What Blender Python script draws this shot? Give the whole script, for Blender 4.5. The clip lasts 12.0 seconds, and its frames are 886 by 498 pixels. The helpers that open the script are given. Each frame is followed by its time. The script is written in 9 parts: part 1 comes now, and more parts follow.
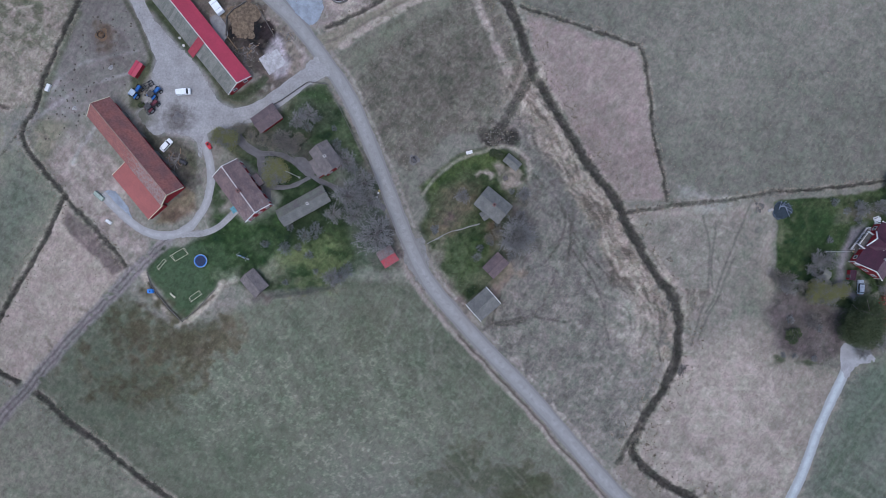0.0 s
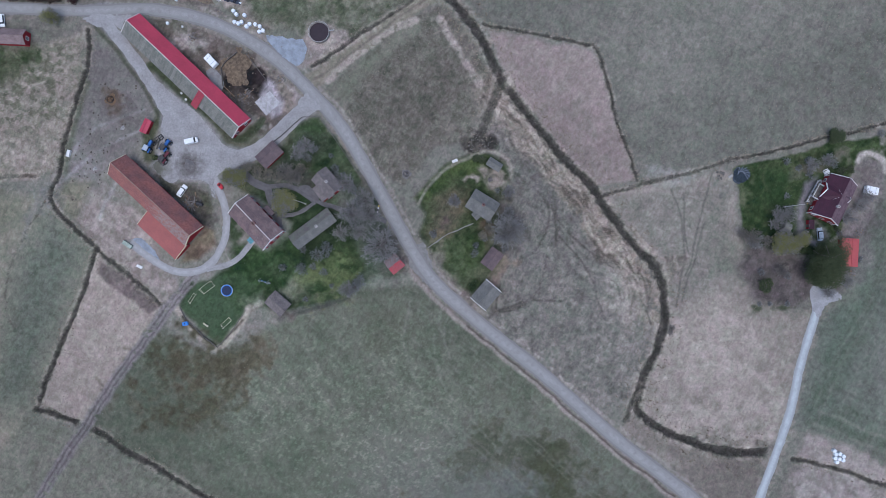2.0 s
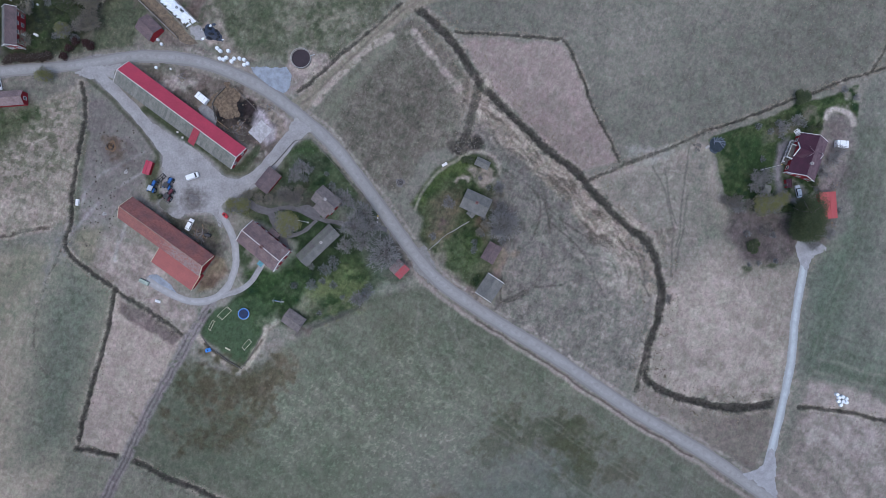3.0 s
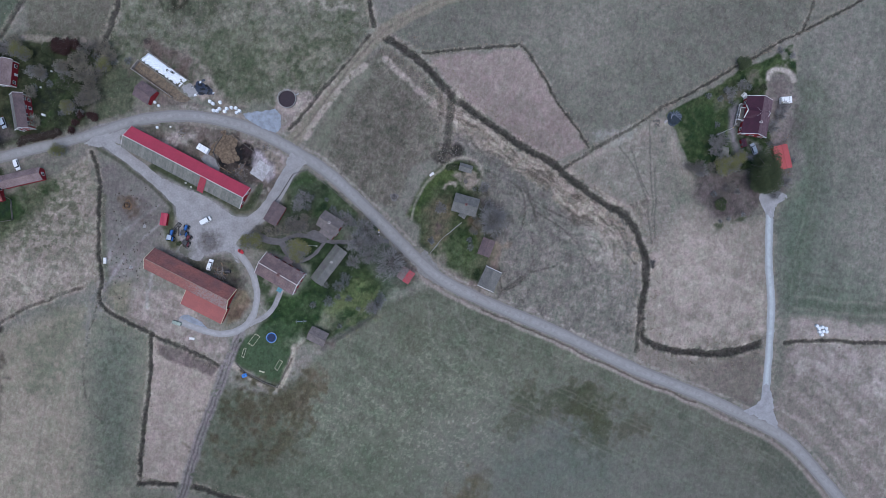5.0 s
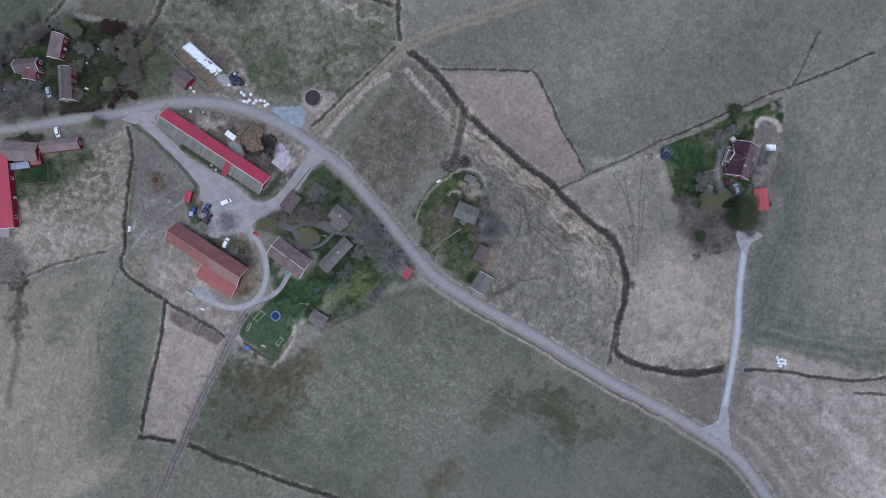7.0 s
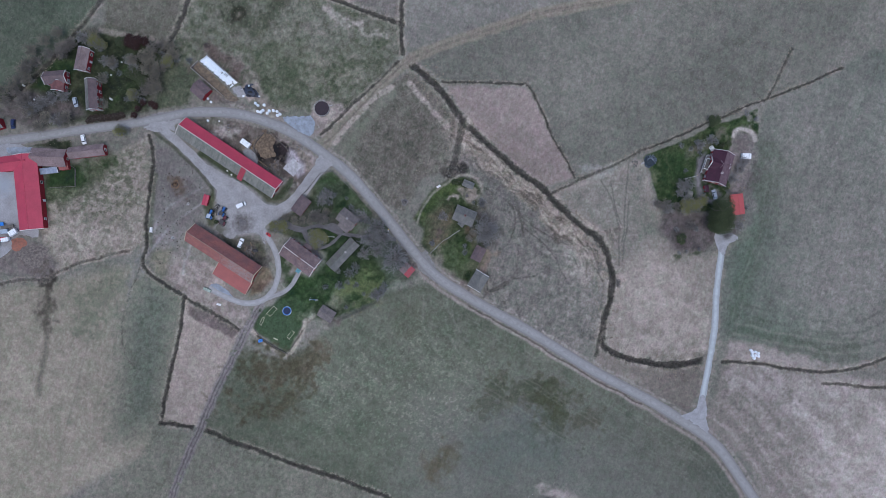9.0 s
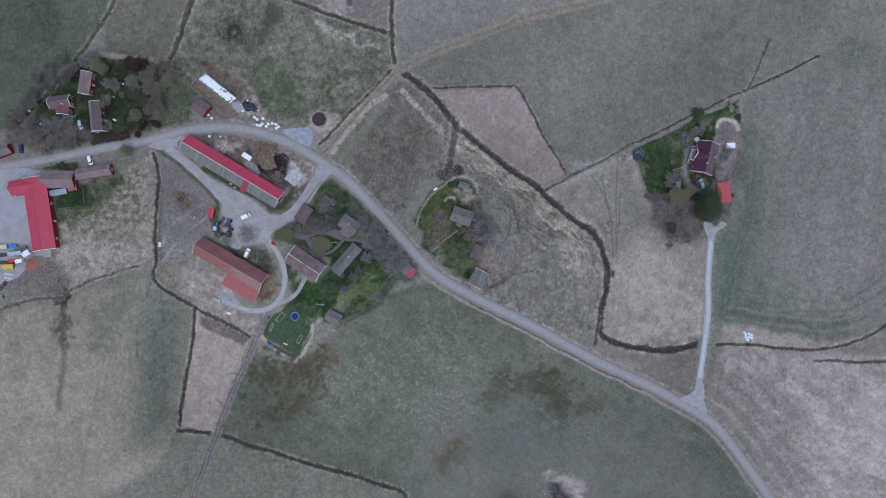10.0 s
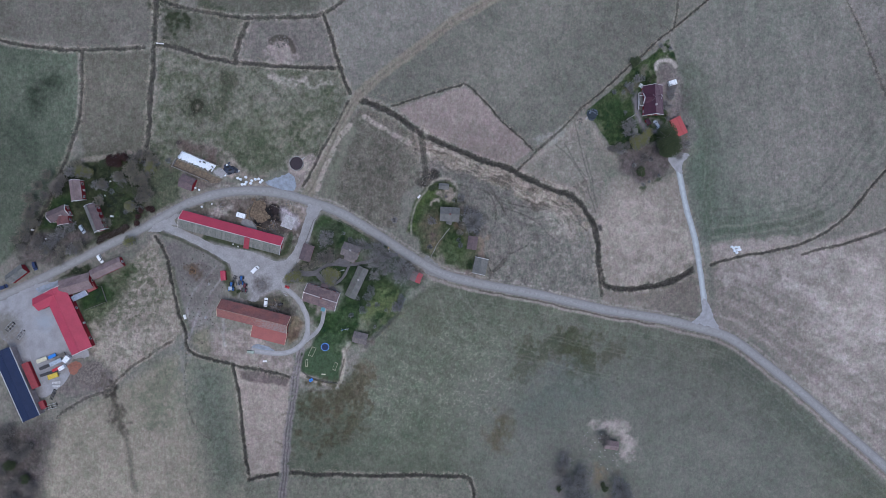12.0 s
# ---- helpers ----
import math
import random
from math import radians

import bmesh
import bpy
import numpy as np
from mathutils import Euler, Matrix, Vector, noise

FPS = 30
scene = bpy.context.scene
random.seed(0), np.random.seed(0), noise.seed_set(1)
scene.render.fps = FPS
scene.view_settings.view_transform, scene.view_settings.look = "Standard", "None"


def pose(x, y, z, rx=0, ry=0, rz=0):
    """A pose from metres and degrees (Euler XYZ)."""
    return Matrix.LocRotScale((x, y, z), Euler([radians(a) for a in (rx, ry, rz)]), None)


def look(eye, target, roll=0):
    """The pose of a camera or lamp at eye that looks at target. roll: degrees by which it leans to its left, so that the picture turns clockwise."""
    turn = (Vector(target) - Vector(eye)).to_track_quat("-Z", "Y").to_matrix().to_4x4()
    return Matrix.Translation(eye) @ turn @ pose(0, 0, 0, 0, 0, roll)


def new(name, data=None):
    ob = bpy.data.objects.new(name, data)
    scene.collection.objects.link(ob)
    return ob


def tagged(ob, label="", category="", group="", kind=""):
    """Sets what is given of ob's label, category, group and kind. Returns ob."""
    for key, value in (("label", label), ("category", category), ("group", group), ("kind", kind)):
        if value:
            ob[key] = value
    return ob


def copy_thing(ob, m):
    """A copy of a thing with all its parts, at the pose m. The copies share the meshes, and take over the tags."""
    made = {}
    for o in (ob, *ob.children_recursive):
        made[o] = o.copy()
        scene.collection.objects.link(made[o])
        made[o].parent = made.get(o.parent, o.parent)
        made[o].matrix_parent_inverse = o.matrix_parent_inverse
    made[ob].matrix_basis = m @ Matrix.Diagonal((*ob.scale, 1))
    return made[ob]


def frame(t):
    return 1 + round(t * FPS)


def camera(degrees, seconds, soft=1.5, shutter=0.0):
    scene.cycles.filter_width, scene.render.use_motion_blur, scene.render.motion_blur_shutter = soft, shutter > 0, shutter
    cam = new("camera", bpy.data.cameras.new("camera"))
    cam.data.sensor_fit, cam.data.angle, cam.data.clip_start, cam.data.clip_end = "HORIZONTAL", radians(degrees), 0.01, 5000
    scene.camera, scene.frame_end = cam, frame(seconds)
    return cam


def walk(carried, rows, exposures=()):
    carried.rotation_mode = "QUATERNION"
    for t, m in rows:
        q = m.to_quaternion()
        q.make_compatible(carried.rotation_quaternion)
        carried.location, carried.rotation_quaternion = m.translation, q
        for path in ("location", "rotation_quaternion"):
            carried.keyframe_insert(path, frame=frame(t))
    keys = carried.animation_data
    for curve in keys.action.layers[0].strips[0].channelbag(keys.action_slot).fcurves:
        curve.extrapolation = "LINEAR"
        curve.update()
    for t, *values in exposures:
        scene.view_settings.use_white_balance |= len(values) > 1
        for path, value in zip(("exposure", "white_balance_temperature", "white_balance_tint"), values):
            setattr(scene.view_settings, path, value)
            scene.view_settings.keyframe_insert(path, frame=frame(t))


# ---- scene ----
# ---- camera: a drone that looks straight down, climbs and slowly turns ----
cam = camera(73.0, 12.0, soft=0.8)
PATH = [
    (0, -0.00, -0.00, 188.20, 0.107, 0.705, 0.000),
    (0.5, -0.23, -0.22, 193.36, 0.197, 0.588, -2.469),
    (1, -0.44, -0.40, 198.35, 0.282, 0.520, -3.925),
    (1.5, -0.62, -0.49, 203.31, 0.321, 0.486, -5.233),
    (2, -0.82, -0.52, 208.26, 0.322, 0.437, -7.681),
    (2.5, -1.08, -0.47, 213.29, 0.314, 0.394, -10.939),
    (3, -1.33, -0.38, 218.29, 0.282, 0.373, -14.696),
    (3.2, -1.41, -0.33, 220.27, 0.285, 0.366, -15.858),
    (4.8, -1.74, 0.13, 236.90, 0.300, 0.183, -23.469),
    (5, -1.75, 0.21, 239.04, 0.285, 0.160, -23.635),
    (5.5, -1.69, 0.49, 244.21, 0.239, 0.110, -23.933),
    (6, -1.61, 0.90, 249.18, 0.209, 0.054, -22.175),
    (6.5, -1.56, 1.37, 254.04, 0.138, -0.015, -18.719),
    (7, -1.55, 1.87, 258.92, 0.100, -0.072, -17.629),
    (7.2, -1.56, 2.08, 260.85, 0.086, -0.103, -17.553),
    (8.8, -1.90, 3.72, 276.94, -0.212, -0.269, -17.371),
    (9, -1.95, 3.91, 278.94, -0.256, -0.315, -17.475),
    (9.5, -2.12, 4.38, 283.83, -0.322, -0.417, -18.973),
    (10, -2.35, 4.80, 288.78, -0.349, -0.487, -20.276),
    (10.5, -2.61, 5.15, 293.84, -0.366, -0.550, -22.483),
    (11, -2.90, 5.47, 298.88, -0.375, -0.649, -26.735),
    (11.5, -3.11, 5.77, 303.96, -0.349, -0.821, -32.364),
    (12, -3.29, 6.07, 309.12, -0.312, -0.987, -36.097),
]
walk(cam, [(t, pose(x, y, z, rx, ry, rz)) for t, x, y, z, rx, ry, rz in PATH],
     exposures=[(0.0, 0.26, 5570, 8), (3.0, 0.24, 5570, 8), (5.0, 0.18, 5570, 8), (12.0, 0.12, 5570, 8)])

# ---- light: an overcast evening sky, one weak and very soft sun ----
SUN_UP, SUN_TURN = 74.0, 200.0
world = bpy.data.worlds.new("sky")
scene.world = world
world.use_nodes = True
wn, wl = world.node_tree.nodes, world.node_tree.links
sky = wn.new("ShaderNodeTexSky")
sky.sky_type, sky.sun_disc = "NISHITA", False
sky.sun_elevation, sky.sun_rotation = radians(SUN_UP), radians(SUN_TURN)
sky.air_density, sky.dust_density, sky.ozone_density = 1.0, 4.0, 1.0
wn["Background"].inputs["Strength"].default_value = 0.15
wl.new(sky.outputs["Color"], wn["Background"].inputs["Color"])
sun_data = bpy.data.lights.new("sun", "SUN")
sun_data.energy, sun_data.angle, sun_data.color = 0.5, radians(50), (1.0, 0.98, 0.95)
sun = new("sun", sun_data)
sun_dir = Vector((math.sin(radians(SUN_TURN)) * math.cos(radians(SUN_UP)), math.cos(radians(SUN_TURN)) * math.cos(radians(SUN_UP)), math.sin(radians(SUN_UP))))
sun.matrix_world = look(sun_dir * 400, (0, 0, 0))


# ---- materials ----
def material(name, colour, second=None, size=1.0, rough=0.8, bump=0.15, metal=0.0, grain=0.12, stripe=0.0, stripe_axis=0, spec=0.3, apart=50.0, vary=0.0):
    """A surface of two colours mixed by noise at two scales; stripe: spacing of seams or tile rows in metres."""
    m = bpy.data.materials.new(name)
    m.use_nodes = True
    n, l = m.node_tree.nodes, m.node_tree.links
    b = n["Principled BSDF"]
    b.inputs["Roughness"].default_value, b.inputs["Metallic"].default_value = rough, metal
    b.inputs["Specular IOR Level"].default_value = spec
    co = n.new("ShaderNodeTexCoord")
    big, fine = n.new("ShaderNodeTexNoise"), n.new("ShaderNodeTexNoise")
    big.inputs["Scale"].default_value, big.inputs["Detail"].default_value = 1.0 / size, 5
    fine.inputs["Scale"].default_value, fine.inputs["Detail"].default_value = 7.0 / size, 3
    info = n.new("ShaderNodeObjectInfo")
    shift = n.new("ShaderNodeVectorMath")
    shift.operation = "ADD"
    far = n.new("ShaderNodeMath")
    far.operation = "MULTIPLY"
    far.inputs[1].default_value = apart
    l.new(info.outputs["Random"], far.inputs[0])
    l.new(co.outputs["Object"], shift.inputs[0])
    l.new(far.outputs[0], shift.inputs[1])
    l.new(shift.outputs[0], big.inputs["Vector"])
    l.new(shift.outputs[0], fine.inputs["Vector"])
    ramp = n.new("ShaderNodeValToRGB")
    second = second or tuple(c * 0.7 for c in colour)
    ramp.color_ramp.elements[0].position, ramp.color_ramp.elements[1].position = 0.36, 0.64
    ramp.color_ramp.elements[0].color, ramp.color_ramp.elements[1].color = (*second, 1), (*colour, 1)
    l.new(big.outputs["Fac"], ramp.inputs["Fac"])
    amount = n.new("ShaderNodeMapRange")
    amount.inputs["From Min"].default_value, amount.inputs["From Max"].default_value = 0.3, 0.7
    amount.inputs["To Min"].default_value, amount.inputs["To Max"].default_value = 1 - grain, 1 + grain
    l.new(fine.outputs["Fac"], amount.inputs["Value"])
    shade = n.new("ShaderNodeVectorMath")
    shade.operation = "SCALE"
    l.new(ramp.outputs["Color"], shade.inputs[0])
    tone = n.new("ShaderNodeMapRange")
    tone.inputs["To Min"].default_value, tone.inputs["To Max"].default_value = 1 - vary, 1 + vary
    l.new(info.outputs["Random"], tone.inputs["Value"])
    both = n.new("ShaderNodeMath")
    both.operation = "MULTIPLY"
    l.new(amount.outputs[0], both.inputs[0])
    l.new(tone.outputs[0], both.inputs[1])
    l.new(both.outputs[0], shade.inputs["Scale"])
    l.new(shade.outputs[0], b.inputs["Base Color"])
    height = fine.outputs["Fac"]
    if stripe:
        wave = n.new("ShaderNodeTexWave")
        wave.bands_direction = "XYZ"[stripe_axis]
        wave.inputs["Scale"].default_value = 0.31416 / stripe
        wave.inputs["Distortion"].default_value = 0.3
        l.new(co.outputs["Object"], wave.inputs["Vector"])
        add = n.new("ShaderNodeMath")
        add.operation = "ADD"
        l.new(wave.outputs["Fac"], add.inputs[0])
        l.new(height, add.inputs[1])
        height = add.outputs[0]
    bp = n.new("ShaderNodeBump")
    bp.inputs["Strength"].default_value, bp.inputs["Distance"].default_value = bump, 0.05
    l.new(height, bp.inputs["Height"])
    l.new(bp.outputs["Normal"], b.inputs["Normal"])
    return m


RED_WALL = material("red_painted_boards", (0.28, 0.022, 0.03), (0.22, 0.02, 0.026), 1.5, 0.85, 0.3, stripe=0.18)
WHITE = material("white_paint", (0.74, 0.73, 0.72), (0.62, 0.61, 0.6), 0.8, 0.6, 0.05)
RED_METAL = material("red_sheet_roof", (0.40, 0.05, 0.085), (0.34, 0.045, 0.075), 5.0, 0.55, 0.3, grain=0.06, stripe=0.35)
GREY_SHEET = material("grey_fibre_sheet", (0.20, 0.195, 0.17), (0.14, 0.14, 0.125), 2.0, 0.8, 0.3, grain=0.16, stripe=0.3, vary=0.13)
RUST_TILE = material("rust_red_tiles", (0.25, 0.1, 0.085), (0.17, 0.083, 0.08), 4.0, 0.85, 0.4, grain=0.2, stripe=0.3)
RUST_PALE = material("weathered_tiles_with_lichen", (0.275, 0.115, 0.098), (0.225, 0.1, 0.09), 2.4, 0.9, 0.4, grain=0.22, stripe=0.3)
ANNEX_RED = material("brick_red_sheet", (0.31, 0.1, 0.088), (0.26, 0.088, 0.08), 3.0, 0.65, 0.2, grain=0.08, stripe=0.4)
BROWN_TILE = material("brown_roof_tiles", (0.15, 0.108, 0.11), (0.105, 0.08, 0.083), 2.0, 0.85, 0.4, grain=0.2, stripe=0.3)
PALE_TILE = material("worn_brown_roof_tiles", (0.225, 0.168, 0.165), (0.155, 0.115, 0.113), 3.0, 0.85, 0.4, grain=0.2, stripe=0.3)
GREY_TILE = material("grey_roof_tiles", (0.165, 0.16, 0.15), (0.12, 0.118, 0.112), 2.0, 0.85, 0.4, grain=0.18, stripe=0.3)
MOSS_TILE = material("mossy_grey_roof_tiles", (0.15, 0.155, 0.125), (0.125, 0.11, 0.105), 2.5, 0.9, 0.4, grain=0.2, stripe=0.3)
COTTAGE_TILE = material("grey_brown_roof_tiles", (0.175, 0.15, 0.145), (0.125, 0.108, 0.105), 1.6, 0.85, 0.4, grain=0.22, stripe=0.3)
FARM_TILE = material("red_brown_house_tiles", (0.185, 0.128, 0.124), (0.128, 0.092, 0.093), 2.2, 0.85, 0.4, grain=0.2, stripe=0.3)
WINE_ROOF = material("dark_wine_red_roof", (0.06, 0.019, 0.035), (0.046, 0.016, 0.028), 2.0, 0.6, 0.2, stripe=0.35)
# weathered red, greyer on the villa's east slope: sky sheen put into the colour
GREY_WINE = material("weathered_skylit_wine_roof", (0.15, 0.1, 0.115), (0.095, 0.055, 0.068), 1.2, 0.6, 0.2, stripe=0.35)
CORAL_ROOF = material("coral_red_sheet_roof", (0.40, 0.085, 0.085), (0.36, 0.075, 0.078), 2.5, 0.6, 0.2, grain=0.06, stripe=0.4)
NAVY_ROOF = material("navy_blue_sheet_roof", (0.018, 0.028, 0.07), (0.014, 0.023, 0.06), 5.0, 0.75, 0.2, grain=0.06, stripe=0.4)
BLUE_SHEET = material("pale_blue_grey_sheet", (0.27, 0.3, 0.37), (0.2, 0.22, 0.28), 1.2, 0.6, 0.2, stripe=0.3)
PINK_CONCRETE = material("pinkish_grey_concrete", (0.33, 0.28, 0.27), (0.25, 0.21, 0.205), 1.5, 0.9, 0.2)
RED_BOARD_SHEET = material("dull_red_sheet", (0.3, 0.042, 0.062), (0.25, 0.036, 0.052), 1.5, 0.6, 0.2, stripe=0.3)
RED_BOARD_ROOF = material("dark_red_sheet", (0.26, 0.035, 0.045), (0.2, 0.03, 0.038), 1.5, 0.6, 0.2, stripe=0.3)
PINK_TRIM = material("weathered_white_trim", (0.62, 0.57, 0.57), (0.52, 0.47, 0.47), 1.0, 0.7, 0.05)
PATCHY_RED = material("patchy_red_sheet", (0.34, 0.052, 0.066), (0.21, 0.085, 0.09), 1.6, 0.7, 0.2, grain=0.15, stripe=0.3)
WING_TILE = material("dark_red_wing_tiles", (0.17, 0.078, 0.075), (0.125, 0.06, 0.06), 1.5, 0.85, 0.3, grain=0.2, stripe=0.3)
PALE_BOARD = material("sun_bleached_boards", (0.2, 0.185, 0.172), (0.14, 0.128, 0.12), 0.5, 0.9, 0.2)
GREY_WOOD = material("grey_weathered_boards", (0.16, 0.145, 0.13), (0.11, 0.1, 0.09), 0.8, 0.9, 0.3, stripe=0.15)
WOOD = material("brown_timber", (0.2, 0.14, 0.09), (0.13, 0.09, 0.06), 0.6, 0.9, 0.3)
CONCRETE = material("weathered_concrete", (0.36, 0.345, 0.33), (0.26, 0.25, 0.24), 2.0, 0.9, 0.2)
STAINED = material("stained_concrete", (0.15, 0.135, 0.122), (0.085, 0.076, 0.068), 1.5, 0.9, 0.2)
BUNKER_WALL = material("dirty_bunker_concrete", (0.27, 0.25, 0.23), (0.17, 0.15, 0.135), 1.2, 0.9, 0.2)
CHIMNEY = material("plastered_chimney", (0.5, 0.47, 0.45), (0.38, 0.35, 0.33), 0.4, 0.9, 0.2)
BRICK = material("dull_red_brick", (0.2, 0.1, 0.09), (0.14, 0.075, 0.07), 0.3, 0.9, 0.3)
SOOT = material("sooty_flue", (0.03, 0.028, 0.027), None, 0.3, 0.9, 0.1)
GLASS = material("window_glass", (0.03, 0.034, 0.04), (0.025, 0.028, 0.033), 1.0, 0.08, 0.0, grain=0.02, spec=0.6)
GRAVEL = material("pale_road_gravel", (0.225, 0.213, 0.2), (0.17, 0.16, 0.151), 1.6, 0.95, 0.3, grain=0.16, apart=0.0)
DRIVE = material("light_crushed_stone", (0.33, 0.338, 0.34), (0.245, 0.25, 0.25), 2.5, 0.95, 0.3, grain=0.08)
DRIVE_TRACK = material("pale_bluish_wheel_track", (0.43, 0.455, 0.465), (0.355, 0.375, 0.382), 2.0, 0.95, 0.2, grain=0.1)
HALF_WORN = material("half_worn_gravel", (0.265, 0.257, 0.25), (0.218, 0.21, 0.203), 1.6, 0.95, 0.2, grain=0.14)
YARD_TRACK = material("pale_yard_wheel_track", (0.375, 0.365, 0.36), (0.31, 0.3, 0.296), 1.8, 0.95, 0.2, grain=0.08)
WHEELED = material("worn_wheel_tracks", (0.298, 0.289, 0.279), (0.243, 0.235, 0.226), 1.4, 0.95, 0.2, grain=0.15)
YARD = material("packed_yard_gravel", (0.315, 0.302, 0.298), (0.252, 0.24, 0.236), 4.0, 0.95, 0.3, grain=0.13, apart=0.0)


def lichen(m, x0, x1, colour, strength):
    """Pale growth that thickens from x0 to x1 along the roof, in small patches."""
    n, l = m.node_tree.nodes, m.node_tree.links
    b = n["Principled BSDF"]
    under = b.inputs["Base Color"].links[0].from_socket
    co, axes, spots = n.new("ShaderNodeTexCoord"), n.new("ShaderNodeSeparateXYZ"), n.new("ShaderNodeTexNoise")
    spots.inputs["Scale"].default_value, spots.inputs["Detail"].default_value, spots.inputs["Roughness"].default_value = 1.1, 6, 0.75
    l.new(co.outputs["Object"], axes.inputs[0])
    l.new(co.outputs["Object"], spots.inputs["Vector"])
    along_ = n.new("ShaderNodeMapRange")
    along_.inputs["From Min"].default_value, along_.inputs["From Max"].default_value = x0, x1
    along_.inputs["To Min"].default_value, along_.inputs["To Max"].default_value = -0.2, 0.06
    l.new(axes.outputs["X"], along_.inputs["Value"])
    add = n.new("ShaderNodeMath")
    add.operation = "ADD"
    l.new(spots.outputs["Fac"], add.inputs[0])
    l.new(along_.outputs[0], add.inputs[1])
    fade = n.new("ShaderNodeMapRange")
    fade.inputs["From Min"].default_value, fade.inputs["From Max"].default_value = 0.46, 0.62
    fade.inputs["To Min"].default_value, fade.inputs["To Max"].default_value = 0.0, strength
    l.new(add.outputs[0], fade.inputs["Value"])
    mix = n.new("ShaderNodeMix")
    mix.data_type = "RGBA"
    mix.inputs["B"].default_value = (*colour, 1)
    l.new(fade.outputs[0], mix.inputs["Factor"])
    l.new(under, mix.inputs["A"])
    l.new(mix.outputs["Result"], b.inputs["Base Color"])


lichen(RUST_PALE, -6.0, 6.0, (0.27, 0.25, 0.235), 0.7)
lichen(FARM_TILE, -9.0, 14.0, (0.3, 0.26, 0.25), 0.45)


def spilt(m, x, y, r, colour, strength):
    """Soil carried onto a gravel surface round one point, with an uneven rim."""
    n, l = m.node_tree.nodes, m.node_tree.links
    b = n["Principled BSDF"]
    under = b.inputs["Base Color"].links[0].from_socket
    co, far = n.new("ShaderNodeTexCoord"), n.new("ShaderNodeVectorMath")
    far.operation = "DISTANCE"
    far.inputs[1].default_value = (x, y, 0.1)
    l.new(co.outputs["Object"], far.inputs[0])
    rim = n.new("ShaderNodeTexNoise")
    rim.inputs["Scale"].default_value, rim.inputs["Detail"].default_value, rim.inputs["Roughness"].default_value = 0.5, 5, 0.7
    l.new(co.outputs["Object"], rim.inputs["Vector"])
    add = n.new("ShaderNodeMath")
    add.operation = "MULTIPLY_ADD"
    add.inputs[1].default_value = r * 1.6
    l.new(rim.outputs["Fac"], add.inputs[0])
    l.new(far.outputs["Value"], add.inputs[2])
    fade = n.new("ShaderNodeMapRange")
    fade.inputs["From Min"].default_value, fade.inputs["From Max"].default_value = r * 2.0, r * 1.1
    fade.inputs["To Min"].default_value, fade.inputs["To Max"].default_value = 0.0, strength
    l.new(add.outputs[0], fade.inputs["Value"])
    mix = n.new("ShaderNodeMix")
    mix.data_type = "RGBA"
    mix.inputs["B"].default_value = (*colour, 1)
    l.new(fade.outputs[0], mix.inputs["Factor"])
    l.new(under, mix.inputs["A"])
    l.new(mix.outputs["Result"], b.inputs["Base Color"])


def melting(m, under):
    """A worn band that turns into the gravel beside it, where the mesh's layer "rim" rises to one."""
    n, l = m.node_tree.nodes, m.node_tree.links
    rim, co, rag = n.new("ShaderNodeAttribute"), n.new("ShaderNodeTexCoord"), n.new("ShaderNodeTexNoise")
    rim.attribute_name = "rim"
    rag.inputs["Scale"].default_value, rag.inputs["Detail"].default_value = 0.8, 4
    l.new(co.outputs["Object"], rag.inputs["Vector"])
    less, fade, mix = n.new("ShaderNodeMath"), n.new("ShaderNodeMapRange"), n.new("ShaderNodeMix")
    less.operation = "MULTIPLY_ADD"
    less.inputs[1].default_value = -0.3
    l.new(rag.outputs["Fac"], less.inputs[0])
    l.new(rim.outputs["Fac"], less.inputs[2])
    fade.interpolation_type = "SMOOTHSTEP"
    fade.inputs["From Min"].default_value, fade.inputs["From Max"].default_value = 0.0, 0.8
    l.new(less.outputs[0], fade.inputs["Value"])
    mix.data_type = "RGBA"
    l.new(fade.outputs[0], mix.inputs["Factor"])
    b = n["Principled BSDF"]
    l.new(b.inputs["Base Color"].links[0].from_socket, mix.inputs["A"])
    mix.inputs["B"].default_value = (*under, 1)
    l.new(mix.outputs["Result"], b.inputs["Base Color"])


def frayed(m, low=0.085, high=0.115, ragged=0.75):
    """Gravel that thins out in an uneven rim, where the mesh's layer "rim" rises to one."""
    n, l = m.node_tree.nodes, m.node_tree.links
    rim, co, rag = n.new("ShaderNodeAttribute"), n.new("ShaderNodeTexCoord"), n.new("ShaderNodeTexNoise")
    rim.attribute_name = "rim"
    rag.inputs["Scale"].default_value, rag.inputs["Detail"].default_value, rag.inputs["Roughness"].default_value = 1.5, 6, 0.8
    l.new(co.outputs["Object"], rag.inputs["Vector"])
    less = n.new("ShaderNodeMath")
    less.operation = "SUBTRACT"
    l.new(rim.outputs["Fac"], less.inputs[0])
    weight = n.new("ShaderNodeMath")
    weight.operation = "MULTIPLY"
    weight.inputs[1].default_value = ragged
    l.new(rag.outputs["Fac"], weight.inputs[0])
    l.new(weight.outputs[0], less.inputs[1])
    fade = n.new("ShaderNodeMapRange")
    fade.inputs["From Min"].default_value, fade.inputs["From Max"].default_value = low, high
    fade.inputs["To Min"].default_value, fade.inputs["To Max"].default_value = 1.0, 0.0
    l.new(less.outputs[0], fade.inputs["Value"])
    l.new(fade.outputs[0], n["Principled BSDF"].inputs["Alpha"])


def set_rim(ob, values):
    layer = ob.data.attributes.new("rim", "FLOAT", "POINT")
    layer.data.foreach_set("value", np.asarray(values, np.float32))
    return ob


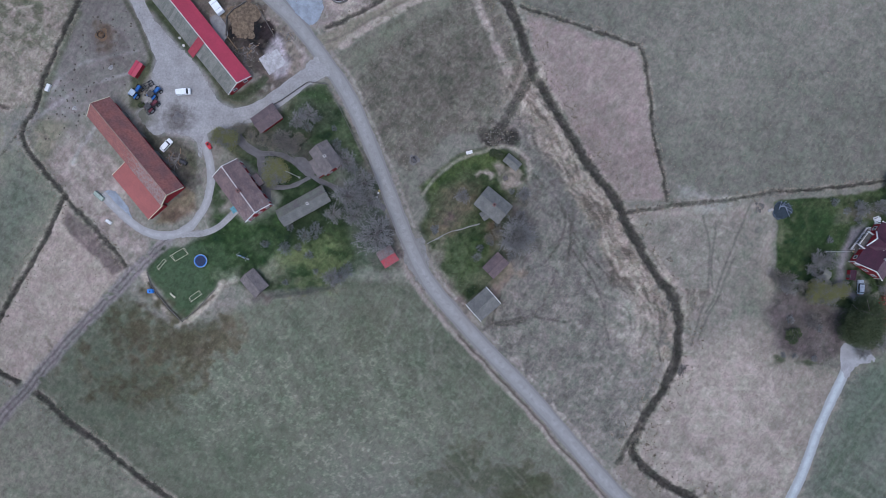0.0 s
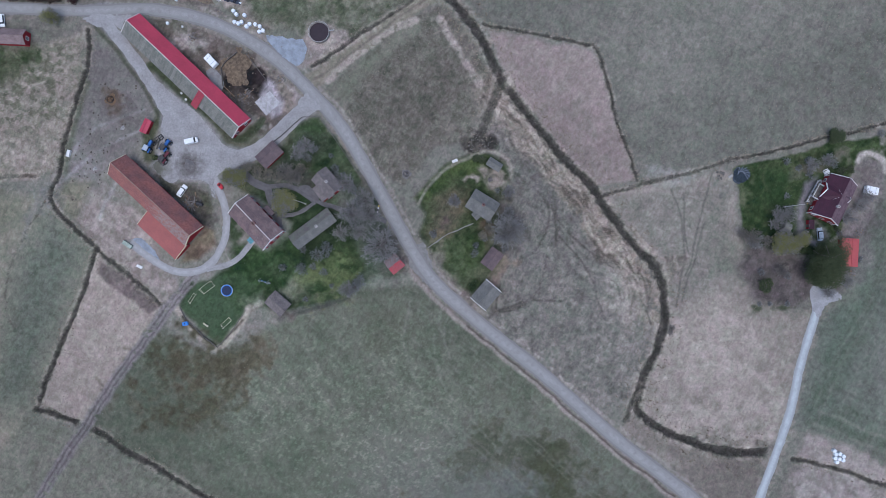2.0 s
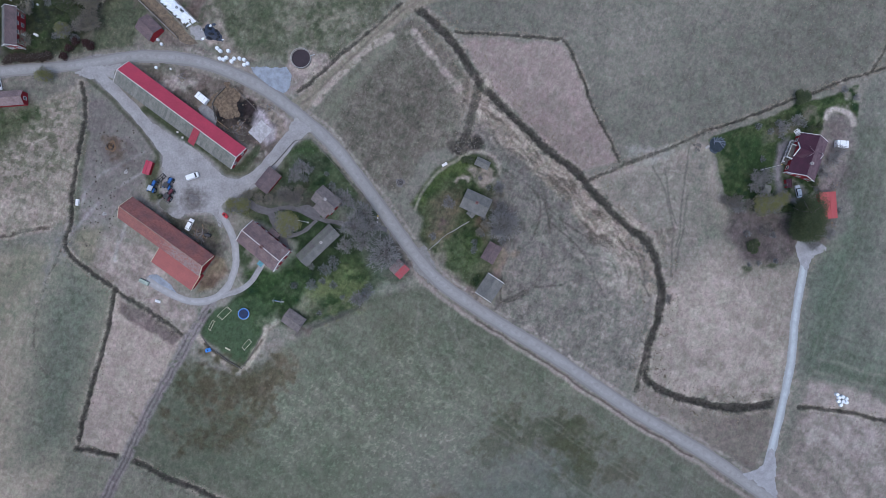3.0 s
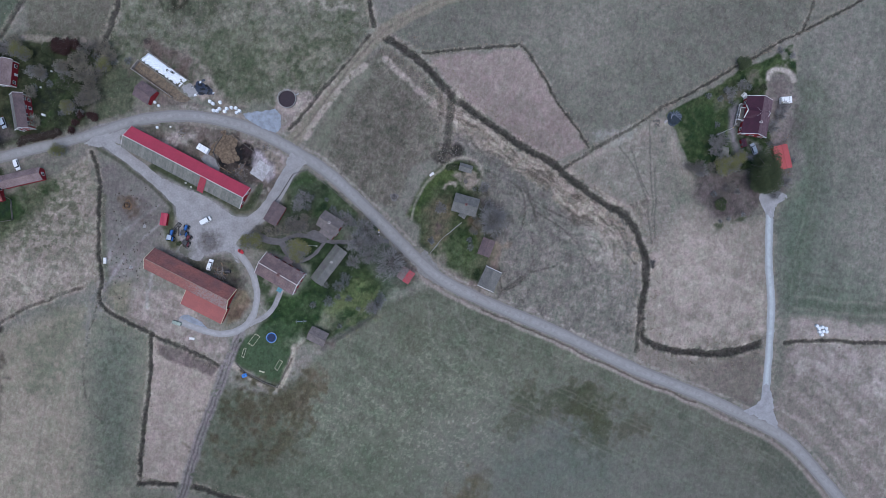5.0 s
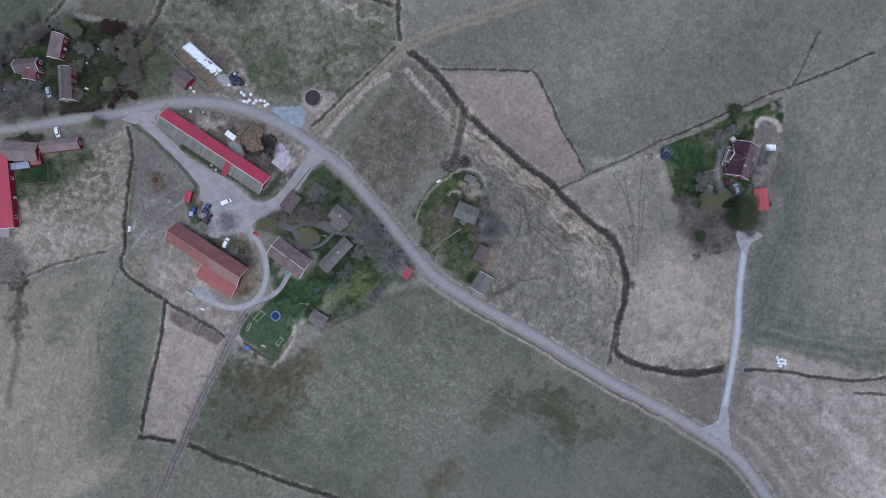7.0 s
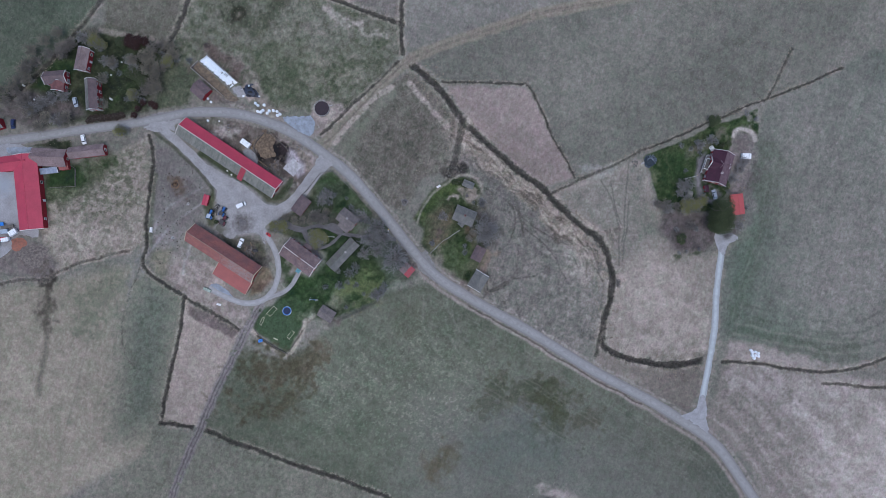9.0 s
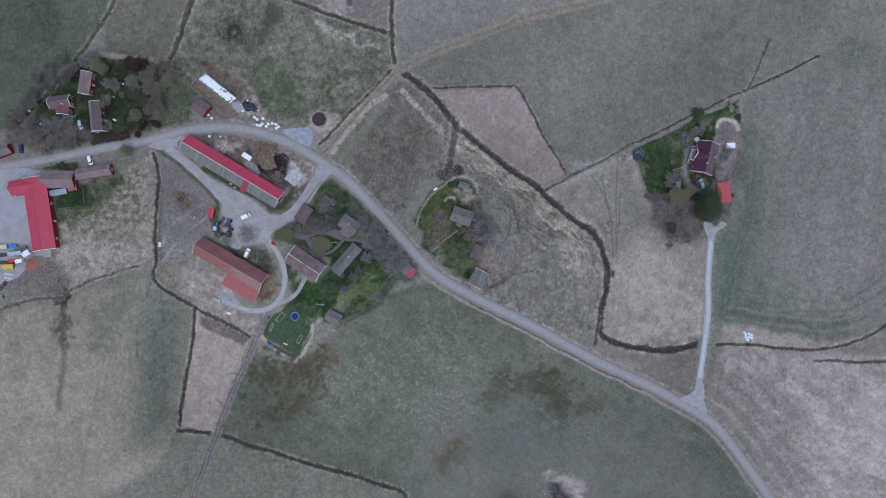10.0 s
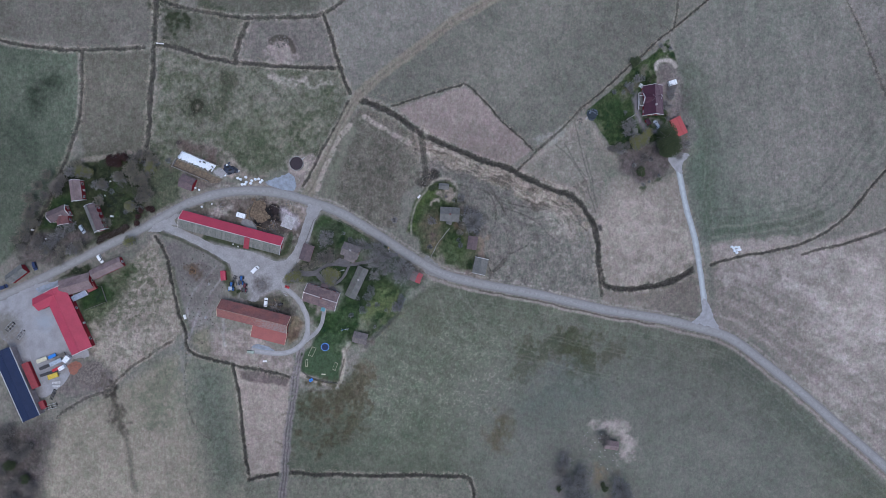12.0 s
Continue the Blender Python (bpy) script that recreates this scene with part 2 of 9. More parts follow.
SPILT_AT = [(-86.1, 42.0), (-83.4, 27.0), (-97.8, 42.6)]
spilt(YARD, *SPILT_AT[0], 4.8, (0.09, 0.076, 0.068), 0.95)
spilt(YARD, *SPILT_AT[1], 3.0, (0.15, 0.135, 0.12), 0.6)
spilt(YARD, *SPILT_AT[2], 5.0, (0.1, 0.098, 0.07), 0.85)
BLUE_GRAVEL = material("bluish_crushed_rock", (0.285, 0.315, 0.36), (0.215, 0.232, 0.26), 1.6, 0.95, 0.3)
YARD_PALE = material("pale_machine_yard_gravel", (0.315, 0.306, 0.312), (0.255, 0.245, 0.248), 4.0, 0.95, 0.3, grain=0.1)
spilt(YARD_PALE, *([(-188.9, 68.2)][0]), 6.0, (0.17, 0.145, 0.13), 0.7)
spilt(YARD_PALE, *([(-211.3, 66.7)][0]), 6.0, (0.15, 0.13, 0.12), 0.6)
spilt(YARD_PALE, *([(-186.2, 91.5)][0]), 5.5, (0.29, 0.315, 0.35), 0.7)
spilt(YARD_PALE, *([(-204.1, 101.5)][0]), 9.0, (0.135, 0.122, 0.1), 0.85)
spilt(YARD_PALE, *([(-202.8, 92.7)][0]), 5.0, (0.16, 0.138, 0.12), 0.7)
PATHWAY = material("grey_garden_path", (0.135, 0.126, 0.13), (0.105, 0.098, 0.1), 1.5, 0.95, 0.2)
BARK = material("grey_brown_bark", (0.16, 0.142, 0.135), (0.11, 0.098, 0.094), 0.5, 0.95, 0.4)
TWIG = material("grey_brown_twigs", (0.235, 0.228, 0.218), (0.17, 0.163, 0.156), 0.5, 0.95, 0.1)
TWIG_PALE = material("blue_grey_shrub_twigs", (0.195, 0.2, 0.198), (0.14, 0.144, 0.142), 0.5, 0.95, 0.1)
TWIG_BROWN = material("olive_brown_twigs", (0.22, 0.2, 0.155), (0.15, 0.136, 0.108), 0.5, 0.95, 0.1)
HEDGE = material("brown_green_hedge_leaves", (0.07, 0.05, 0.038), (0.045, 0.034, 0.026), 0.8, 0.9, 0.1)
TWIG_DARK = material("dark_brown_twigs", (0.2, 0.18, 0.158), (0.14, 0.124, 0.11), 0.5, 0.95, 0.1)
BUD = material("yellow_green_spring_buds", (0.22, 0.217, 0.09), (0.15, 0.15, 0.064), 0.8, 0.9, 0.1)
NEEDLE = material("dark_green_needles", (0.078, 0.094, 0.045), (0.045, 0.06, 0.028), 0.8, 0.9, 0.1)
COPPER = material("copper_brown_leaves", (0.054, 0.025, 0.023), (0.032, 0.018, 0.016), 0.8, 0.9, 0.1)
DEAD_STEM = material("brown_dead_stems", (0.215, 0.185, 0.148), (0.17, 0.145, 0.115), 0.6, 0.95, 0.1)
STRAW = material("dry_straw_grass", (0.26, 0.215, 0.165), (0.19, 0.155, 0.115), 0.6, 0.95, 0.1)
SEDGE = material("dark_ditch_sedge", (0.06, 0.05, 0.04), (0.038, 0.032, 0.027), 0.6, 0.95, 0.1)
RUBBER = material("black_rubber", (0.02, 0.02, 0.021), None, 0.3, 0.8, 0.1)
TRACTOR_BLUE = material("tractor_blue_paint", (0.03, 0.12, 0.36), (0.025, 0.1, 0.3), 0.5, 0.4, 0.0)
CAR_WHITE = material("white_car_paint", (0.78, 0.79, 0.8), (0.72, 0.73, 0.74), 1.0, 0.3, 0.0, grain=0.02)
CAR_BLUE = material("dark_blue_car_paint", (0.02, 0.035, 0.1), None, 1.0, 0.3, 0.0, grain=0.02)
CAR_SILVER = material("silver_blue_car_paint", (0.4, 0.45, 0.52), None, 1.0, 0.3, 0.0, grain=0.02)
RED_PAINT = material("bright_red_paint", (0.5, 0.03, 0.045), (0.42, 0.028, 0.04), 0.6, 0.5, 0.0)
STEEL = material("galvanised_steel", (0.42, 0.43, 0.45), (0.34, 0.35, 0.36), 0.5, 0.5, 0.05, metal=0.4)
DARK_STEEL = material("dark_machine_steel", (0.06, 0.06, 0.065), (0.045, 0.04, 0.04), 0.5, 0.6, 0.1)
WRAP = material("white_bale_wrap", (0.76, 0.79, 0.82), (0.66, 0.69, 0.72), 0.5, 0.4, 0.3)
TARP_BLACK = material("blue_black_plastic", (0.025, 0.033, 0.055), (0.035, 0.045, 0.07), 0.6, 0.35, 0.5)
BLUE_PLASTIC = material("blue_plastic", (0.04, 0.2, 0.6), (0.035, 0.17, 0.5), 0.5, 0.4, 0.0)
MAT_BLUE = material("navy_trampoline_mat", (0.02, 0.033, 0.085), None, 0.5, 0.7, 0.0)
YELLOW = material("yellow_paint", (0.62, 0.45, 0.06), None, 0.5, 0.5, 0.0)
CREAM = material("cream_paint", (0.62, 0.58, 0.42), None, 0.5, 0.6, 0.0)
HAY = material("loose_hay", (0.17, 0.11, 0.065), (0.115, 0.075, 0.048), 0.4, 0.95, 0.5)
BAY_FLOOR = material("trodden_silage_floor", (0.19, 0.145, 0.1), (0.11, 0.088, 0.068), 1.4, 0.95, 0.4, grain=0.25)
PALE_STONE = material("pale_lavender_crushed_stone", (0.325, 0.318, 0.325), (0.26, 0.253, 0.258), 2.0, 0.95, 0.3)
for band, under in ((DRIVE_TRACK, (0.29, 0.295, 0.296)), (HALF_WORN, (0.199, 0.188, 0.18)), (WHEELED, (0.242, 0.234, 0.227)), (YARD_TRACK, (0.293, 0.281, 0.277))):
    melting(band, under)
for loose in (GRAVEL, DRIVE, YARD, BLUE_GRAVEL, YARD_PALE, PATHWAY, PALE_STONE):
    frayed(loose)
DIRTY_SLAB = material("dirty_concrete_slab", (0.47, 0.45, 0.455), (0.33, 0.31, 0.305), 1.3, 0.9, 0.3, grain=0.2, vary=0.08)
MANURE = material("straw_manure", (0.185, 0.138, 0.092), (0.095, 0.068, 0.048), 1.0, 0.95, 0.6, grain=0.25)
TANK_SKIN = material("crusted_tank_surface", (0.04, 0.028, 0.035), (0.033, 0.024, 0.029), 1.5, 0.7, 0.1)
STONE = material("field_stone", (0.17, 0.155, 0.14), (0.105, 0.095, 0.085), 0.4, 0.9, 0.4)
PALE_ROCK = material("pale_field_stone", (0.45, 0.44, 0.42), (0.33, 0.32, 0.3), 0.4, 0.9, 0.3)
DARK_SOIL = material("dark_soil_heap", (0.165, 0.152, 0.148), (0.13, 0.12, 0.117), 1.0, 0.95, 0.4)
ORANGE_SOIL = material("orange_brick_rubble", (0.3, 0.12, 0.08), (0.2, 0.1, 0.075), 0.8, 0.95, 0.5)
NET_BLUE = material("blue_pond_cover", (0.045, 0.06, 0.082), (0.032, 0.042, 0.056), 0.8, 0.6, 0.2)


# ---- mesh helpers ----
def part(name, bm, mat, parent, label=""):
    me = bpy.data.meshes.new(name)
    bm.to_mesh(me)
    bm.free()
    me.materials.append(mat)
    ob = new(name, me)
    ob.parent = parent
    return tagged(ob, label) if label else ob


def thing(name, x, y, turn, label, category, group="", z=0.0, kind=""):
    ob = new(name)
    ob.matrix_world = pose(x, y, z, 0, 0, turn)
    ob.empty_display_size = 0.3
    return tagged(ob, label, category, group, kind)


def solid(bm, pts, faces):
    vs = [bm.verts.new(p) for p in pts]
    for f in faces:
        bm.faces.new([vs[i] for i in f])


BOX_FACES = ((0, 3, 2, 1), (4, 5, 6, 7), (0, 1, 5, 4), (1, 2, 6, 5), (2, 3, 7, 6), (3, 0, 4, 7))


def box(x0, y0, z0, x1, y1, z1, bm=None, inset=0.0, lift=0.0):
    """A block; inset narrows its top, which makes slanting sides; lift raises the far x end."""
    bm = bm or bmesh.new()
    i = inset
    solid(bm, ((x0, y0, z0), (x1, y0, z0), (x1, y1, z0), (x0, y1, z0), (x0 + i, y0 + i, z1), (x1 - i, y0 + i, z1 + lift),
               (x1 - i, y1 - i, z1 + lift), (x0 + i, y1 - i, z1)), BOX_FACES)
    return bm


def rounded(x0, y0, z0, x1, y1, z1, r=0.08, inset=0.0):
    bm = box(x0, y0, z0, x1, y1, z1, None, inset)
    bmesh.ops.bevel(bm, geom=bm.edges[:], offset=r, segments=2, affect="EDGES")
    return bm


def drum(r, z0, z1, n=16, bm=None, m=None, r_top=None):
    bm = bm or bmesh.new()
    made = bmesh.ops.create_cone(bm, cap_ends=True, segments=n, radius1=r, radius2=r if r_top is None else r_top, depth=z1 - z0)
    bmesh.ops.translate(bm, verts=made["verts"], vec=(0, 0, (z0 + z1) / 2))
    if m is not None:
        bmesh.ops.transform(bm, matrix=m, verts=made["verts"])
    return bm


def tube(bm, a, b, ra, rb, n=3):
    """A tapered stick from a to b."""
    a, b = Vector(a), Vector(b)
    d = (b - a).normalized()
    s = d.orthogonal().normalized()
    w = d.cross(s)
    ring = [[bm.verts.new(p + (s * math.cos(k * math.tau / n) + w * math.sin(k * math.tau / n)) * r) for k in range(n)] for p, r in ((a, ra), (b, rb))]
    for k in range(n):
        bm.faces.new((ring[0][k], ring[0][(k + 1) % n], ring[1][(k + 1) % n], ring[1][k]))
    if n > 3:
        bm.faces.new(ring[1])


def hollow(r_out, r_in, z0, z1, n=40):
    bm = bmesh.new()
    rings = [[bm.verts.new((r * math.cos(k * math.tau / n), r * math.sin(k * math.tau / n), z)) for k in range(n)]
             for r, z in ((r_out, z0), (r_out, z1), (r_in, z1), (r_in, z0))]
    for q in range(4):
        a, b = rings[q], rings[(q + 1) % 4]
        for k in range(n):
            bm.faces.new((a[k], a[(k + 1) % n], b[(k + 1) % n], b[k]))
    return bm


def heap(r, h, seed, squash=1.0, rings=7, n=22):
    """A low uneven mound."""
    bm, rnd = bmesh.new(), random.Random(seed)
    rows, phase = [], rnd.random() * 6
    for j in range(rings + 1):
        f = j / rings
        row = []
        for k in range(n):
            a = k * math.tau / n
            rr = r * f * (1 + 0.14 * math.sin(3 * a + phase) + 0.08 * math.sin(5 * a + 2 * phase) + rnd.uniform(-0.05, 0.05))
            zz = h * (math.cos(f * math.pi) * 0.5 + 0.5) * (1 + rnd.uniform(-0.05, 0.05)) if j < rings else -0.05
            row.append(bm.verts.new((rr * math.cos(a), rr * math.sin(a) * squash, zz)))
            if j == 0:
                row = row * n
                break
        rows.append(row)
    for j in range(rings):
        for k in range(n):
            q = [rows[j][k], rows[j + 1][k], rows[j + 1][(k + 1) % n], rows[j][(k + 1) % n]]
            if j == 0:
                q = q[:3]
            bm.faces.new(q)
    return bm


from mathutils import geometry

# ---- the lie of the land: roads, ditches and fields ----
MAIN_ROAD = [(-216.6, 117.1), (-197.2, 114.7), (-178.6, 111.1), (-156.7, 107.3), (-134.5, 103.6), (-118.8, 100.8), (-107.3, 99.5), (-92.6, 97.8), (-78.2, 93.0), (-65.3, 86.2), (-51.8, 75.3), (-41.5, 62.5), (-32.1, 48.4), (-25.2, 33.3), (-18.9, 17.2), (-12.6, 1.1), (-6.6, -10.5), (5.1, -24.2), (25.5, -46.0), (47.3, -71.0), (68.2, -92.5), (82.1, -108.5), (93.4, -123.4), (100.3, -144.2), (108.2, -173.8), (114.2, -201.4), (120.1, -227.9), (127.7, -264.6)]
EAST_DRIVE = [(87.0, -111.4), (94.4, -99.7), (108.1, -73.2), (114.6, -56.2), (122.7, -38.5), (125.1, -32.2)]
YARD_LINK = [(-39.7, 57.6), (-47.8, 53.0), (-57.7, 45.8), (-67.2, 42.0), (-76.0, 42.3)]
YARD_WEST = [(-109.0, 95.8), (-106.2, 91.2), (-99.9, 80.5), (-94.3, 68.6), (-89.9, 57.5)]
YARD_LOOP = [(-79.1, 39.5), (-76.6, 30.1), (-75.6, 22.2), (-77.4, 14.4), (-81.9, 7.7), (-88.5, 4.6), (-97.1, 6.1), (-105.0, 12.4), (-110.0, 17.8)]
HOUSE_SPUR = [(-85.0, 4.9), (-77.8, 5.4), (-72.4, 7.9), (-67.7, 12.4)]
FARM_TRACK = [(-89.3, 3.0), (-96.4, -3.3), (-106.7, -13.9), (-118.9, -26.6), (-133.6, -42.9), (-144.0, -55.2), (-156.8, -71.1)]
FIELD_TRACK = [(-40.5, 64.9), (-33.7, 67.8), (-18.9, 76.2), (-4.8, 83.8), (7.3, 89.5), (18.5, 92.1), (42.1, 92.9), (72.6, 93.2), (96.0, 90.7), (126.3, 87.6)]
DITCHES = []


def ditch(line, half, depth, strength):
    """A ditch: its line, half width, depth and how dark it is."""
    DITCHES.append((line, half, depth, strength))


ditch([(11.2, 88.0), (20.9, 71.7), (26.7, 55.0), (39.4, 32.8), (51.8, 15.1), (60.7, -2.5), (70.2, -15.5), (71.5, -27.7), (69.4, -38.5), (60.4, -53.0), (57.0, -60.7), (58.0, -65.4), (70.0, -74.9), (83.8, -81.0), (99.9, -84.0)], 1.75, 0.9, 0.92)
ditch([(58.7, -55.4), (54.8, -61.6), (52.5, -66.8)], 1.0, 0.4, 0.6)
ditch([(21.8, 76.8), (33.9, 72.7), (47.1, 68.3), (56.9, 64.7), (60.2, 63.2), (61.8, 53.2), (63.5, 39.8), (65.1, 29.3), (67.0, 21.1), (67.5, 15.5)], 0.6, 0.3, 0.75)
ditch([(54.6, 11.4), (68.4, 14.1), (78.9, 15.0), (94.1, 16.7), (99.9, 17.7), (104.9, 18.2)], 0.75, 0.4, 0.5)
ditch([(104.9, 18.2), (118.9, 19.5), (132.9, 21.2), (149.9, 22.9), (165.3, 23.7), (186.4, 25.1), (202.5, 27.2)], 0.6, 0.5, 0.75)
ditch([(164.8, 24.0), (172.8, 32.0), (183.0, 42.6)], 0.7, 0.3, 0.5)
ditch([(-114.8, 93.6), (-115.4, 86.1), (-119.5, 75.5), (-126.8, 60.3), (-132.1, 45.2), (-135.3, 38.9), (-134.8, 32.8), (-123.1, 18.0)], 1.0, 0.6, 0.9)
ditch([(-123.1, 18.0), (-112.7, 6.8), (-101.4, -6.2)], 0.9, 0.5, 0.8)
ditch([(-122.5, 16.9), (-126.5, 8.0), (-135.0, -7.5), (-143.7, -22.8), (-149.8, -34.6)], 1.1, 0.6, 0.9)
ditch([(-150.5, -35.5), (-134.9, -43.1), (-121.2, -53.9), (-98.2, -71.7), (-70.0, -92.5), (-59.7, -101.2), (-59.6, -106.0), (-66.1, -116.5)], 1.2, 0.6, 0.9)
ditch([(-140.4, 45.5), (-158.5, 46.6), (-175.1, 45.8), (-180.4, 44.0)], 0.8, 0.3, 0.3)
ditch([(-180.4, 44.0), (-193.3, 47.7), (-210.3, 48.7)], 0.9, 0.2, 0.45)
ditch([(-125.4, 226.8), (-119.7, 220.2), (-105.5, 205.8), (-89.1, 192.1), (-76.0, 183.4), (-62.7, 174.9)], 1.1, 0.5, 0.8)
ditch([(-89.3, 191.3), (-105.0, 171.3), (-113.0, 162.9), (-123.4, 155.5), (-133.1, 149.0), (-156.8, 136.0), (-173.1, 128.2)], 1.2, 0.5, 0.7)
ditch([(-32.3, 204.2), (-46.9, 186.3), (-57.8, 172.8), (-67.0, 161.7), (-76.5, 150.7), (-87.7, 137.4), (-98.1, 127.1)], 1.5, 0.5, 0.8)
ditch([(-56.8, 172.8), (-49.7, 165.9), (-42.8, 156.0), (-33.0, 145.0), (-24.4, 137.3), (-11.3, 125.8), (12.1, 107.8)], 1.3, 0.5, 0.85)
ditch([(-29.4, 141.7), (-21.8, 148.6), (-10.7, 156.0)], 1.6, 0.4, 0.7)
ditch([(-40.6, 188.1), (-33.3, 178.6), (-23.3, 167.9), (-10.5, 156.2), (8.4, 143.0), (18.1, 136.7), (27.5, 134.9), (42.4, 138.1)], 1.2, 0.4, 0.65)
ditch([(21.3, 135.1), (17.5, 122.1), (11.8, 108.4), (9.8, 99.8), (8.5, 94.6)], 1.2, 0.5, 0.85)
ditch([(108.0, -87.0), (120.0, -91.7), (147.6, -104.2), (162.9, -108.5), (181.2, -108.7), (199.0, -104.4), (216.3, -101.0)], 0.9, 0.4, 0.8)
ditch([(150.0, -111.1), (158.8, -114.2), (172.7, -120.4), (196.9, -127.8)], 0.9, 0.4, 0.65)
ditch([(247.0, -17.8), (242.2, -39.7), (234.1, -70.2)], 0.8, 0.3, 0.4)
ditch([(26.2, 57.1), (21.6, 48.3), (17.0, 40.3), (12.9, 34.5)], 2.0, 0.3, 0.6)
ditch([(5.7, 91.3), (-4.5, 86.2), (-15.2, 81.3), (-25.9, 76.5), (-35.0, 71.4), (-39.2, 70.1)], 0.9, 0.4, 0.75)
ditch([(-137.8, 36.0), (-151.1, 18.8), (-156.6, 3.0), (-154.6, -7.5)], 0.4, 0.1, 0.28)


def smooth_line(pts, step=2.0):
    """A Catmull-Rom line through the points, cut into even steps."""
    p = [Vector((*a, 0)) for a in pts]
    p = [p[0] * 2 - p[1]] + p + [p[-1] * 2 - p[-2]]
    out = []
    for i in range(1, len(p) - 2):
        n = max(2, int((p[i + 1] - p[i]).length / step))
        for k in range(n):
            t = k / n
            out.append(0.5 * (2 * p[i] + (p[i + 1] - p[i - 1]) * t + (2 * p[i - 1] - 5 * p[i] + 4 * p[i + 1] - p[i + 2]) * t * t
                              + (3 * p[i] - p[i - 1] - 3 * p[i + 1] + p[i + 2]) * t ** 3))
    return [(v.x, v.y) for v in out] + [tuple(pts[-1])]


# one sheet: fine where the drone looks, ever coarser out to the horizon
SHEET_TURN = -36.0
edge_x = np.concatenate([np.arange(-242, -160, 0.6), np.arange(-160, 160, 0.4), np.arange(160, 242.1, 0.6)])
edge_y = np.concatenate([np.arange(-188, -130, 0.6), np.arange(-130, 150, 0.4), np.arange(150, 188.1, 0.6)])
TURN_C, TURN_S = math.cos(radians(SHEET_TURN)), math.sin(radians(SHEET_TURN))


def to_sheet(x, y):
    """World to the sheet's own turned axes."""
    return x * TURN_C + y * TURN_S, y * TURN_C - x * TURN_S


def to_world(x, y):
    return x * TURN_C - y * TURN_S, y * TURN_C + x * TURN_S


far_steps = np.array([6, 16, 36, 80, 170, 340, 650, 1200, 2200.0])
gx = np.concatenate([edge_x[0] - far_steps[::-1], edge_x, edge_x[-1] + far_steps])
gy = np.concatenate([edge_y[0] - far_steps[::-1], edge_y, edge_y[-1] + far_steps])
GX, GY = np.meshgrid(gx, gy)
SHAPE = GX.shape
NOISE = np.random.RandomState(7).rand(256, 256)


def value_noise(x, y):
    xi, yi = np.floor(x).astype(int), np.floor(y).astype(int)
    fx, fy = x - xi, y - yi
    fx, fy = fx * fx * (3 - 2 * fx), fy * fy * (3 - 2 * fy)
    a, b = NOISE[yi % 256, xi % 256], NOISE[yi % 256, (xi + 1) % 256]
    c, d = NOISE[(yi + 1) % 256, xi % 256], NOISE[(yi + 1) % 256, (xi + 1) % 256]
    return (a * (1 - fx) + b * fx) * (1 - fy) + (c * (1 - fx) + d * fx) * fy


def fbm(size, octaves=4, seed=0, turn=0.0, stretch=1.0):
    """Cloudy noise from 0 to 1 over the sheet; stretch draws it out along the turned x axis."""
    c, s = math.cos(radians(turn)), math.sin(radians(turn))
    wx, wy = to_world(GX, GY)
    u, v = (wx * c + wy * s) / (size * stretch), (wy * c - wx * s) / size
    total, amp, out = 0.0, 1.0, 0.0
    for k in range(octaves):
        q, e = math.cos(0.6 + 1.1 * k) * 2.03 ** k, math.sin(0.6 + 1.1 * k) * 2.03 ** k
        if stretch > 1:
            q, e = 2.03 ** k, 0.0
        out = out + amp * value_noise(u * q - v * e + 17.3 * seed + 5 * k, u * e + v * q + 31.7 * seed + 9 * k)
        total, amp = total + amp, amp * 0.55
    return np.clip((out / total - 0.5) * 1.7 + 0.5, 0, 1)


WARP_X, WARP_Y = (fbm(7, 3, 3) - 0.5) * 3.2, (fbm(7, 3, 4) - 0.5) * 3.2


def window(pts, margin):
    xs, ys = [p[0] for p in pts], [p[1] for p in pts]
    i0, i1 = np.searchsorted(gy, (min(ys) - margin, max(ys) + margin))
    j0, j1 = np.searchsorted(gx, (min(xs) - margin, max(xs) + margin))
    return slice(i0, i1), slice(j0, j1)


def distance(pts, margin, closed=False, wobble=0.35):
    """The window of the sheet round a line, and each vertex's distance from it; with closed, minus inside the outline."""
    pts = [to_sheet(*p) for p in pts]
    w = window(pts, margin)
    x, y = GX[w] + wobble * WARP_X[w], GY[w] + wobble * WARP_Y[w]
    best, inside = np.full(x.shape, 1e9), np.zeros(x.shape, bool)
    ring = list(zip(pts, pts[1:] + pts[:1])) if closed else list(zip(pts, pts[1:]))
    for (ax, ay), (bx, by) in ring:
        dx, dy = bx - ax, by - ay
        t = np.clip(((x - ax) * dx + (y - ay) * dy) / max(dx * dx + dy * dy, 1e-9), 0, 1)
        best = np.minimum(best, (x - ax - t * dx) ** 2 + (y - ay - t * dy) ** 2)
        if closed and ay != by:
            inside ^= ((ay > y) != (by > y)) & (x < (bx - ax) * (y - ay) / (by - ay) + ax)
    best = np.sqrt(best)
    return w, np.where(inside, -best, best) if closed else best


COLOUR = np.empty((*SHAPE, 3))
HEIGHT = np.zeros(SHAPE)
# mottling at three scales that all fields share in differing strength
PATCH, CLUMP, SPOT = fbm(38, 5, 11), fbm(5, 4, 12), fbm(1.8, 2, 13)
DAPPLE = fbm(1.9, 3, 14)


def blend(w, amount, colour):
    COLOUR[w] += (np.asarray(colour) - COLOUR[w]) * amount[..., None]


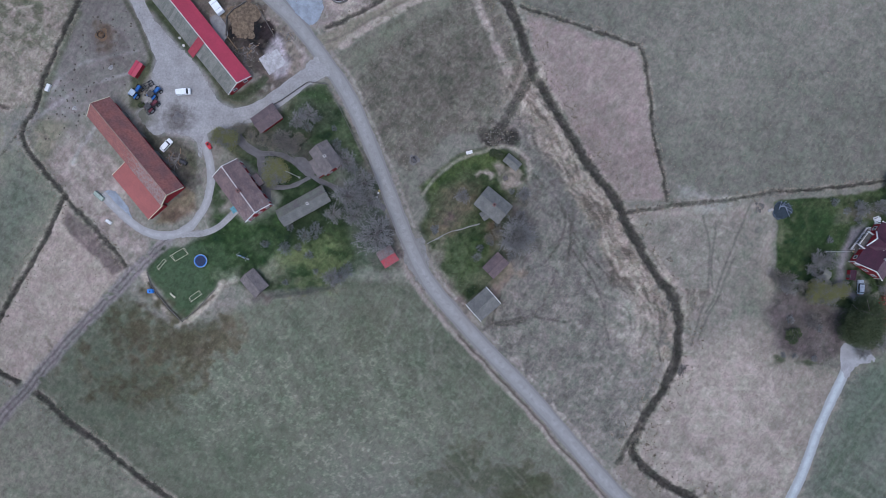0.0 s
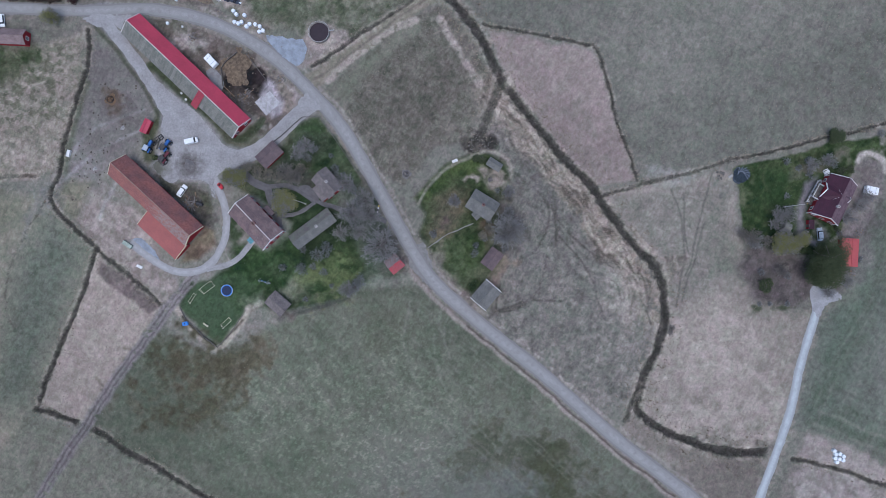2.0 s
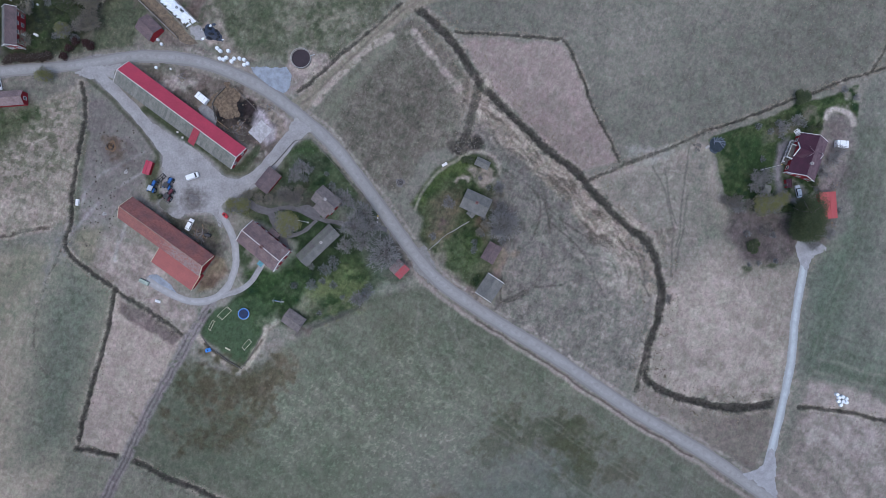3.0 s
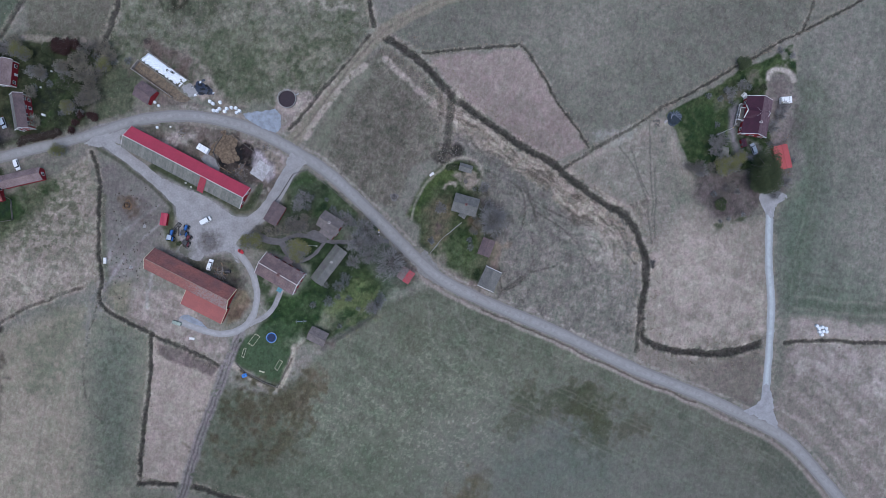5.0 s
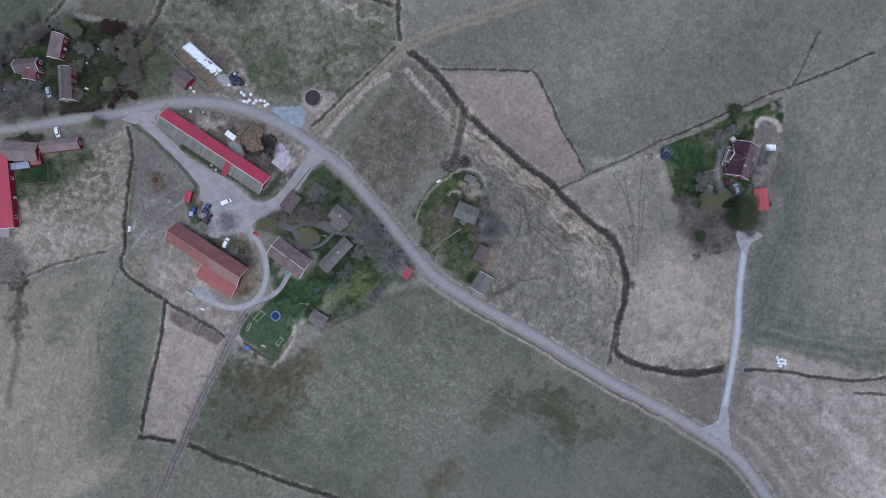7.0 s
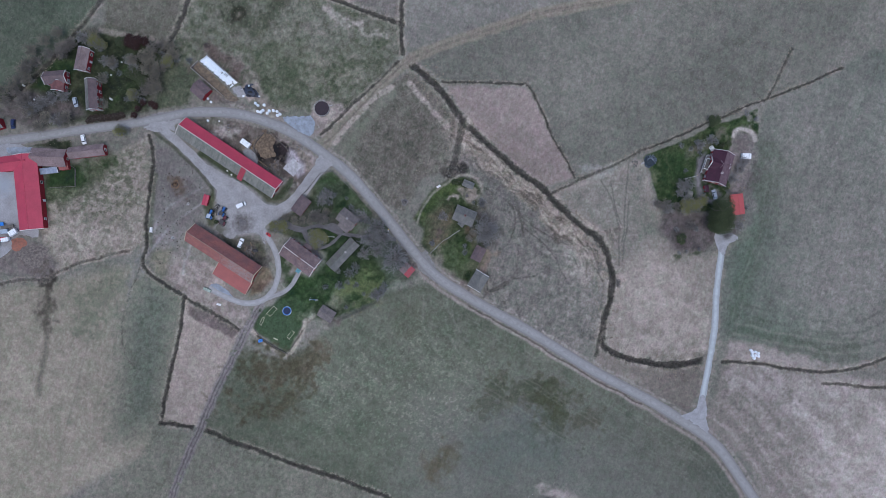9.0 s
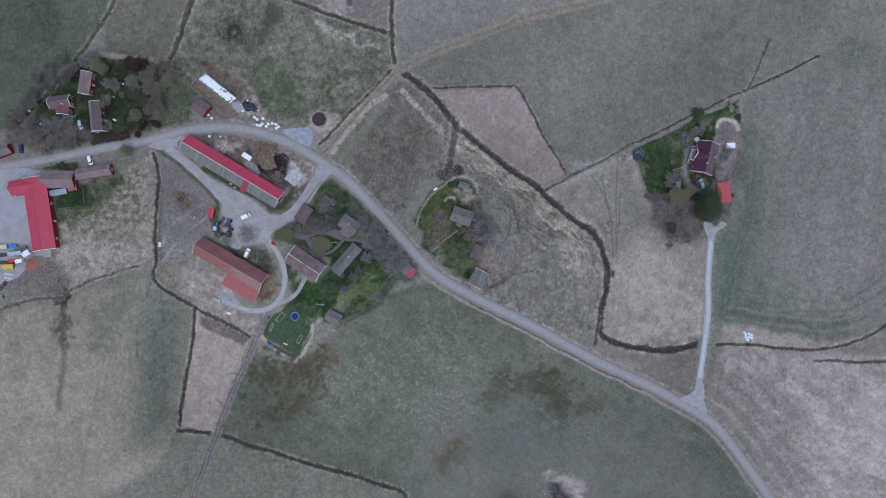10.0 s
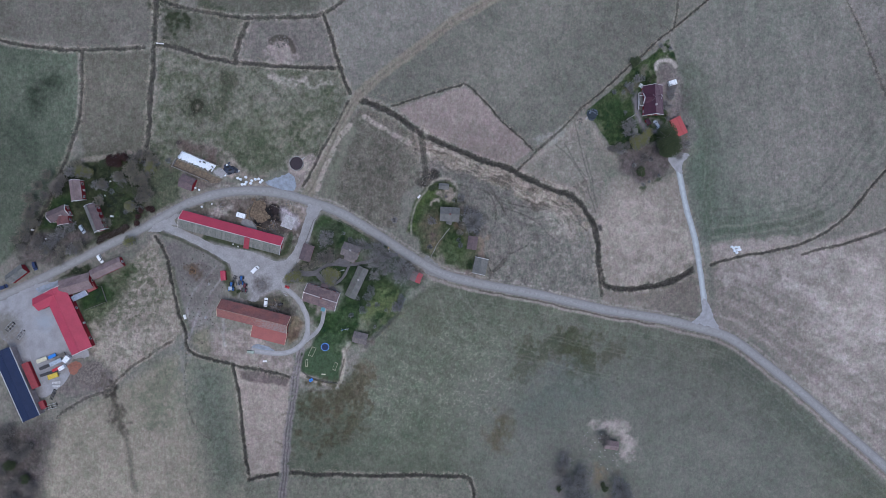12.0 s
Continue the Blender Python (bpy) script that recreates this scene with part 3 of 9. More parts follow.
def cover(w, first, second, kind, streak):
    """A ground cover between two colours, by clumps, patches, dapples or streaks of a given direction."""
    if kind == "clump":
        f = np.clip((CLUMP[w] * 0.45 + SPOT[w] * 0.3 + PATCH[w] * 0.25 - 0.5) * 1.7 + 0.5, 0, 1)
    elif kind == "soft":
        f = np.clip((CLUMP[w] * 0.3 + SPOT[w] * 0.12 + PATCH[w] * 0.58 - 0.5) * 1.5 + 0.5, 0, 1)
    elif kind == "rough":
        f = np.clip((CLUMP[w] * 0.35 + SPOT[w] * 0.2 + DAPPLE[w] * 0.25 + PATCH[w] * 0.2 - 0.5) * 2.2 + 0.5, 0, 1)
    elif kind == "dapple":
        f = np.clip((DAPPLE[w] * 0.7 + PATCH[w] * 0.5 - 0.4) / 0.42, 0, 1)
    elif kind == "patch":
        f = np.clip(PATCH[w] * 0.6 + CLUMP[w] * 0.28 + SPOT[w] * 0.12, 0, 1)
    else:
        f = np.clip((STREAKS[streak][w] * 0.13 + PATCH[w] * 0.5 + CLUMP[w] * 0.24 + SPOT[w] * 0.13 - 0.5) * 1.75 + 0.5, 0, 1)
    return np.asarray(second) + (np.asarray(first) - np.asarray(second)) * f[..., None]


STREAKS = {a: fbm(2.6, 3, 20 + i, a, 9.0) for i, a in enumerate((-62, 15, 38, 75, -35))}


MEADOW = np.zeros(SHAPE, bool)
TUSSOCK = np.full(SHAPE, 0.75)
GROWTH = {"streak": 0.72, "patch": 0.8, "rough": 0.95, "clump": 0.8, "dapple": 1.0, "soft": 0.68}


def field(pts, first, second, kind="patch", soft=1.5, streak=-62, strength=1.0, wobble=0.5, tufty=False):
    w, d = distance(pts, soft * 2 + 4, True, wobble)
    a = np.clip(0.5 - d / (1.5 * soft), 0, 1) * strength
    kind = "soft" if tufty and kind == "clump" else kind
    MEADOW[w] = (MEADOW[w] & (d > 0)) | (tufty & (d < -1.0))
    COLOUR[w] += (cover(w, first, second, kind, streak) - COLOUR[w]) * a[..., None]
    TUSSOCK[w] += (GROWTH[kind] - TUSSOCK[w]) * a


def stain_or_shade(pts, radius, colour, strength=0.7, seed=1, rough=0.9):
    """A soft uneven patch round one point or along a line."""
    w, d = distance(pts if len(pts) > 1 else pts * 2, radius * 1.8, False, 1.5)
    a = np.clip((1.05 - d / radius) * 0.8 + (PATCH[w] - 0.5) * rough + (CLUMP[w] - 0.5) * rough * 1.3 + (SPOT[w] - 0.5) * rough * 0.8, 0, 1)
    blend(w, np.minimum(a * strength * 1.3, 0.95), colour)


def beside(pts, off):
    """The line shifted to its right by off metres."""
    line, out = smooth_line(pts, 6.0), []
    for i, (x, y) in enumerate(line):
        (ax, ay), (bx, by) = line[max(i - 1, 0)], line[min(i + 1, len(line) - 1)]
        d = math.hypot(bx - ax, by - ay)
        out.append((x + (by - ay) / d * off, y - (bx - ax) / d * off))
    return out


def strip(pts, half, colour, strength=1.0, soft=0.5, broken=0.0):
    w, d = distance(smooth_line(pts, 4), half * 2 + soft + 3, False, 0.3)
    a = np.clip((half - d) / soft + 0.5, 0, 1)
    if broken:
        a = a * np.clip((CLUMP[w] * 0.3 + SPOT[w] * 0.7 - broken) / 0.15, 0, 1)
    blend(w, a * strength, colour)


OLIVE, OLIVE_DRY = (0.165, 0.16, 0.128), (0.205, 0.185, 0.155)
LAWN, LAWN_DARK = (0.062, 0.092, 0.037), (0.03, 0.053, 0.02)

COLOUR[:] = cover((slice(None), slice(None)), OLIVE_DRY, OLIVE, "patch", 0)
# big southern ley
field([(-109.4, -8.3), (-86.0, -25.5), (-42.6, -10.3), (-14.6, -9.1), (6.1, -27.8), (44.9, -74.3), (79.9, -111.6), (90.8, -126.9), (102.9, -176.1), (123.8, -290.6), (37.9, -341.7), (-127.0, -199.5), (-57.7, -104.5), (-136.1, -44.7)], (0.165, 0.162, 0.12), (0.106, 0.118, 0.08), "streak", 2, -62)
field([(-151.7, -36.8), (-112.7, -62.0), (-58.4, -103.9), (-120.2, -186.2), (-255.2, -85.1), (-165.0, -45.1)], (0.215, 0.195, 0.155), (0.138, 0.143, 0.103), "patch", 2)
# west of the farm
field([(-179.0, 42.9), (-136.6, 37.7), (-122.0, 13.7), (-150.9, -35.6), (-162.7, -46.8), (-237.9, -61.6), (-281.6, -29.1), (-219.2, 43.8), (-210.7, 48.2)], (0.262, 0.228, 0.176), (0.195, 0.178, 0.13), "soft", 3)
stain_or_shade([(-214.0, 29.1), (-204.8, 7.9), (-228.3, 14.5), (-196.6, -5.3)], 16, (0.262, 0.228, 0.175), 0.5)
stain_or_shade([(-165.2, 32.7), (-149.0, 35.3), (-167.4, 20.0)], 9, (0.125, 0.135, 0.088), 0.5)
field([(-135.4, 36.8), (-123.6, 17.3), (-151.7, -36.8), (-171.7, -34.7), (-159.7, -3.7), (-151.8, 19.3)], (0.16, 0.163, 0.125), (0.108, 0.122, 0.088), "patch", 11)
field([(-121.6, 15.2), (-102.1, -5.7), (-133.2, -43.2), (-148.7, -34.6), (-140.7, -17.8)], (0.292, 0.247, 0.206), (0.235, 0.196, 0.162), "clump", 0.8, tufty=True)
field([(-121.1, 13.0), (-110.5, 4.9), (-102.7, -6.0), (-106.3, -8.0), (-116.7, 1.4), (-122.3, 8.4)], (0.17, 0.135, 0.12), (0.14, 0.115, 0.1), "clump", 0.7)
field([(-135.6, 90.1), (-115.8, 92.8), (-119.9, 75.0), (-133.3, 46.1), (-140.4, 45.5), (-174.4, 46.8), (-177.4, 59.7), (-175.1, 72.4), (-169.5, 89.8), (-148.8, 89.0)], (0.278, 0.238, 0.196), (0.215, 0.188, 0.148), "rough", 2, tufty=True)
w, d = distance([(-135.6, 90.1), (-118.0, 88.0), (-128.0, 62.0), (-176.0, 64.0), (-169.5, 89.8), (-148.8, 89.0)], 12, True, 1.0)
green = np.clip((fbm(1.7, 3, 41)[w] + 0.25 * (CLUMP[w] - 0.5) - 0.52) / 0.08, 0, 1) * np.clip(0.5 - d / 9, 0, 1)
blend(w, green * 0.55, (0.1, 0.112, 0.062))
field([(-169.5, 89.8), (-148.8, 89.0), (-135.6, 90.1), (-132.6, 84.4), (-159.1, 75.0), (-175.1, 72.4)], (0.12, 0.138, 0.075), (0.06, 0.078, 0.035), "dapple", 4, strength=0.85)
field([(-113.3, 89.9), (-101.2, 78.6), (-95.1, 64.1), (-102.7, 51.7), (-115.5, 43.1), (-123.7, 34.7), (-126.7, 26.8), (-133.8, 34.2), (-133.3, 41.7), (-125.7, 61.3), (-119.1, 75.2)], (0.207, 0.188, 0.168), (0.146, 0.131, 0.114), "soft", 1.5)
field([(-131.5, 44.1), (-120.3, 39.4), (-128.3, 26.6), (-134.3, 33.5)], (0.2, 0.18, 0.13), (0.15, 0.14, 0.1), "clump", 2)
field([(-120.2, 35.7), (-104.5, 27.8), (-96.1, 0.1), (-100.3, -5.6), (-122.3, 18.2), (-128.9, 27.7)], (0.262, 0.222, 0.192), (0.185, 0.155, 0.13), "clump", 1.2)
field([(-193.5, 71.6), (-178.5, 60.6), (-172.7, 49.1), (-180.2, 43.8), (-197.7, 51.3), (-202.1, 59.9)], (0.22, 0.19, 0.165), (0.15, 0.13, 0.115), "clump", 3)
field([(-255.4, 74.0), (-217.0, 49.3), (-211.5, 47.1), (-224.4, 36.8), (-245.0, 16.0), (-290.8, -22.2), (-305.6, 24.9)], (0.145, 0.122, 0.11), (0.088, 0.077, 0.066), "clump", 6)
# north-west
field([(-189.8, 267.9), (-121.0, 218.3), (-91.2, 191.6), (-113.0, 162.9), (-130.9, 151.0), (-161.7, 134.2), (-205.2, 123.1), (-285.1, 138.8)], (0.128, 0.141, 0.1), (0.094, 0.109, 0.076), "patch", 1.5)
stain_or_shade([(-124.0, 184.5), (-121.0, 187.0), (-114.5, 188.8)], 9, (0.045, 0.055, 0.036), 0.8, rough=0.5)
stain_or_shade([(-140.7, 172.3), (-139.0, 178.6)], 14, (0.055, 0.068, 0.046), 0.6, rough=0.5)
field([(-89.4, 190.2), (-61.2, 171.7), (-85.5, 139.4), (-95.6, 132.5), (-119.6, 148.1), (-115.1, 159.1)], (0.158, 0.143, 0.112), (0.112, 0.108, 0.08), "patch", 1.5)
field([(-136.4, 292.9), (-31.3, 210.5), (-59.0, 173.7), (-88.2, 193.3), (-118.6, 221.6), (-160.2, 260.7)], (0.178, 0.16, 0.135), (0.135, 0.125, 0.1), "streak", 2, 15)
field([(-56.1, 169.8), (-34.0, 143.6), (10.7, 107.0), (7.6, 95.3), (-14.3, 82.5), (-37.7, 72.6), (-42.5, 83.2), (-61.6, 86.4), (-68.2, 101.9), (-96.1, 122.1), (-89.4, 135.1)], (0.182, 0.17, 0.133), (0.1, 0.109, 0.068), "rough", 2, tufty=True)
field([(-48.7, 123.5), (-9.6, 98.8), (-21.6, 82.4), (-40.1, 81.5), (-62.9, 94.4), (-63.0, 108.9)], (0.125, 0.132, 0.083), (0.085, 0.1, 0.056), "rough", 8, strength=0.5)
field([(-41.6, 186.7), (-11.0, 155.5), (-27.7, 142.5), (-41.9, 157.1), (-53.5, 170.4)], (0.172, 0.156, 0.127), (0.112, 0.112, 0.08), "clump", 2)
field([(-24.3, 205.5), (45.9, 155.2), (19.5, 138.6), (-9.7, 157.4), (-28.6, 175.3)], (0.155, 0.145, 0.115), (0.11, 0.108, 0.08), "patch", 2)
stain_or_shade([(-40.8, 185.4), (-39.2, 175.4), (-45.6, 176.4)], 8, (0.045, 0.055, 0.028), 0.85)
stain_or_shade([(-25.6, 174.5), (-18.3, 165.0)], 5, (0.07, 0.078, 0.045), 0.6)
field([(-10.6, 153.7), (19.8, 134.1), (12.3, 110.1), (-15.0, 130.6), (-26.5, 141.7)], (0.195, 0.17, 0.147), (0.145, 0.132, 0.112), "clump", 2)
stain_or_shade([(-9.3, 132.5), (-9.0, 136.3), (-6.9, 130.4), (-4.3, 131.4)], 6.0, (0.26, 0.215, 0.19), 0.95, rough=0.5)
strip([(-8.5, 139.4), (-5.0, 139.4), (-1.9, 136.8), (-1.2, 132.8), (-2.1, 129.1)], 1.5, (0.085, 0.075, 0.058), 0.85, 1.0, 0.2)
stain_or_shade([(-64.2, 136.5), (-62.4, 131.6), (-55.7, 128.6), (-53.8, 136.1), (-60.1, 139.6)], 3.0, (0.075, 0.08, 0.05), 0.7)
stain_or_shade([(-60.1, 135.3), (-58.8, 135.1)], 4.5, (0.045, 0.047, 0.03), 0.95, rough=0.4)
stain_or_shade([(-59.0, 135.3), (-59.4, 134.8)], 1.8, (0.2, 0.17, 0.13), 0.9)
stain_or_shade([(-35.6, 139.0), (-43.1, 133.7), (-52.2, 126.0)], 3.0, (0.07, 0.075, 0.045), 0.6)
stain_or_shade([(-21.3, 126.9), (-11.8, 115.4), (3.9, 102.6)], 1.6, (0.28, 0.25, 0.21), 0.6)
# north-east
field([(9.1, 92.5), (42.7, 91.8), (95.7, 90.2), (127.7, 89.5), (226.2, 54.8), (190.8, 26.2), (165.8, 24.4), (101.3, 15.7), (66.5, 17.8), (61.1, 63.5), (24.0, 75.9)], (0.183, 0.172, 0.14), (0.137, 0.134, 0.107), "streak", 1.5, -62, tufty=True)
field([(11.8, 108.4), (22.0, 134.6), (50.6, 151.8), (131.1, 94.2), (96.0, 90.7), (73.3, 94.1), (42.8, 93.9), (19.1, 93.8), (9.6, 95.6)], (0.215, 0.197, 0.168), (0.165, 0.155, 0.13), "streak", 2, -35)
field([(23.8, 74.7), (59.4, 62.2), (66.9, 16.8), (53.5, 15.0), (40.6, 34.4), (27.9, 56.6)], (0.262, 0.213, 0.187), (0.208, 0.17, 0.147), "clump", 0.8, tufty=True)
field([(9.2, 85.2), (19.5, 69.8), (23.6, 54.7), (10.9, 37.3), (0.3, 36.0), (-13.6, 24.5), (-23.6, 35.4), (-30.7, 50.3), (-36.5, 61.0), (-20.9, 71.1), (-3.9, 82.1)], (0.178, 0.158, 0.127), (0.126, 0.117, 0.091), "rough", 1.2, tufty=True)
field([(7.0, 72.4), (14.7, 63.3), (7.3, 47.1), (-6.5, 39.1), (-17.4, 48.8), (-14.4, 62.8)], (0.145, 0.126, 0.1), (0.1, 0.094, 0.072), "rough", 8, strength=0.5)
field([(-35.8, 60.5), (-18.8, 71.4), (-2.2, 82.0), (0.5, 77.2), (-18.6, 65.9), (-31.3, 54.3)], (0.2, 0.19, 0.15), (0.15, 0.148, 0.108), "clump", 3, tufty=True)
strip([(7.1, 80.6), (9.5, 74.7), (13.7, 67.0), (16.2, 60.1), (18.3, 55.8)], 1.3, (0.27, 0.23, 0.195), 0.85, 0.9, 0.12)
# the wedge between ditch and main road
field([(24.7, 54.2), (38.2, 31.1), (50.6, 13.5), (59.7, -3.9), (68.5, -16.8), (69.0, -28.1), (67.5, -38.2), (53.8, -59.1), (46.7, -64.8), (28.9, -46.3), (10.3, -25.1), (20.3, -9.3), (26.1, 4.6), (23.7, 26.2), (12.8, 35.9)], (0.21, 0.19, 0.16), (0.146, 0.138, 0.115), "rough", 1.2, tufty=True)
strip([(25.6, 51.1), (36.5, 28.8), (47.9, 9.7), (57.3, -7.3), (65.9, -19.3), (66.7, -29.3)], 4.5, (0.262, 0.21, 0.16), 0.8, 2, 0.35)
strip([(25.3, 49.1), (35.3, 27.1), (46.5, 7.8), (54.9, -8.1), (62.7, -19.8)], 1.0, (0.13, 0.1, 0.074), 0.6, 0.8, 0.5)
strip([(37.0, 14.7), (38.3, 6.5), (39.1, -4.9), (40.4, -13.0), (47.2, -16.2)], 0.8, (0.12, 0.11, 0.095), 0.5, 1)
strip([(10.7, -24.0), (20.9, -22.4), (28.8, -19.0), (35.7, -9.6), (38.3, 6.5)], 1.0, (0.13, 0.118, 0.1), 0.5, 1.2)
stain_or_shade([(56.0, -19.0), (60.6, -27.7)], 7, (0.27, 0.235, 0.19), 0.5)
field([(54.1, -64.7), (69.1, -76.1), (99.4, -85.8), (87.3, -105.4), (69.4, -90.8), (48.3, -69.6)], (0.235, 0.205, 0.17), (0.17, 0.148, 0.122), "clump", 1.2, tufty=True)
# the field up to the eastern farm
field([(67.5, 14.2), (99.9, 13.9), (100.9, -17.2), (112.1, -37.0), (122.1, -36.3), (107.4, -72.7), (99.3, -82.8), (84.9, -79.6), (71.0, -73.5), (58.7, -63.4), (59.1, -55.7), (70.3, -38.4), (71.2, -15.6), (56.4, 11.4)], (0.285, 0.243, 0.203), (0.205, 0.182, 0.148), "clump", 1.2, tufty=True)
stain_or_shade([(104.0, -66.0), (99.0, -78.0), (86.6, -72.1), (75.3, -67.5), (90.0, -50.0)], 12, (0.3, 0.255, 0.215), 0.6)
field([(57.6, 10.6), (87.4, 14.2), (98.3, -0.9), (101.6, -21.3), (87.6, -25.6), (70.9, -33.5), (70.5, -15.1)], (0.195, 0.182, 0.15), (0.145, 0.14, 0.11), "clump", 6, strength=0.7)
for bent in ([(79.1, 10.9), (80.7, 3.1), (81.2, -4.7), (80.5, -11.9), (78.0, -22.2), (75.5, -29.9)], [(83.3, 9.0), (82.2, 2.0), (82.0, -6.3), (81.8, -12.5)], [(94.7, 15.8), (88.8, 2.1), (83.6, -10.8), (80.2, -19.4)], [(88.6, -2.9), (82.9, -15.5), (77.7, -28.4)]):
    strip(bent, 0.3, (0.118, 0.108, 0.09), 0.65, 0.5)
stain_or_shade([(94.1, 1.0), (92.8, 6.6), (96.3, 8.8)], 3.5, (0.15, 0.145, 0.12), 0.7)
stain_or_shade([(95.1, -10.9), (93.4, -17.6), (92.2, -14.6)], 5, (0.155, 0.158, 0.12), 0.6)
stain_or_shade([(80.1, 14.8), (74.8, 17.1), (84.2, 15.5)], 2.5, (0.25, 0.24, 0.215), 0.5)
# cattle paths worn into the wedge
for worn in ([(23.6, 27.1), (28.9, 20.0), (34.2, 14.7), (36.0, 7.6), (33.3, 0.5), (28.9, -4.8), (18.3, -9.2), (13.3, -22.9)], [(36.8, 9.4), (41.3, 0.5), (46.6, -4.8), (57.1, -15.4), (64.2, -27.8), (65.9, -34.8)],
             [(46.6, -3.4), (55.4, -2.5), (61.0, -3.4)], [(14.7, -23.6), (21.8, -22.5), (28.9, -17.2), (33.3, -6.6)], [(33.3, 16.5), (38.1, 7.6), (36.7, -1.6)], [(12.9, -23.4), (25.3, -20.7), (36.0, -22.5)], [(37.7, 0.5), (46.6, -13.6), (49.2, -27.8)]):
    strip(worn, 0.35, (0.1, 0.09, 0.075), 0.75, 0.45, 0.15)
stain_or_shade([(11.5, 35.9), (14.6, 35.0), (18.0, 34.0)], 3.2, (0.045, 0.04, 0.034), 0.95, rough=0.6)
strip([(11.5, 34.8), (14.0, 36.6), (16.9, 36.9), (19.7, 35.3)], 2.4, (0.05, 0.045, 0.038), 0.85, 1.5, 0.15)
stain_or_shade([(26.2, 25.4), (33.3, 20.0), (36.0, 12.9)], 6, (0.15, 0.14, 0.122), 0.5)
stain_or_shade([(25.4, 16.5), (27.1, 4.1), (26.2, -4.8)], 6, (0.155, 0.145, 0.128), 0.5)
strip([(28.0, 47.5), (34.2, 36.0), (41.3, 23.6), (46.6, 11.2), (51.9, 2.3), (57.1, -8.3)], 2.2, (0.095, 0.082, 0.065), 0.7, 1.2, 0.56)
strip([(25.4, 52.0), (31.6, 41.3), (37.7, 30.7), (44.8, 16.5), (51.9, 5.8)], 1.6, (0.3, 0.262, 0.212), 0.7, 1.2, 0.4)
stain_or_shade([(55.4, -17.2), (60.7, -24.2), (62.4, -20.7)], 6, (0.25, 0.235, 0.195), 0.5)
stain_or_shade([(-110.5, 68.2), (-109.3, 66.6)], 3.6, (0.13, 0.088, 0.06), 0.85, rough=0.7)
# trodden terraces and rush lines that follow the main ditch
w, d = distance(smooth_line(DITCHES[0][0][2:9], 3), 22, False, 1.0)
wx, wy = to_world(GX[w], GY[w])
run = (wx * 0.56 - wy * 0.83)
side = ((wx - 26.7) * 0.83 + (wy - 55.0) * 0.56 < 0) | (wy < -12)
inside = np.clip((run + 42) / 10, 0, 1) * np.clip((62 - run) / 12, 0, 1)
wave = value_noise(d * 0.85 + WARP_X[w] * 0.9, run * 0.16 + 40) * 0.65 + value_noise(d * 1.9 + WARP_Y[w], run * 0.35 + 90) * 0.35
band = np.clip((d - 1.6) / 1.5, 0, 1) * np.clip((11.5 + 5 * (PATCH[w] - 0.5) - d) / 3.5, 0, 1) * inside * side
blend(w, band * 0.6, (0.235, 0.19, 0.155))
blend(w, band * np.clip((0.42 - wave) / 0.12, 0, 1) * 0.8, (0.115, 0.098, 0.076))
blend(w, band * np.clip((wave - 0.58) / 0.1, 0, 1) * 0.75, (0.305, 0.26, 0.21))
far_band = np.clip((d - 7) / 4, 0, 1) * np.clip((21 - d) / 4, 0, 1) * inside * side
blend(w, far_band * np.clip((0.36 - wave) / 0.1, 0, 1) * 0.5, (0.12, 0.108, 0.09))
# trodden lines in the paddock
for worn in ([(-133.0, 40.9), (-121.3, 48.5), (-110.4, 53.9), (-101.8, 56.3)], [(-132.1, 43.5), (-124.9, 52.5), (-115.9, 59.6), (-99.6, 63.1)], [(-119.4, 27.4), (-115.8, 34.5), (-110.4, 40.8)]):
    strip(worn, 0.6, (0.25, 0.235, 0.222), 0.6, 0.9, 0.25)
for dark in ([(-115.9, 66.8), (-104.1, 65.8), (-105.9, 61.4)], [(-117.7, 56.0), (-111.3, 52.4)]):
    stain_or_shade(dark, 4, (0.115, 0.1, 0.085), 0.35)
# eastern garden and field
field([(166.0, 24.2), (190.8, 26.2), (219.7, 30.7), (358.3, -68.6), (344.5, -87.8), (209.4, -100.3), (182.3, -107.2), (162.1, -104.6), (115.9, -78.2), (108.5, -77.2), (124.5, -38.0), (136.9, -36.1), (144.8, -14.6), (155.3, 8.5)], (0.188, 0.179, 0.148), (0.132, 0.139, 0.11), "streak", 1.5, 75)
field([(182.4, 7.0), (240.4, -16.7), (232.9, -72.9), (187.6, -94.7), (149.8, -70.8), (160.7, -28.0)], (0.222, 0.198, 0.17), (0.155, 0.147, 0.122), "patch", 28, strength=0.75)
stain_or_shade([(157.7, 3.2), (149.9, -20.2), (135.1, -45.6), (121.3, -64.7)], 7, (0.115, 0.13, 0.092), 0.5)
field([(115.2, -79.1), (161.4, -105.5), (179.7, -108.7), (162.4, -109.2), (147.3, -104.7), (108.8, -86.9)], (0.295, 0.253, 0.222), (0.23, 0.2, 0.172), "clump", 1.5, tufty=True)
field([(108.6, -88.2), (146.9, -105.2), (197.3, -127.3), (209.0, -172.5), (128.5, -253.3), (122.4, -224.8), (110.8, -170.3), (104.0, -134.0), (90.7, -114.4)], (0.275, 0.238, 0.206), (0.2, 0.176, 0.148), "streak", 1.5, -62)
stain_or_shade([(120.0, -76.5), (140.1, -89.3), (164.3, -101.5)], 7, (0.1, 0.115, 0.08), 0.5)
field([(236.7, -82.9), (232.2, -68.8), (247.0, -17.8), (251.1, 8.2), (333.8, -51.0), (292.5, -159.9)], (0.21, 0.19, 0.165), (0.16, 0.148, 0.125), "clump", 2)
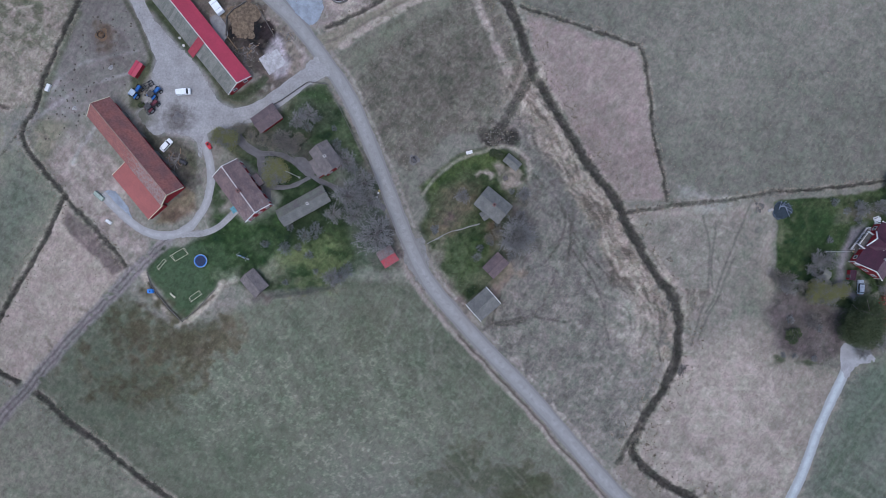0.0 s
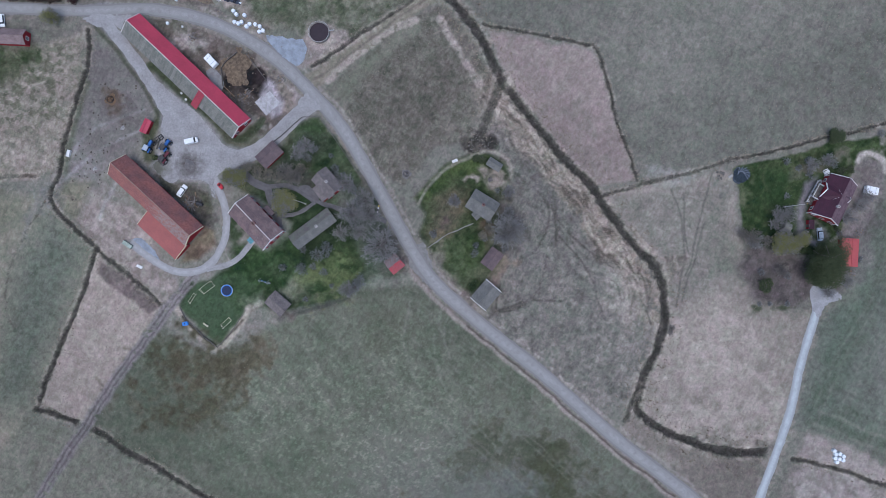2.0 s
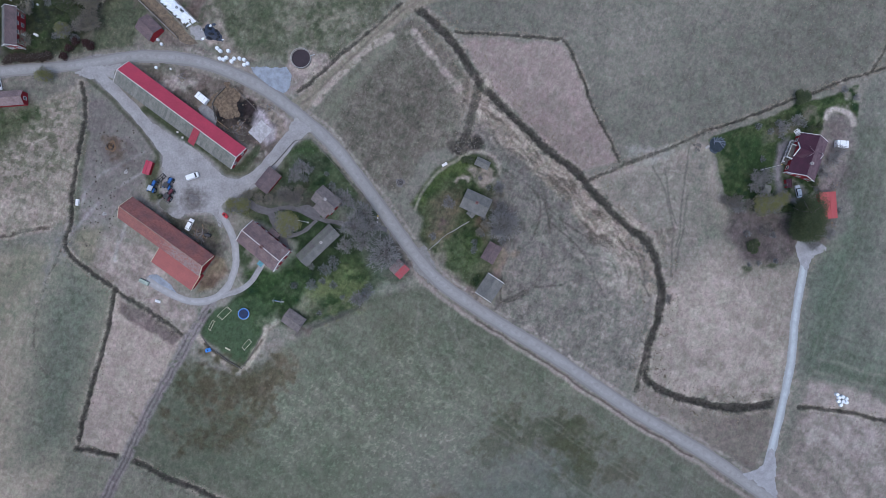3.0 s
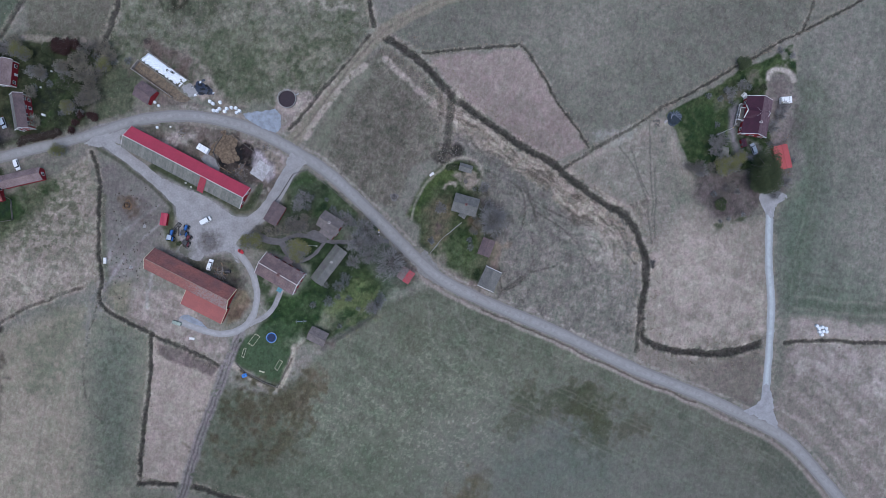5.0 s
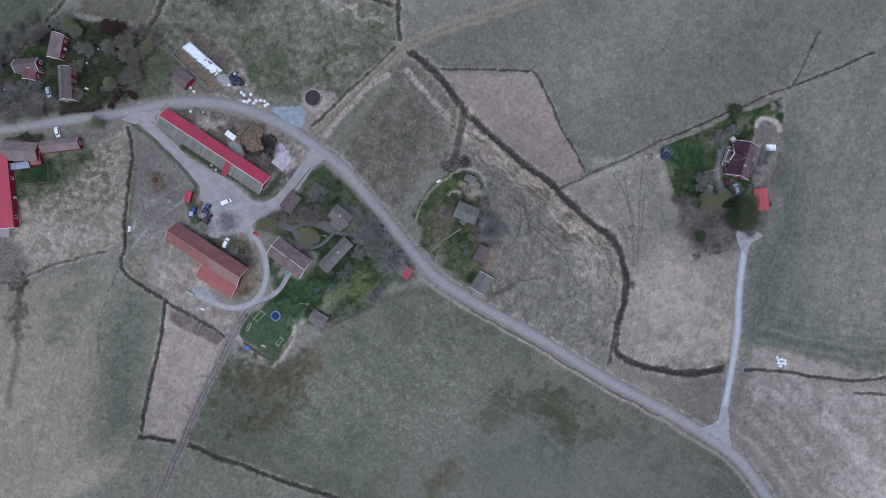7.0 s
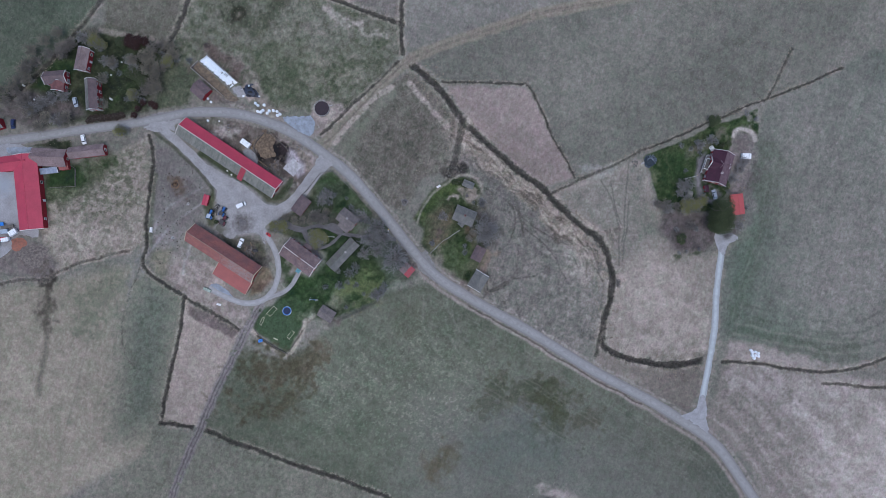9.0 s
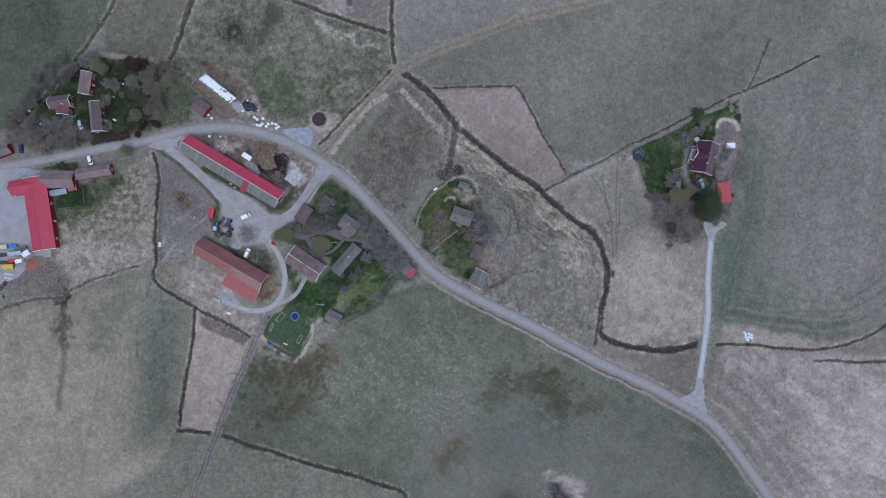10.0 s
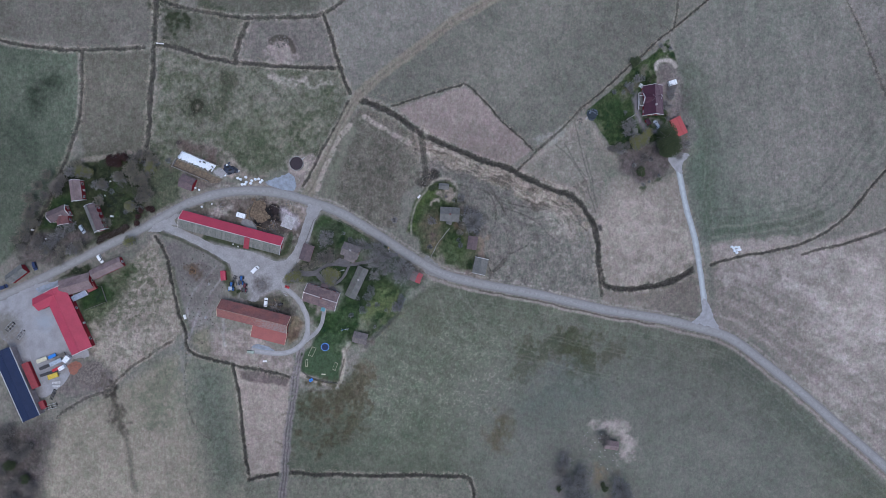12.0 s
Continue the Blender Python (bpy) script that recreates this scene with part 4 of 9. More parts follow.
field([(101.6, 14.8), (134.6, 19.1), (158.8, 19.7), (154.9, 8.8), (145.9, 14.5), (138.8, 2.3), (136.7, -10.6), (123.3, -19.0), (112.9, -15.8), (102.2, -8.0)], (0.082, 0.105, 0.045), (0.034, 0.06, 0.022), "rough", 0.5)
stain_or_shade([(104.1, 2.1), (104.3, 7.4)], 3, (0.125, 0.128, 0.075), 0.7)
stain_or_shade([(127.4, 14.2), (121.6, 11.2)], 2.5, (0.16, 0.145, 0.11), 0.6)
for dry in ([(123.4, 15.7), (125.9, 15.8)], [(131.1, 16.1)], [(113.2, 1.3), (114.3, -1.7)], [(111.7, 12.1), (112.3, 8.0)], [(108.8, -5.6)]):
    stain_or_shade(dry, 3.2, (0.125, 0.122, 0.07), 0.55)
stain_or_shade([(114.8, 10.7), (116.6, 6.1), (113.0, 3.9)], 4.5, (0.038, 0.066, 0.024), 0.6)
stain_or_shade([(126.8, -8.8), (126.9, -11.9), (129.0, -11.3)], 3.5, (0.17, 0.16, 0.15), 0.9)
field([(105.8, -10.6), (122.5, -20.2), (123.3, -31.7), (113.9, -34.6), (102.1, -30.7), (98.0, -18.8)], (0.15, 0.125, 0.115), (0.1, 0.085, 0.078), "clump", 2.5)
field([(145.4, 13.8), (153.8, 10.3), (152.1, -0.0), (144.1, -14.1), (145.4, -22.3), (139.4, -30.6), (127.7, -33.1), (121.8, -28.7), (137.0, -10.8), (140.6, 4.7)], (0.225, 0.195, 0.175), (0.165, 0.142, 0.13), "clump", 2)
stain_or_shade([(101.5, -33.0), (108.0, -34.0), (115.5, -34.2)], 2.6, (0.075, 0.088, 0.05), 0.8)
stain_or_shade([(148.3, 10.2), (148.9, 7.9)], 4.0, (0.165, 0.14, 0.124), 0.9)
strip([(143.9, 11.9), (145.8, 14.0), (148.5, 14.4), (151.8, 12.5), (153.3, 10.1), (153.2, 6.6)], 1.0, (0.3, 0.262, 0.23), 0.9, 0.9)
stain_or_shade([(155.1, 17.5), (156.3, 16.1)], 2.6, (0.235, 0.205, 0.18), 0.8)
field([(125.5, 6.5), (130.5, 8.4), (123.1, -4.3), (122.9, -12.2), (131.2, -15.7), (130.5, -19.2), (119.1, -12.3), (121.5, -1.4)], (0.2, 0.185, 0.188), (0.15, 0.138, 0.138), "clump", 1.2)
# the farm's gardens
field([(-94.2, 2.3), (-85.2, 0.5), (-67.3, 8.6), (-56.5, 7.7), (-52.9, 16.6), (-63.7, 27.3), (-76.2, 34.5), (-63.7, 38.9), (-53.0, 43.3), (-44.9, 52.6), (-39.6, 52.2), (-33.3, 43.3), (-24.4, 25.4), (-19.0, 18.3), (-13.7, 0.5), (-19.0, -6.6), (-27.9, -4.8), (-35.1, -9.3), (-45.8, -12.8), (-58.3, -12.8), (-70.8, -10.2), (-83.4, -22.7), (-95.6, -6.6)], (0.112, 0.118, 0.068), (0.046, 0.062, 0.03), "rough", 1.2)
field([(-95.3, -6.3), (-88.8, 0.5), (-76.2, 2.3), (-67.3, 5.0), (-65.5, 0.5), (-74.4, -7.5), (-75.3, -12.9), (-83.4, -20.0), (-87.3, -18.2)], (0.092, 0.112, 0.064), (0.075, 0.096, 0.054), "patch", 0.7)
field([(-75.3, 12.1), (-69.1, 11.2), (-63.7, 8.6), (-52.9, 6.8), (-45.8, 7.7), (-49.4, 4.1), (-63.7, 2.3), (-70.8, 2.3), (-79.8, 0.5), (-74.4, 6.8)], LAWN, LAWN_DARK, "rough", 1.5)
field([(-45.8, 11.2), (-31.5, 8.5), (-30.6, -1.2), (-38.6, -10.2), (-45.8, -11.0), (-49.4, -1.3)], (0.1, 0.112, 0.05), (0.052, 0.066, 0.03), "rough", 4)
field([(-36.9, 32.6), (-26.2, 23.7), (-20.8, 18.3), (-13.7, 0.5), (-19.0, -6.6), (-27.9, -3.0), (-31.5, 9.4), (-36.9, 20.1)], (0.185, 0.172, 0.15), (0.115, 0.108, 0.092), "rough", 4, strength=0.85)
field([(-63.7, 37.1), (-53.0, 38.9), (-44.9, 34.4), (-43.1, 27.3), (-53.0, 27.3), (-61.9, 30.9)], (0.13, 0.112, 0.1), (0.092, 0.082, 0.07), "rough", 3, strength=0.8)
field([(-53.0, 42.4), (-44.9, 51.3), (-39.6, 51.3), (-35.1, 42.4), (-40.4, 36.2), (-49.4, 35.3)], (0.105, 0.108, 0.068), (0.058, 0.066, 0.04), "rough", 2, strength=0.8)
field([(-73.5, -6.6), (-66.4, -4.8), (-66.4, -10.2), (-74.4, -13.7), (-81.6, -21.8), (-84.1, -23.0), (-87.0, -20.9), (-83.4, -20.5), (-75.3, -12.9)], (0.26, 0.22, 0.18), (0.18, 0.155, 0.12), "rough", 1.0, strength=0.8)
strip([(-43.1, -13.0), (-56.5, -13.7), (-61.9, -15.5)], 1.2, (0.1, 0.092, 0.082), 0.6, 1)
field([(-58.2, 29.0), (-53.8, 28.5), (-47.7, 25.3), (-45.7, 22.9), (-49.4, 21.5), (-55.2, 22.6), (-58.2, 25.4)], (0.08, 0.1, 0.04), (0.05, 0.068, 0.03), "rough", 0.8)
stain_or_shade([(-57.7, 2.8), (-56.4, -2.9), (-51.8, -1.1)], 4, (0.17, 0.165, 0.12), 0.5)
stain_or_shade([(-66.0, 3.9), (-62.4, 3.6)], 2.5, (0.1, 0.085, 0.08), 0.7)
stain_or_shade([(-40.4, -3.7), (-37.5, -8.7), (-46.3, -8.6)], 5, (0.125, 0.13, 0.065), 0.6)
stain_or_shade([(-72.3, -4.6), (-72.1, -9.8)], 3, (0.22, 0.19, 0.15), 0.7)
stain_or_shade([(-62.2, 21.1), (-65.2, 20.0)], 2.0, (0.05, 0.072, 0.032), 0.6)
stain_or_shade([(-39.5, 37.0), (-42.2, 36.2)], 2.2, (0.035, 0.055, 0.022), 0.7)
stain_or_shade([(-44.9, 49.5), (-42.2, 50.4), (-38.7, 47.7)], 2.0, (0.06, 0.085, 0.035), 0.6)
stain_or_shade([(-52.9, 5.9), (-44.9, 7.7), (-35.1, 8.5)], 2.5, (0.04, 0.06, 0.025), 0.6)
stain_or_shade([(-40.4, 0.5), (-36.9, -4.8), (-39.5, -9.3)], 4.0, (0.15, 0.16, 0.07), 0.45)
stain_or_shade([(-58.3, -1.3), (-54.7, -5.7), (-49.4, -4.8)], 3.0, (0.17, 0.155, 0.11), 0.5)
stain_or_shade([(-46.7, 3.2), (-43.1, -0.4)], 3.0, (0.06, 0.07, 0.04), 0.5)
stain_or_shade([(-70.9, 17.5), (-73.5, 14.8), (-74.4, 20.2)], 2.0, (0.05, 0.075, 0.035), 0.7)
stain_or_shade([(-31.5, -4.8), (-26.2, -3.9), (-20.8, -6.6)], 2.5, (0.17, 0.15, 0.125), 0.5)
stain_or_shade([(-45.8, 29.0), (-49.4, 32.6)], 3.5, (0.09, 0.07, 0.06), 0.6)
field([(-70.0, 11.5), (-65.7, 7.5), (-58.3, 1.3), (-47.9, 2.2), (-38.0, 1.6), (-31.7, 0.0), (-35.3, -5.9), (-40.7, -10.1), (-51.8, -10.7), (-58.0, -6.4), (-67.0, -7.0), (-76.7, -11.7), (-78.1, -4.6), (-76.0, 4.6)], (0.072, 0.095, 0.04), (0.032, 0.054, 0.02), "rough", 2, strength=0.5)
field([(-54.4, 10.1), (-46.2, 11.5), (-39.0, 15.4), (-36.9, 9.9), (-44.4, 4.4), (-54.1, 2.4)], (0.065, 0.078, 0.042), (0.04, 0.05, 0.026), "rough", 2, strength=0.8)
stain_or_shade([(-61.0, 3.2), (-58.3, 0.5), (-56.9, -2.1), (-56.5, -6.0)], 4.2, (0.18, 0.155, 0.115), 0.75)
stain_or_shade([(-48.0, -1.4), (-42.2, -2.1), (-38.6, -4.8), (-44.9, -8.4)], 6.0, (0.15, 0.148, 0.07), 0.75)
strip([(-56.5, -14.6), (-49.4, -13.7), (-42.2, -13.0), (-36.9, -11.0), (-35.1, -8.4)], 0.7, (0.085, 0.08, 0.068), 0.7, 0.9, 0.15)
stain_or_shade([(-74.1, -12.9), (-69.9, -10.2), (-67.3, -9.3)], 2.2, (0.27, 0.228, 0.19), 0.85)
stain_or_shade([(-64.2, -9.2), (-58.5, -14.2)], 2.4, (0.12, 0.095, 0.082), 0.7)
stain_or_shade([(-40.4, -3.7), (-38.1, -7.2)], 4, (0.125, 0.128, 0.06), 0.6)
stain_or_shade([(-47.8, -9.2), (-55.1, -8.5), (-42.7, -8.9)], 2.5, (0.12, 0.1, 0.075), 0.5)
# the eastern cottage's garden
field([(-9.2, 20.1), (0.5, 28.1), (13.0, 32.8), (19.2, 31.6), (23.6, 28.0), (23.6, 20.0), (19.2, 12.9), (19.1, -1.2), (14.7, -10.1), (5.9, -17.2), (0.5, -11.9), (-5.7, -1.2), (-9.2, 7.6), (-7.5, 14.7)], (0.098, 0.112, 0.055), (0.042, 0.062, 0.026), "rough", 1.5)
field([(-9.2, 20.1), (0.5, 28.1), (13.0, 32.1), (18.3, 31.1), (14.7, 25.4), (4.1, 25.4), (-3.0, 18.3)], (0.106, 0.132, 0.048), (0.05, 0.078, 0.027), "rough", 2)
field([(-1.2, 2.3), (7.6, 4.1), (12.9, 0.5), (10.3, -4.8), (7.6, -10.1), (2.3, -8.3), (-2.1, -2.1)], (0.086, 0.118, 0.042), (0.042, 0.068, 0.024), "rough", 2)
field([(-1.2, 20.1), (7.6, 20.9), (7.6, 13.0), (2.3, 7.6), (-6.6, 2.3), (-5.7, 9.4)], (0.15, 0.13, 0.085), (0.1, 0.095, 0.06), "rough", 3)
stain_or_shade([(-0.9, 11.5), (-1.2, 9.1)], 2.6, (0.14, 0.1, 0.09), 0.9)
stain_or_shade([(3.2, 17.4), (5.0, 16.2)], 4.5, (0.155, 0.128, 0.08), 0.7)
stain_or_shade([(0.5, 6.7), (-2.1, 5.5)], 3.0, (0.17, 0.13, 0.08), 0.6)
stain_or_shade([(12.6, 5.0), (11.5, 3.2)], 2.6, (0.12, 0.085, 0.06), 0.6)
stain_or_shade([(19.2, 20.0), (15.6, 25.4), (21.8, 19.2)], 3.2, (0.235, 0.2, 0.168), 0.85)
stain_or_shade([(7.3, 23.3), (10.3, 24.0), (12.6, 22.2)], 1.5, (0.25, 0.22, 0.18), 0.9)
strip([(15.4, 33.2), (19.2, 32.5), (23.2, 30.3), (25.0, 26.8), (24.3, 22.2)], 0.6, (0.255, 0.222, 0.182), 0.75, 0.8)
stain_or_shade([(-6.9, 0.5), (-4.4, -4.8), (-0.4, -11.0)], 3.6, (0.2, 0.168, 0.142), 0.8)
field([(18.3, 16.5), (25.4, 9.4), (24.5, -3.0), (19.1, -4.8), (14.7, 2.3)], (0.14, 0.122, 0.112), (0.1, 0.088, 0.08), "rough", 3, strength=0.8)
field([(-4.8, -6.6), (0.5, -10.1), (5.9, -17.2), (4.4, -20.8), (-2.1, -11.9), (-6.6, -5.7)], (0.2, 0.165, 0.14), (0.15, 0.125, 0.105), "rough", 1.5)
stain_or_shade([(9.4, 23.3), (7.6, 22.2)], 2.0, (0.24, 0.2, 0.165), 0.8)
stain_or_shade([(21.8, 21.8), (18.3, 20.0), (20.9, 23.6)], 2.0, (0.25, 0.21, 0.17), 0.7)
stain_or_shade([(20.0, -6.6), (17.4, -10.1), (14.7, -13.7)], 2.2, (0.22, 0.165, 0.13), 0.7)
strip([(-8.4, 17.4), (-4.8, 22.7), (0.5, 27.2), (6.7, 29.7), (13.0, 32.1), (16.5, 32.8)], 0.5, (0.25, 0.23, 0.18), 0.7, 0.6)
field([(-72.6, 6.2), (-63.7, 9.1), (-56.5, 11.9), (-52.0, 10.5), (-51.9, 5.0), (-52.9, 0.5), (-59.2, -4.8), (-69.0, -2.1), (-73.5, 2.3)], (0.066, 0.092, 0.038), (0.034, 0.056, 0.021), "rough", 1.5, strength=0.8)
strip([(-94.2, 77.4), (-83.4, 63.4), (-74.5, 52.0), (-70.0, 47.3), (-63.3, 47.5)], 2.2, (0.105, 0.112, 0.07), 0.75, 1.2)
# greener growth where the gardens are tended
for plot in ([(-94.2, 2.3), (-85.2, 0.5), (-67.3, 8.6), (-52.9, 16.6), (-63.7, 27.3), (-44.9, 52.6), (-39.6, 52.2), (-33.3, 43.3), (-19.0, 18.3), (-19.0, -6.6), (-35.1, -9.3), (-45.8, -12.8), (-58.3, -12.8), (-70.8, -10.2), (-83.4, -22.7), (-95.6, -6.6)],):
    w, d = distance(plot, 8, True, 0.5)
    a = np.clip(0.5 - d / 4.0, 0, 1)[..., None]
    COLOUR[w] *= 1 - a * np.array((0.17, 0.02, 0.1))
# north-western hamlet
field([(-161.7, 134.2), (-133.1, 149.0), (-119.6, 148.1), (-95.9, 132.0), (-98.4, 123.8), (-112.5, 103.6), (-131.9, 107.1), (-157.3, 111.3), (-176.6, 123.6), (-177.8, 131.6)], (0.088, 0.098, 0.052), (0.038, 0.047, 0.025), "rough", 3)
strip([(-122.5, 146.8), (-117.3, 144.3), (-110.6, 140.9), (-106.0, 139.0), (-100.5, 136.3), (-98.6, 133.5)], 1.3, (0.235, 0.2, 0.165), 0.75, 1.2, 0.2)
stain_or_shade([(-114.2, 119.2), (-120.8, 115.1), (-120.0, 123.4), (-112.2, 126.7)], 8, (0.055, 0.088, 0.032), 0.75)
field([(-146.3, 140.7), (-137.3, 136.0), (-146.7, 123.2), (-161.1, 130.2)], LAWN, LAWN_DARK, "rough", 2)
field([(-168.9, 134.0), (-141.8, 117.9), (-139.7, 111.0), (-165.9, 114.0), (-179.7, 124.1)], (0.15, 0.13, 0.115), (0.1, 0.088, 0.078), "rough", 2)
field([(-97.9, 123.5), (-82.7, 116.0), (-93.0, 102.0), (-110.6, 102.3)], (0.12, 0.125, 0.08), (0.085, 0.095, 0.06), "rough", 2)
stain_or_shade([(-77.0, 119.0), (-66.2, 109.4), (-61.2, 96.8)], 3.5, (0.22, 0.185, 0.155), 0.8)
field([(-64.4, 104.5), (-60.9, 94.8), (-66.6, 94.3), (-69.3, 102.7)], (0.27, 0.225, 0.19), (0.22, 0.18, 0.15), "rough", 1)
field([(-92.6, 92.8), (-74.7, 88.0), (-57.7, 77.1), (-45.4, 64.5), (-47.7, 56.5), (-58.9, 48.5), (-63.7, 50.2), (-74.5, 68.8), (-94.3, 90.5)], (0.2, 0.165, 0.138), (0.112, 0.092, 0.075), "rough", 1.2)
stain_or_shade([(-66.0, 61.0), (-62.0, 58.5), (-68.5, 64.0)], 3.4, (0.07, 0.056, 0.046), 0.85, rough=1.2)
stain_or_shade([(-57.1, 73.0), (-53.6, 68.0), (-50.6, 62.3)], 3, (0.25, 0.212, 0.178), 0.7)
stain_or_shade([(-72.3, 79.1), (-74.6, 83.3)], 3, (0.1, 0.075, 0.06), 0.6)
stain_or_shade([(-54.9, 56.4), (-56.1, 50.8)], 3, (0.12, 0.1, 0.085), 0.7)
field([(-93.2, 96.8), (-81.2, 92.8), (-78.8, 87.4), (-90.8, 90.4)], (0.16, 0.152, 0.115), (0.115, 0.11, 0.08), "rough", 1.5)
field([(-42.0, 79.9), (-37.8, 83.6), (-33.4, 84.9), (-29.3, 82.8), (-25.5, 80.1), (-26.3, 75.9), (-32.4, 72.3), (-38.3, 68.1), (-42.4, 70.4), (-40.3, 77.9)], (0.275, 0.232, 0.205), (0.215, 0.182, 0.158), "rough", 1.2)
stain_or_shade([(-33.1, 76.4), (-39.7, 72.3)], 3.5, (0.235, 0.2, 0.175), 0.8)
for junk in ([(-87.4, 84.1), (-83.3, 76.0)], [(-81.3, 86.4), (-76.4, 83.0)], [(-51.5, 68.1), (-48.2, 64.1), (-47.5, 60.0)], [(-63.9, 57.2), (-61.0, 52.2)]):
    stain_or_shade(junk, 3.0, (0.3, 0.265, 0.235), 0.6)
for damp in ([(-89.2, 91.2), (-92.7, 93.8)], [(-79.8, 78.2), (-76.0, 72.7)], [(-64.1, 62.4), (-61.8, 56.3)], [(-65.0, 80.4), (-60.1, 77.0)]):
    stain_or_shade(damp, 2.6, (0.09, 0.078, 0.064), 0.6)
# slurry and spilt manure on the pit floor
stain_or_shade([(-68.7, 67.3), (-65.5, 68.7), (-61.6, 70.1), (-58.7, 69.0), (-57.6, 66.2), (-59.8, 62.6), (-61.9, 64.1), (-65.5, 65.5)], 3.4, (0.026, 0.019, 0.017), 1.0, rough=0.7)
stain_or_shade([(-58.3, 68.0), (-56.2, 66.5), (-57.6, 64.4)], 2.4, (0.06, 0.045, 0.045), 0.8)
stain_or_shade([(-65.5, 62.1), (-61.9, 60.3), (-58.3, 57.6)], 3.0, (0.11, 0.09, 0.075), 0.7)
stain_or_shade([(-53.0, 66.5), (-50.3, 62.0), (-49.4, 58.5)], 2.5, (0.21, 0.175, 0.14), 0.7)
field([(-59.2, 63.0), (-55.3, 68.3), (-53.5, 66.5), (-52.6, 62.1), (-50.8, 59.4), (-52.0, 56.0), (-55.8, 54.6), (-58.5, 58.0)], (0.3, 0.268, 0.272), (0.19, 0.165, 0.165), "rough", 1.2)
# trodden soil round the silage bunker and the bales
field([(-81.0, 105.7), (-74.1, 98.3), (-69.7, 95.2), (-67.8, 92.4), (-78.4, 96.3), (-84.8, 100.6)], (0.215, 0.175, 0.152), (0.14, 0.115, 0.1), "rough", 2, strength=0.85)
field([(-60.6, 106.3), (-58.9, 101.3), (-57.9, 94.2), (-55.4, 89.2), (-51.0, 85.1), (-56.1, 84.9), (-62.7, 88.8), (-64.2, 96.3), (-63.3, 103.6)], (0.255, 0.215, 0.18), (0.185, 0.155, 0.13), "rough", 2, strength=0.85)
field([(-77.1, 123.5), (-68.8, 120.1), (-65.8, 113.5), (-63.9, 105.8), (-70.0, 107.6), (-73.5, 115.9), (-77.3, 120.5)], (0.18, 0.142, 0.12), (0.125, 0.105, 0.088), "rough", 3, strength=0.75)
stain_or_shade([(-77.5, 122.5), (-73.5, 116.5), (-70.5, 112.0), (-68.0, 108.0)], 3.4, (0.12, 0.09, 0.075), 0.8)
stain_or_shade([(-81.8, 124.4), (-79.7, 124.5)], 2.5, (0.075, 0.062, 0.055), 0.8)
stain_or_shade([(-88.1, 118.8), (-87.9, 115.6)], 3.0, (0.12, 0.1, 0.082), 0.7)
strip([(-98.1, 129.2), (-93.5, 125.1), (-90.9, 122.0)], 0.4, (0.28, 0.25, 0.2), 0.7, 0.5)
# grass in the farmyard corners
field([(-101.1, 56.0), (-95.7, 59.5), (-94.6, 65.8), (-91.5, 66.7), (-93.3, 59.5), (-98.7, 50.6), (-95.7, 43.4), (-101.4, 45.3)], (0.11, 0.115, 0.065), (0.075, 0.08, 0.05), "clump", 1)
field([(-87.0, 23.8), (-80.7, 18.4), (-79.8, 13.0), (-87.0, 8.6), (-93.3, 8.6), (-91.5, 13.0), (-85.6, 17.5)], (0.19, 0.155, 0.105), (0.12, 0.085, 0.062), "clump", 1)
field([(-95.7, 43.4), (-90.6, 37.7), (-84.9, 34.5), (-80.7, 32.3), (-79.5, 26.4), (-82.5, 20.2), (-85.6, 20.2), (-90.6, 27.3), (-95.6, 33.6), (-98.2, 37.7)], (0.138, 0.124, 0.097), (0.08, 0.075, 0.056), "rough", 1.5)
field([(-85.6, 32.3), (-80.6, 31.3), (-79.8, 25.5), (-82.5, 22.3), (-84.9, 26.3)], (0.12, 0.115, 0.075), (0.08, 0.08, 0.05), "rough", 1.5, strength=0.8)
field([(-77.2, 59.5), (-74.5, 59.5), (-68.7, 48.7), (-62.8, 52.3), (-61.9, 49.6), (-67.3, 46.0), (-71.8, 47.8)], (0.13, 0.125, 0.085), (0.09, 0.092, 0.06), "clump", 0.8)
strip([(-96.7, -7.3), (-94.9, -11.1), (-89.7, -18.2), (-84.8, -22.9), (-79.4, -19.1), (-73.7, -13.2), (-72.3, -10.2)], 1.1, (0.28, 0.245, 0.195), 0.9, 0.8)
strip([(-95.2, -10.2), (-92.4, -14.1), (-88.8, -18.4), (-85.5, -21.3)], 0.5, (0.06, 0.052, 0.04), 0.9, 0.4)
strip([(-81.6, -19.5), (-78.0, -17.0), (-74.8, -14.1)], 0.4, (0.12, 0.1, 0.075), 0.8, 0.4)
field([(-30.0, -70.0), (16.0, -75.0), (60.0, -102.0), (90.0, -140.0), (105.0, -200.0), (40.0, -330.0), (-110.0, -190.0), (-55.0, -105.0)], (0.168, 0.16, 0.14), (0.118, 0.12, 0.105), "patch", 28, strength=0.55)
# stains of the southern ley
stain_or_shade([(-106.0, -27.0), (-101.5, -29.2), (-92.0, -28.0), (-92.0, -42.0), (-104.0, -44.0)], 13, (0.084, 0.082, 0.05), 0.85, rough=0.7)
stain_or_shade([(-84.6, -23.5), (-78.0, -27.0)], 7, (0.09, 0.086, 0.055), 0.6, rough=0.8)
stain_or_shade([(-103.7, -23.0), (-110.3, -26.4)], 6, (0.075, 0.072, 0.045), 0.6)
stain_or_shade([(-108.6, -21.3), (-100.5, -19.8)], 6, (0.07, 0.075, 0.045), 0.6)
stain_or_shade([(-97.5, -32.0), (-92.5, -35.0), (-93.5, -30.5)], 7, (0.15, 0.112, 0.075), 0.6, rough=1.0)
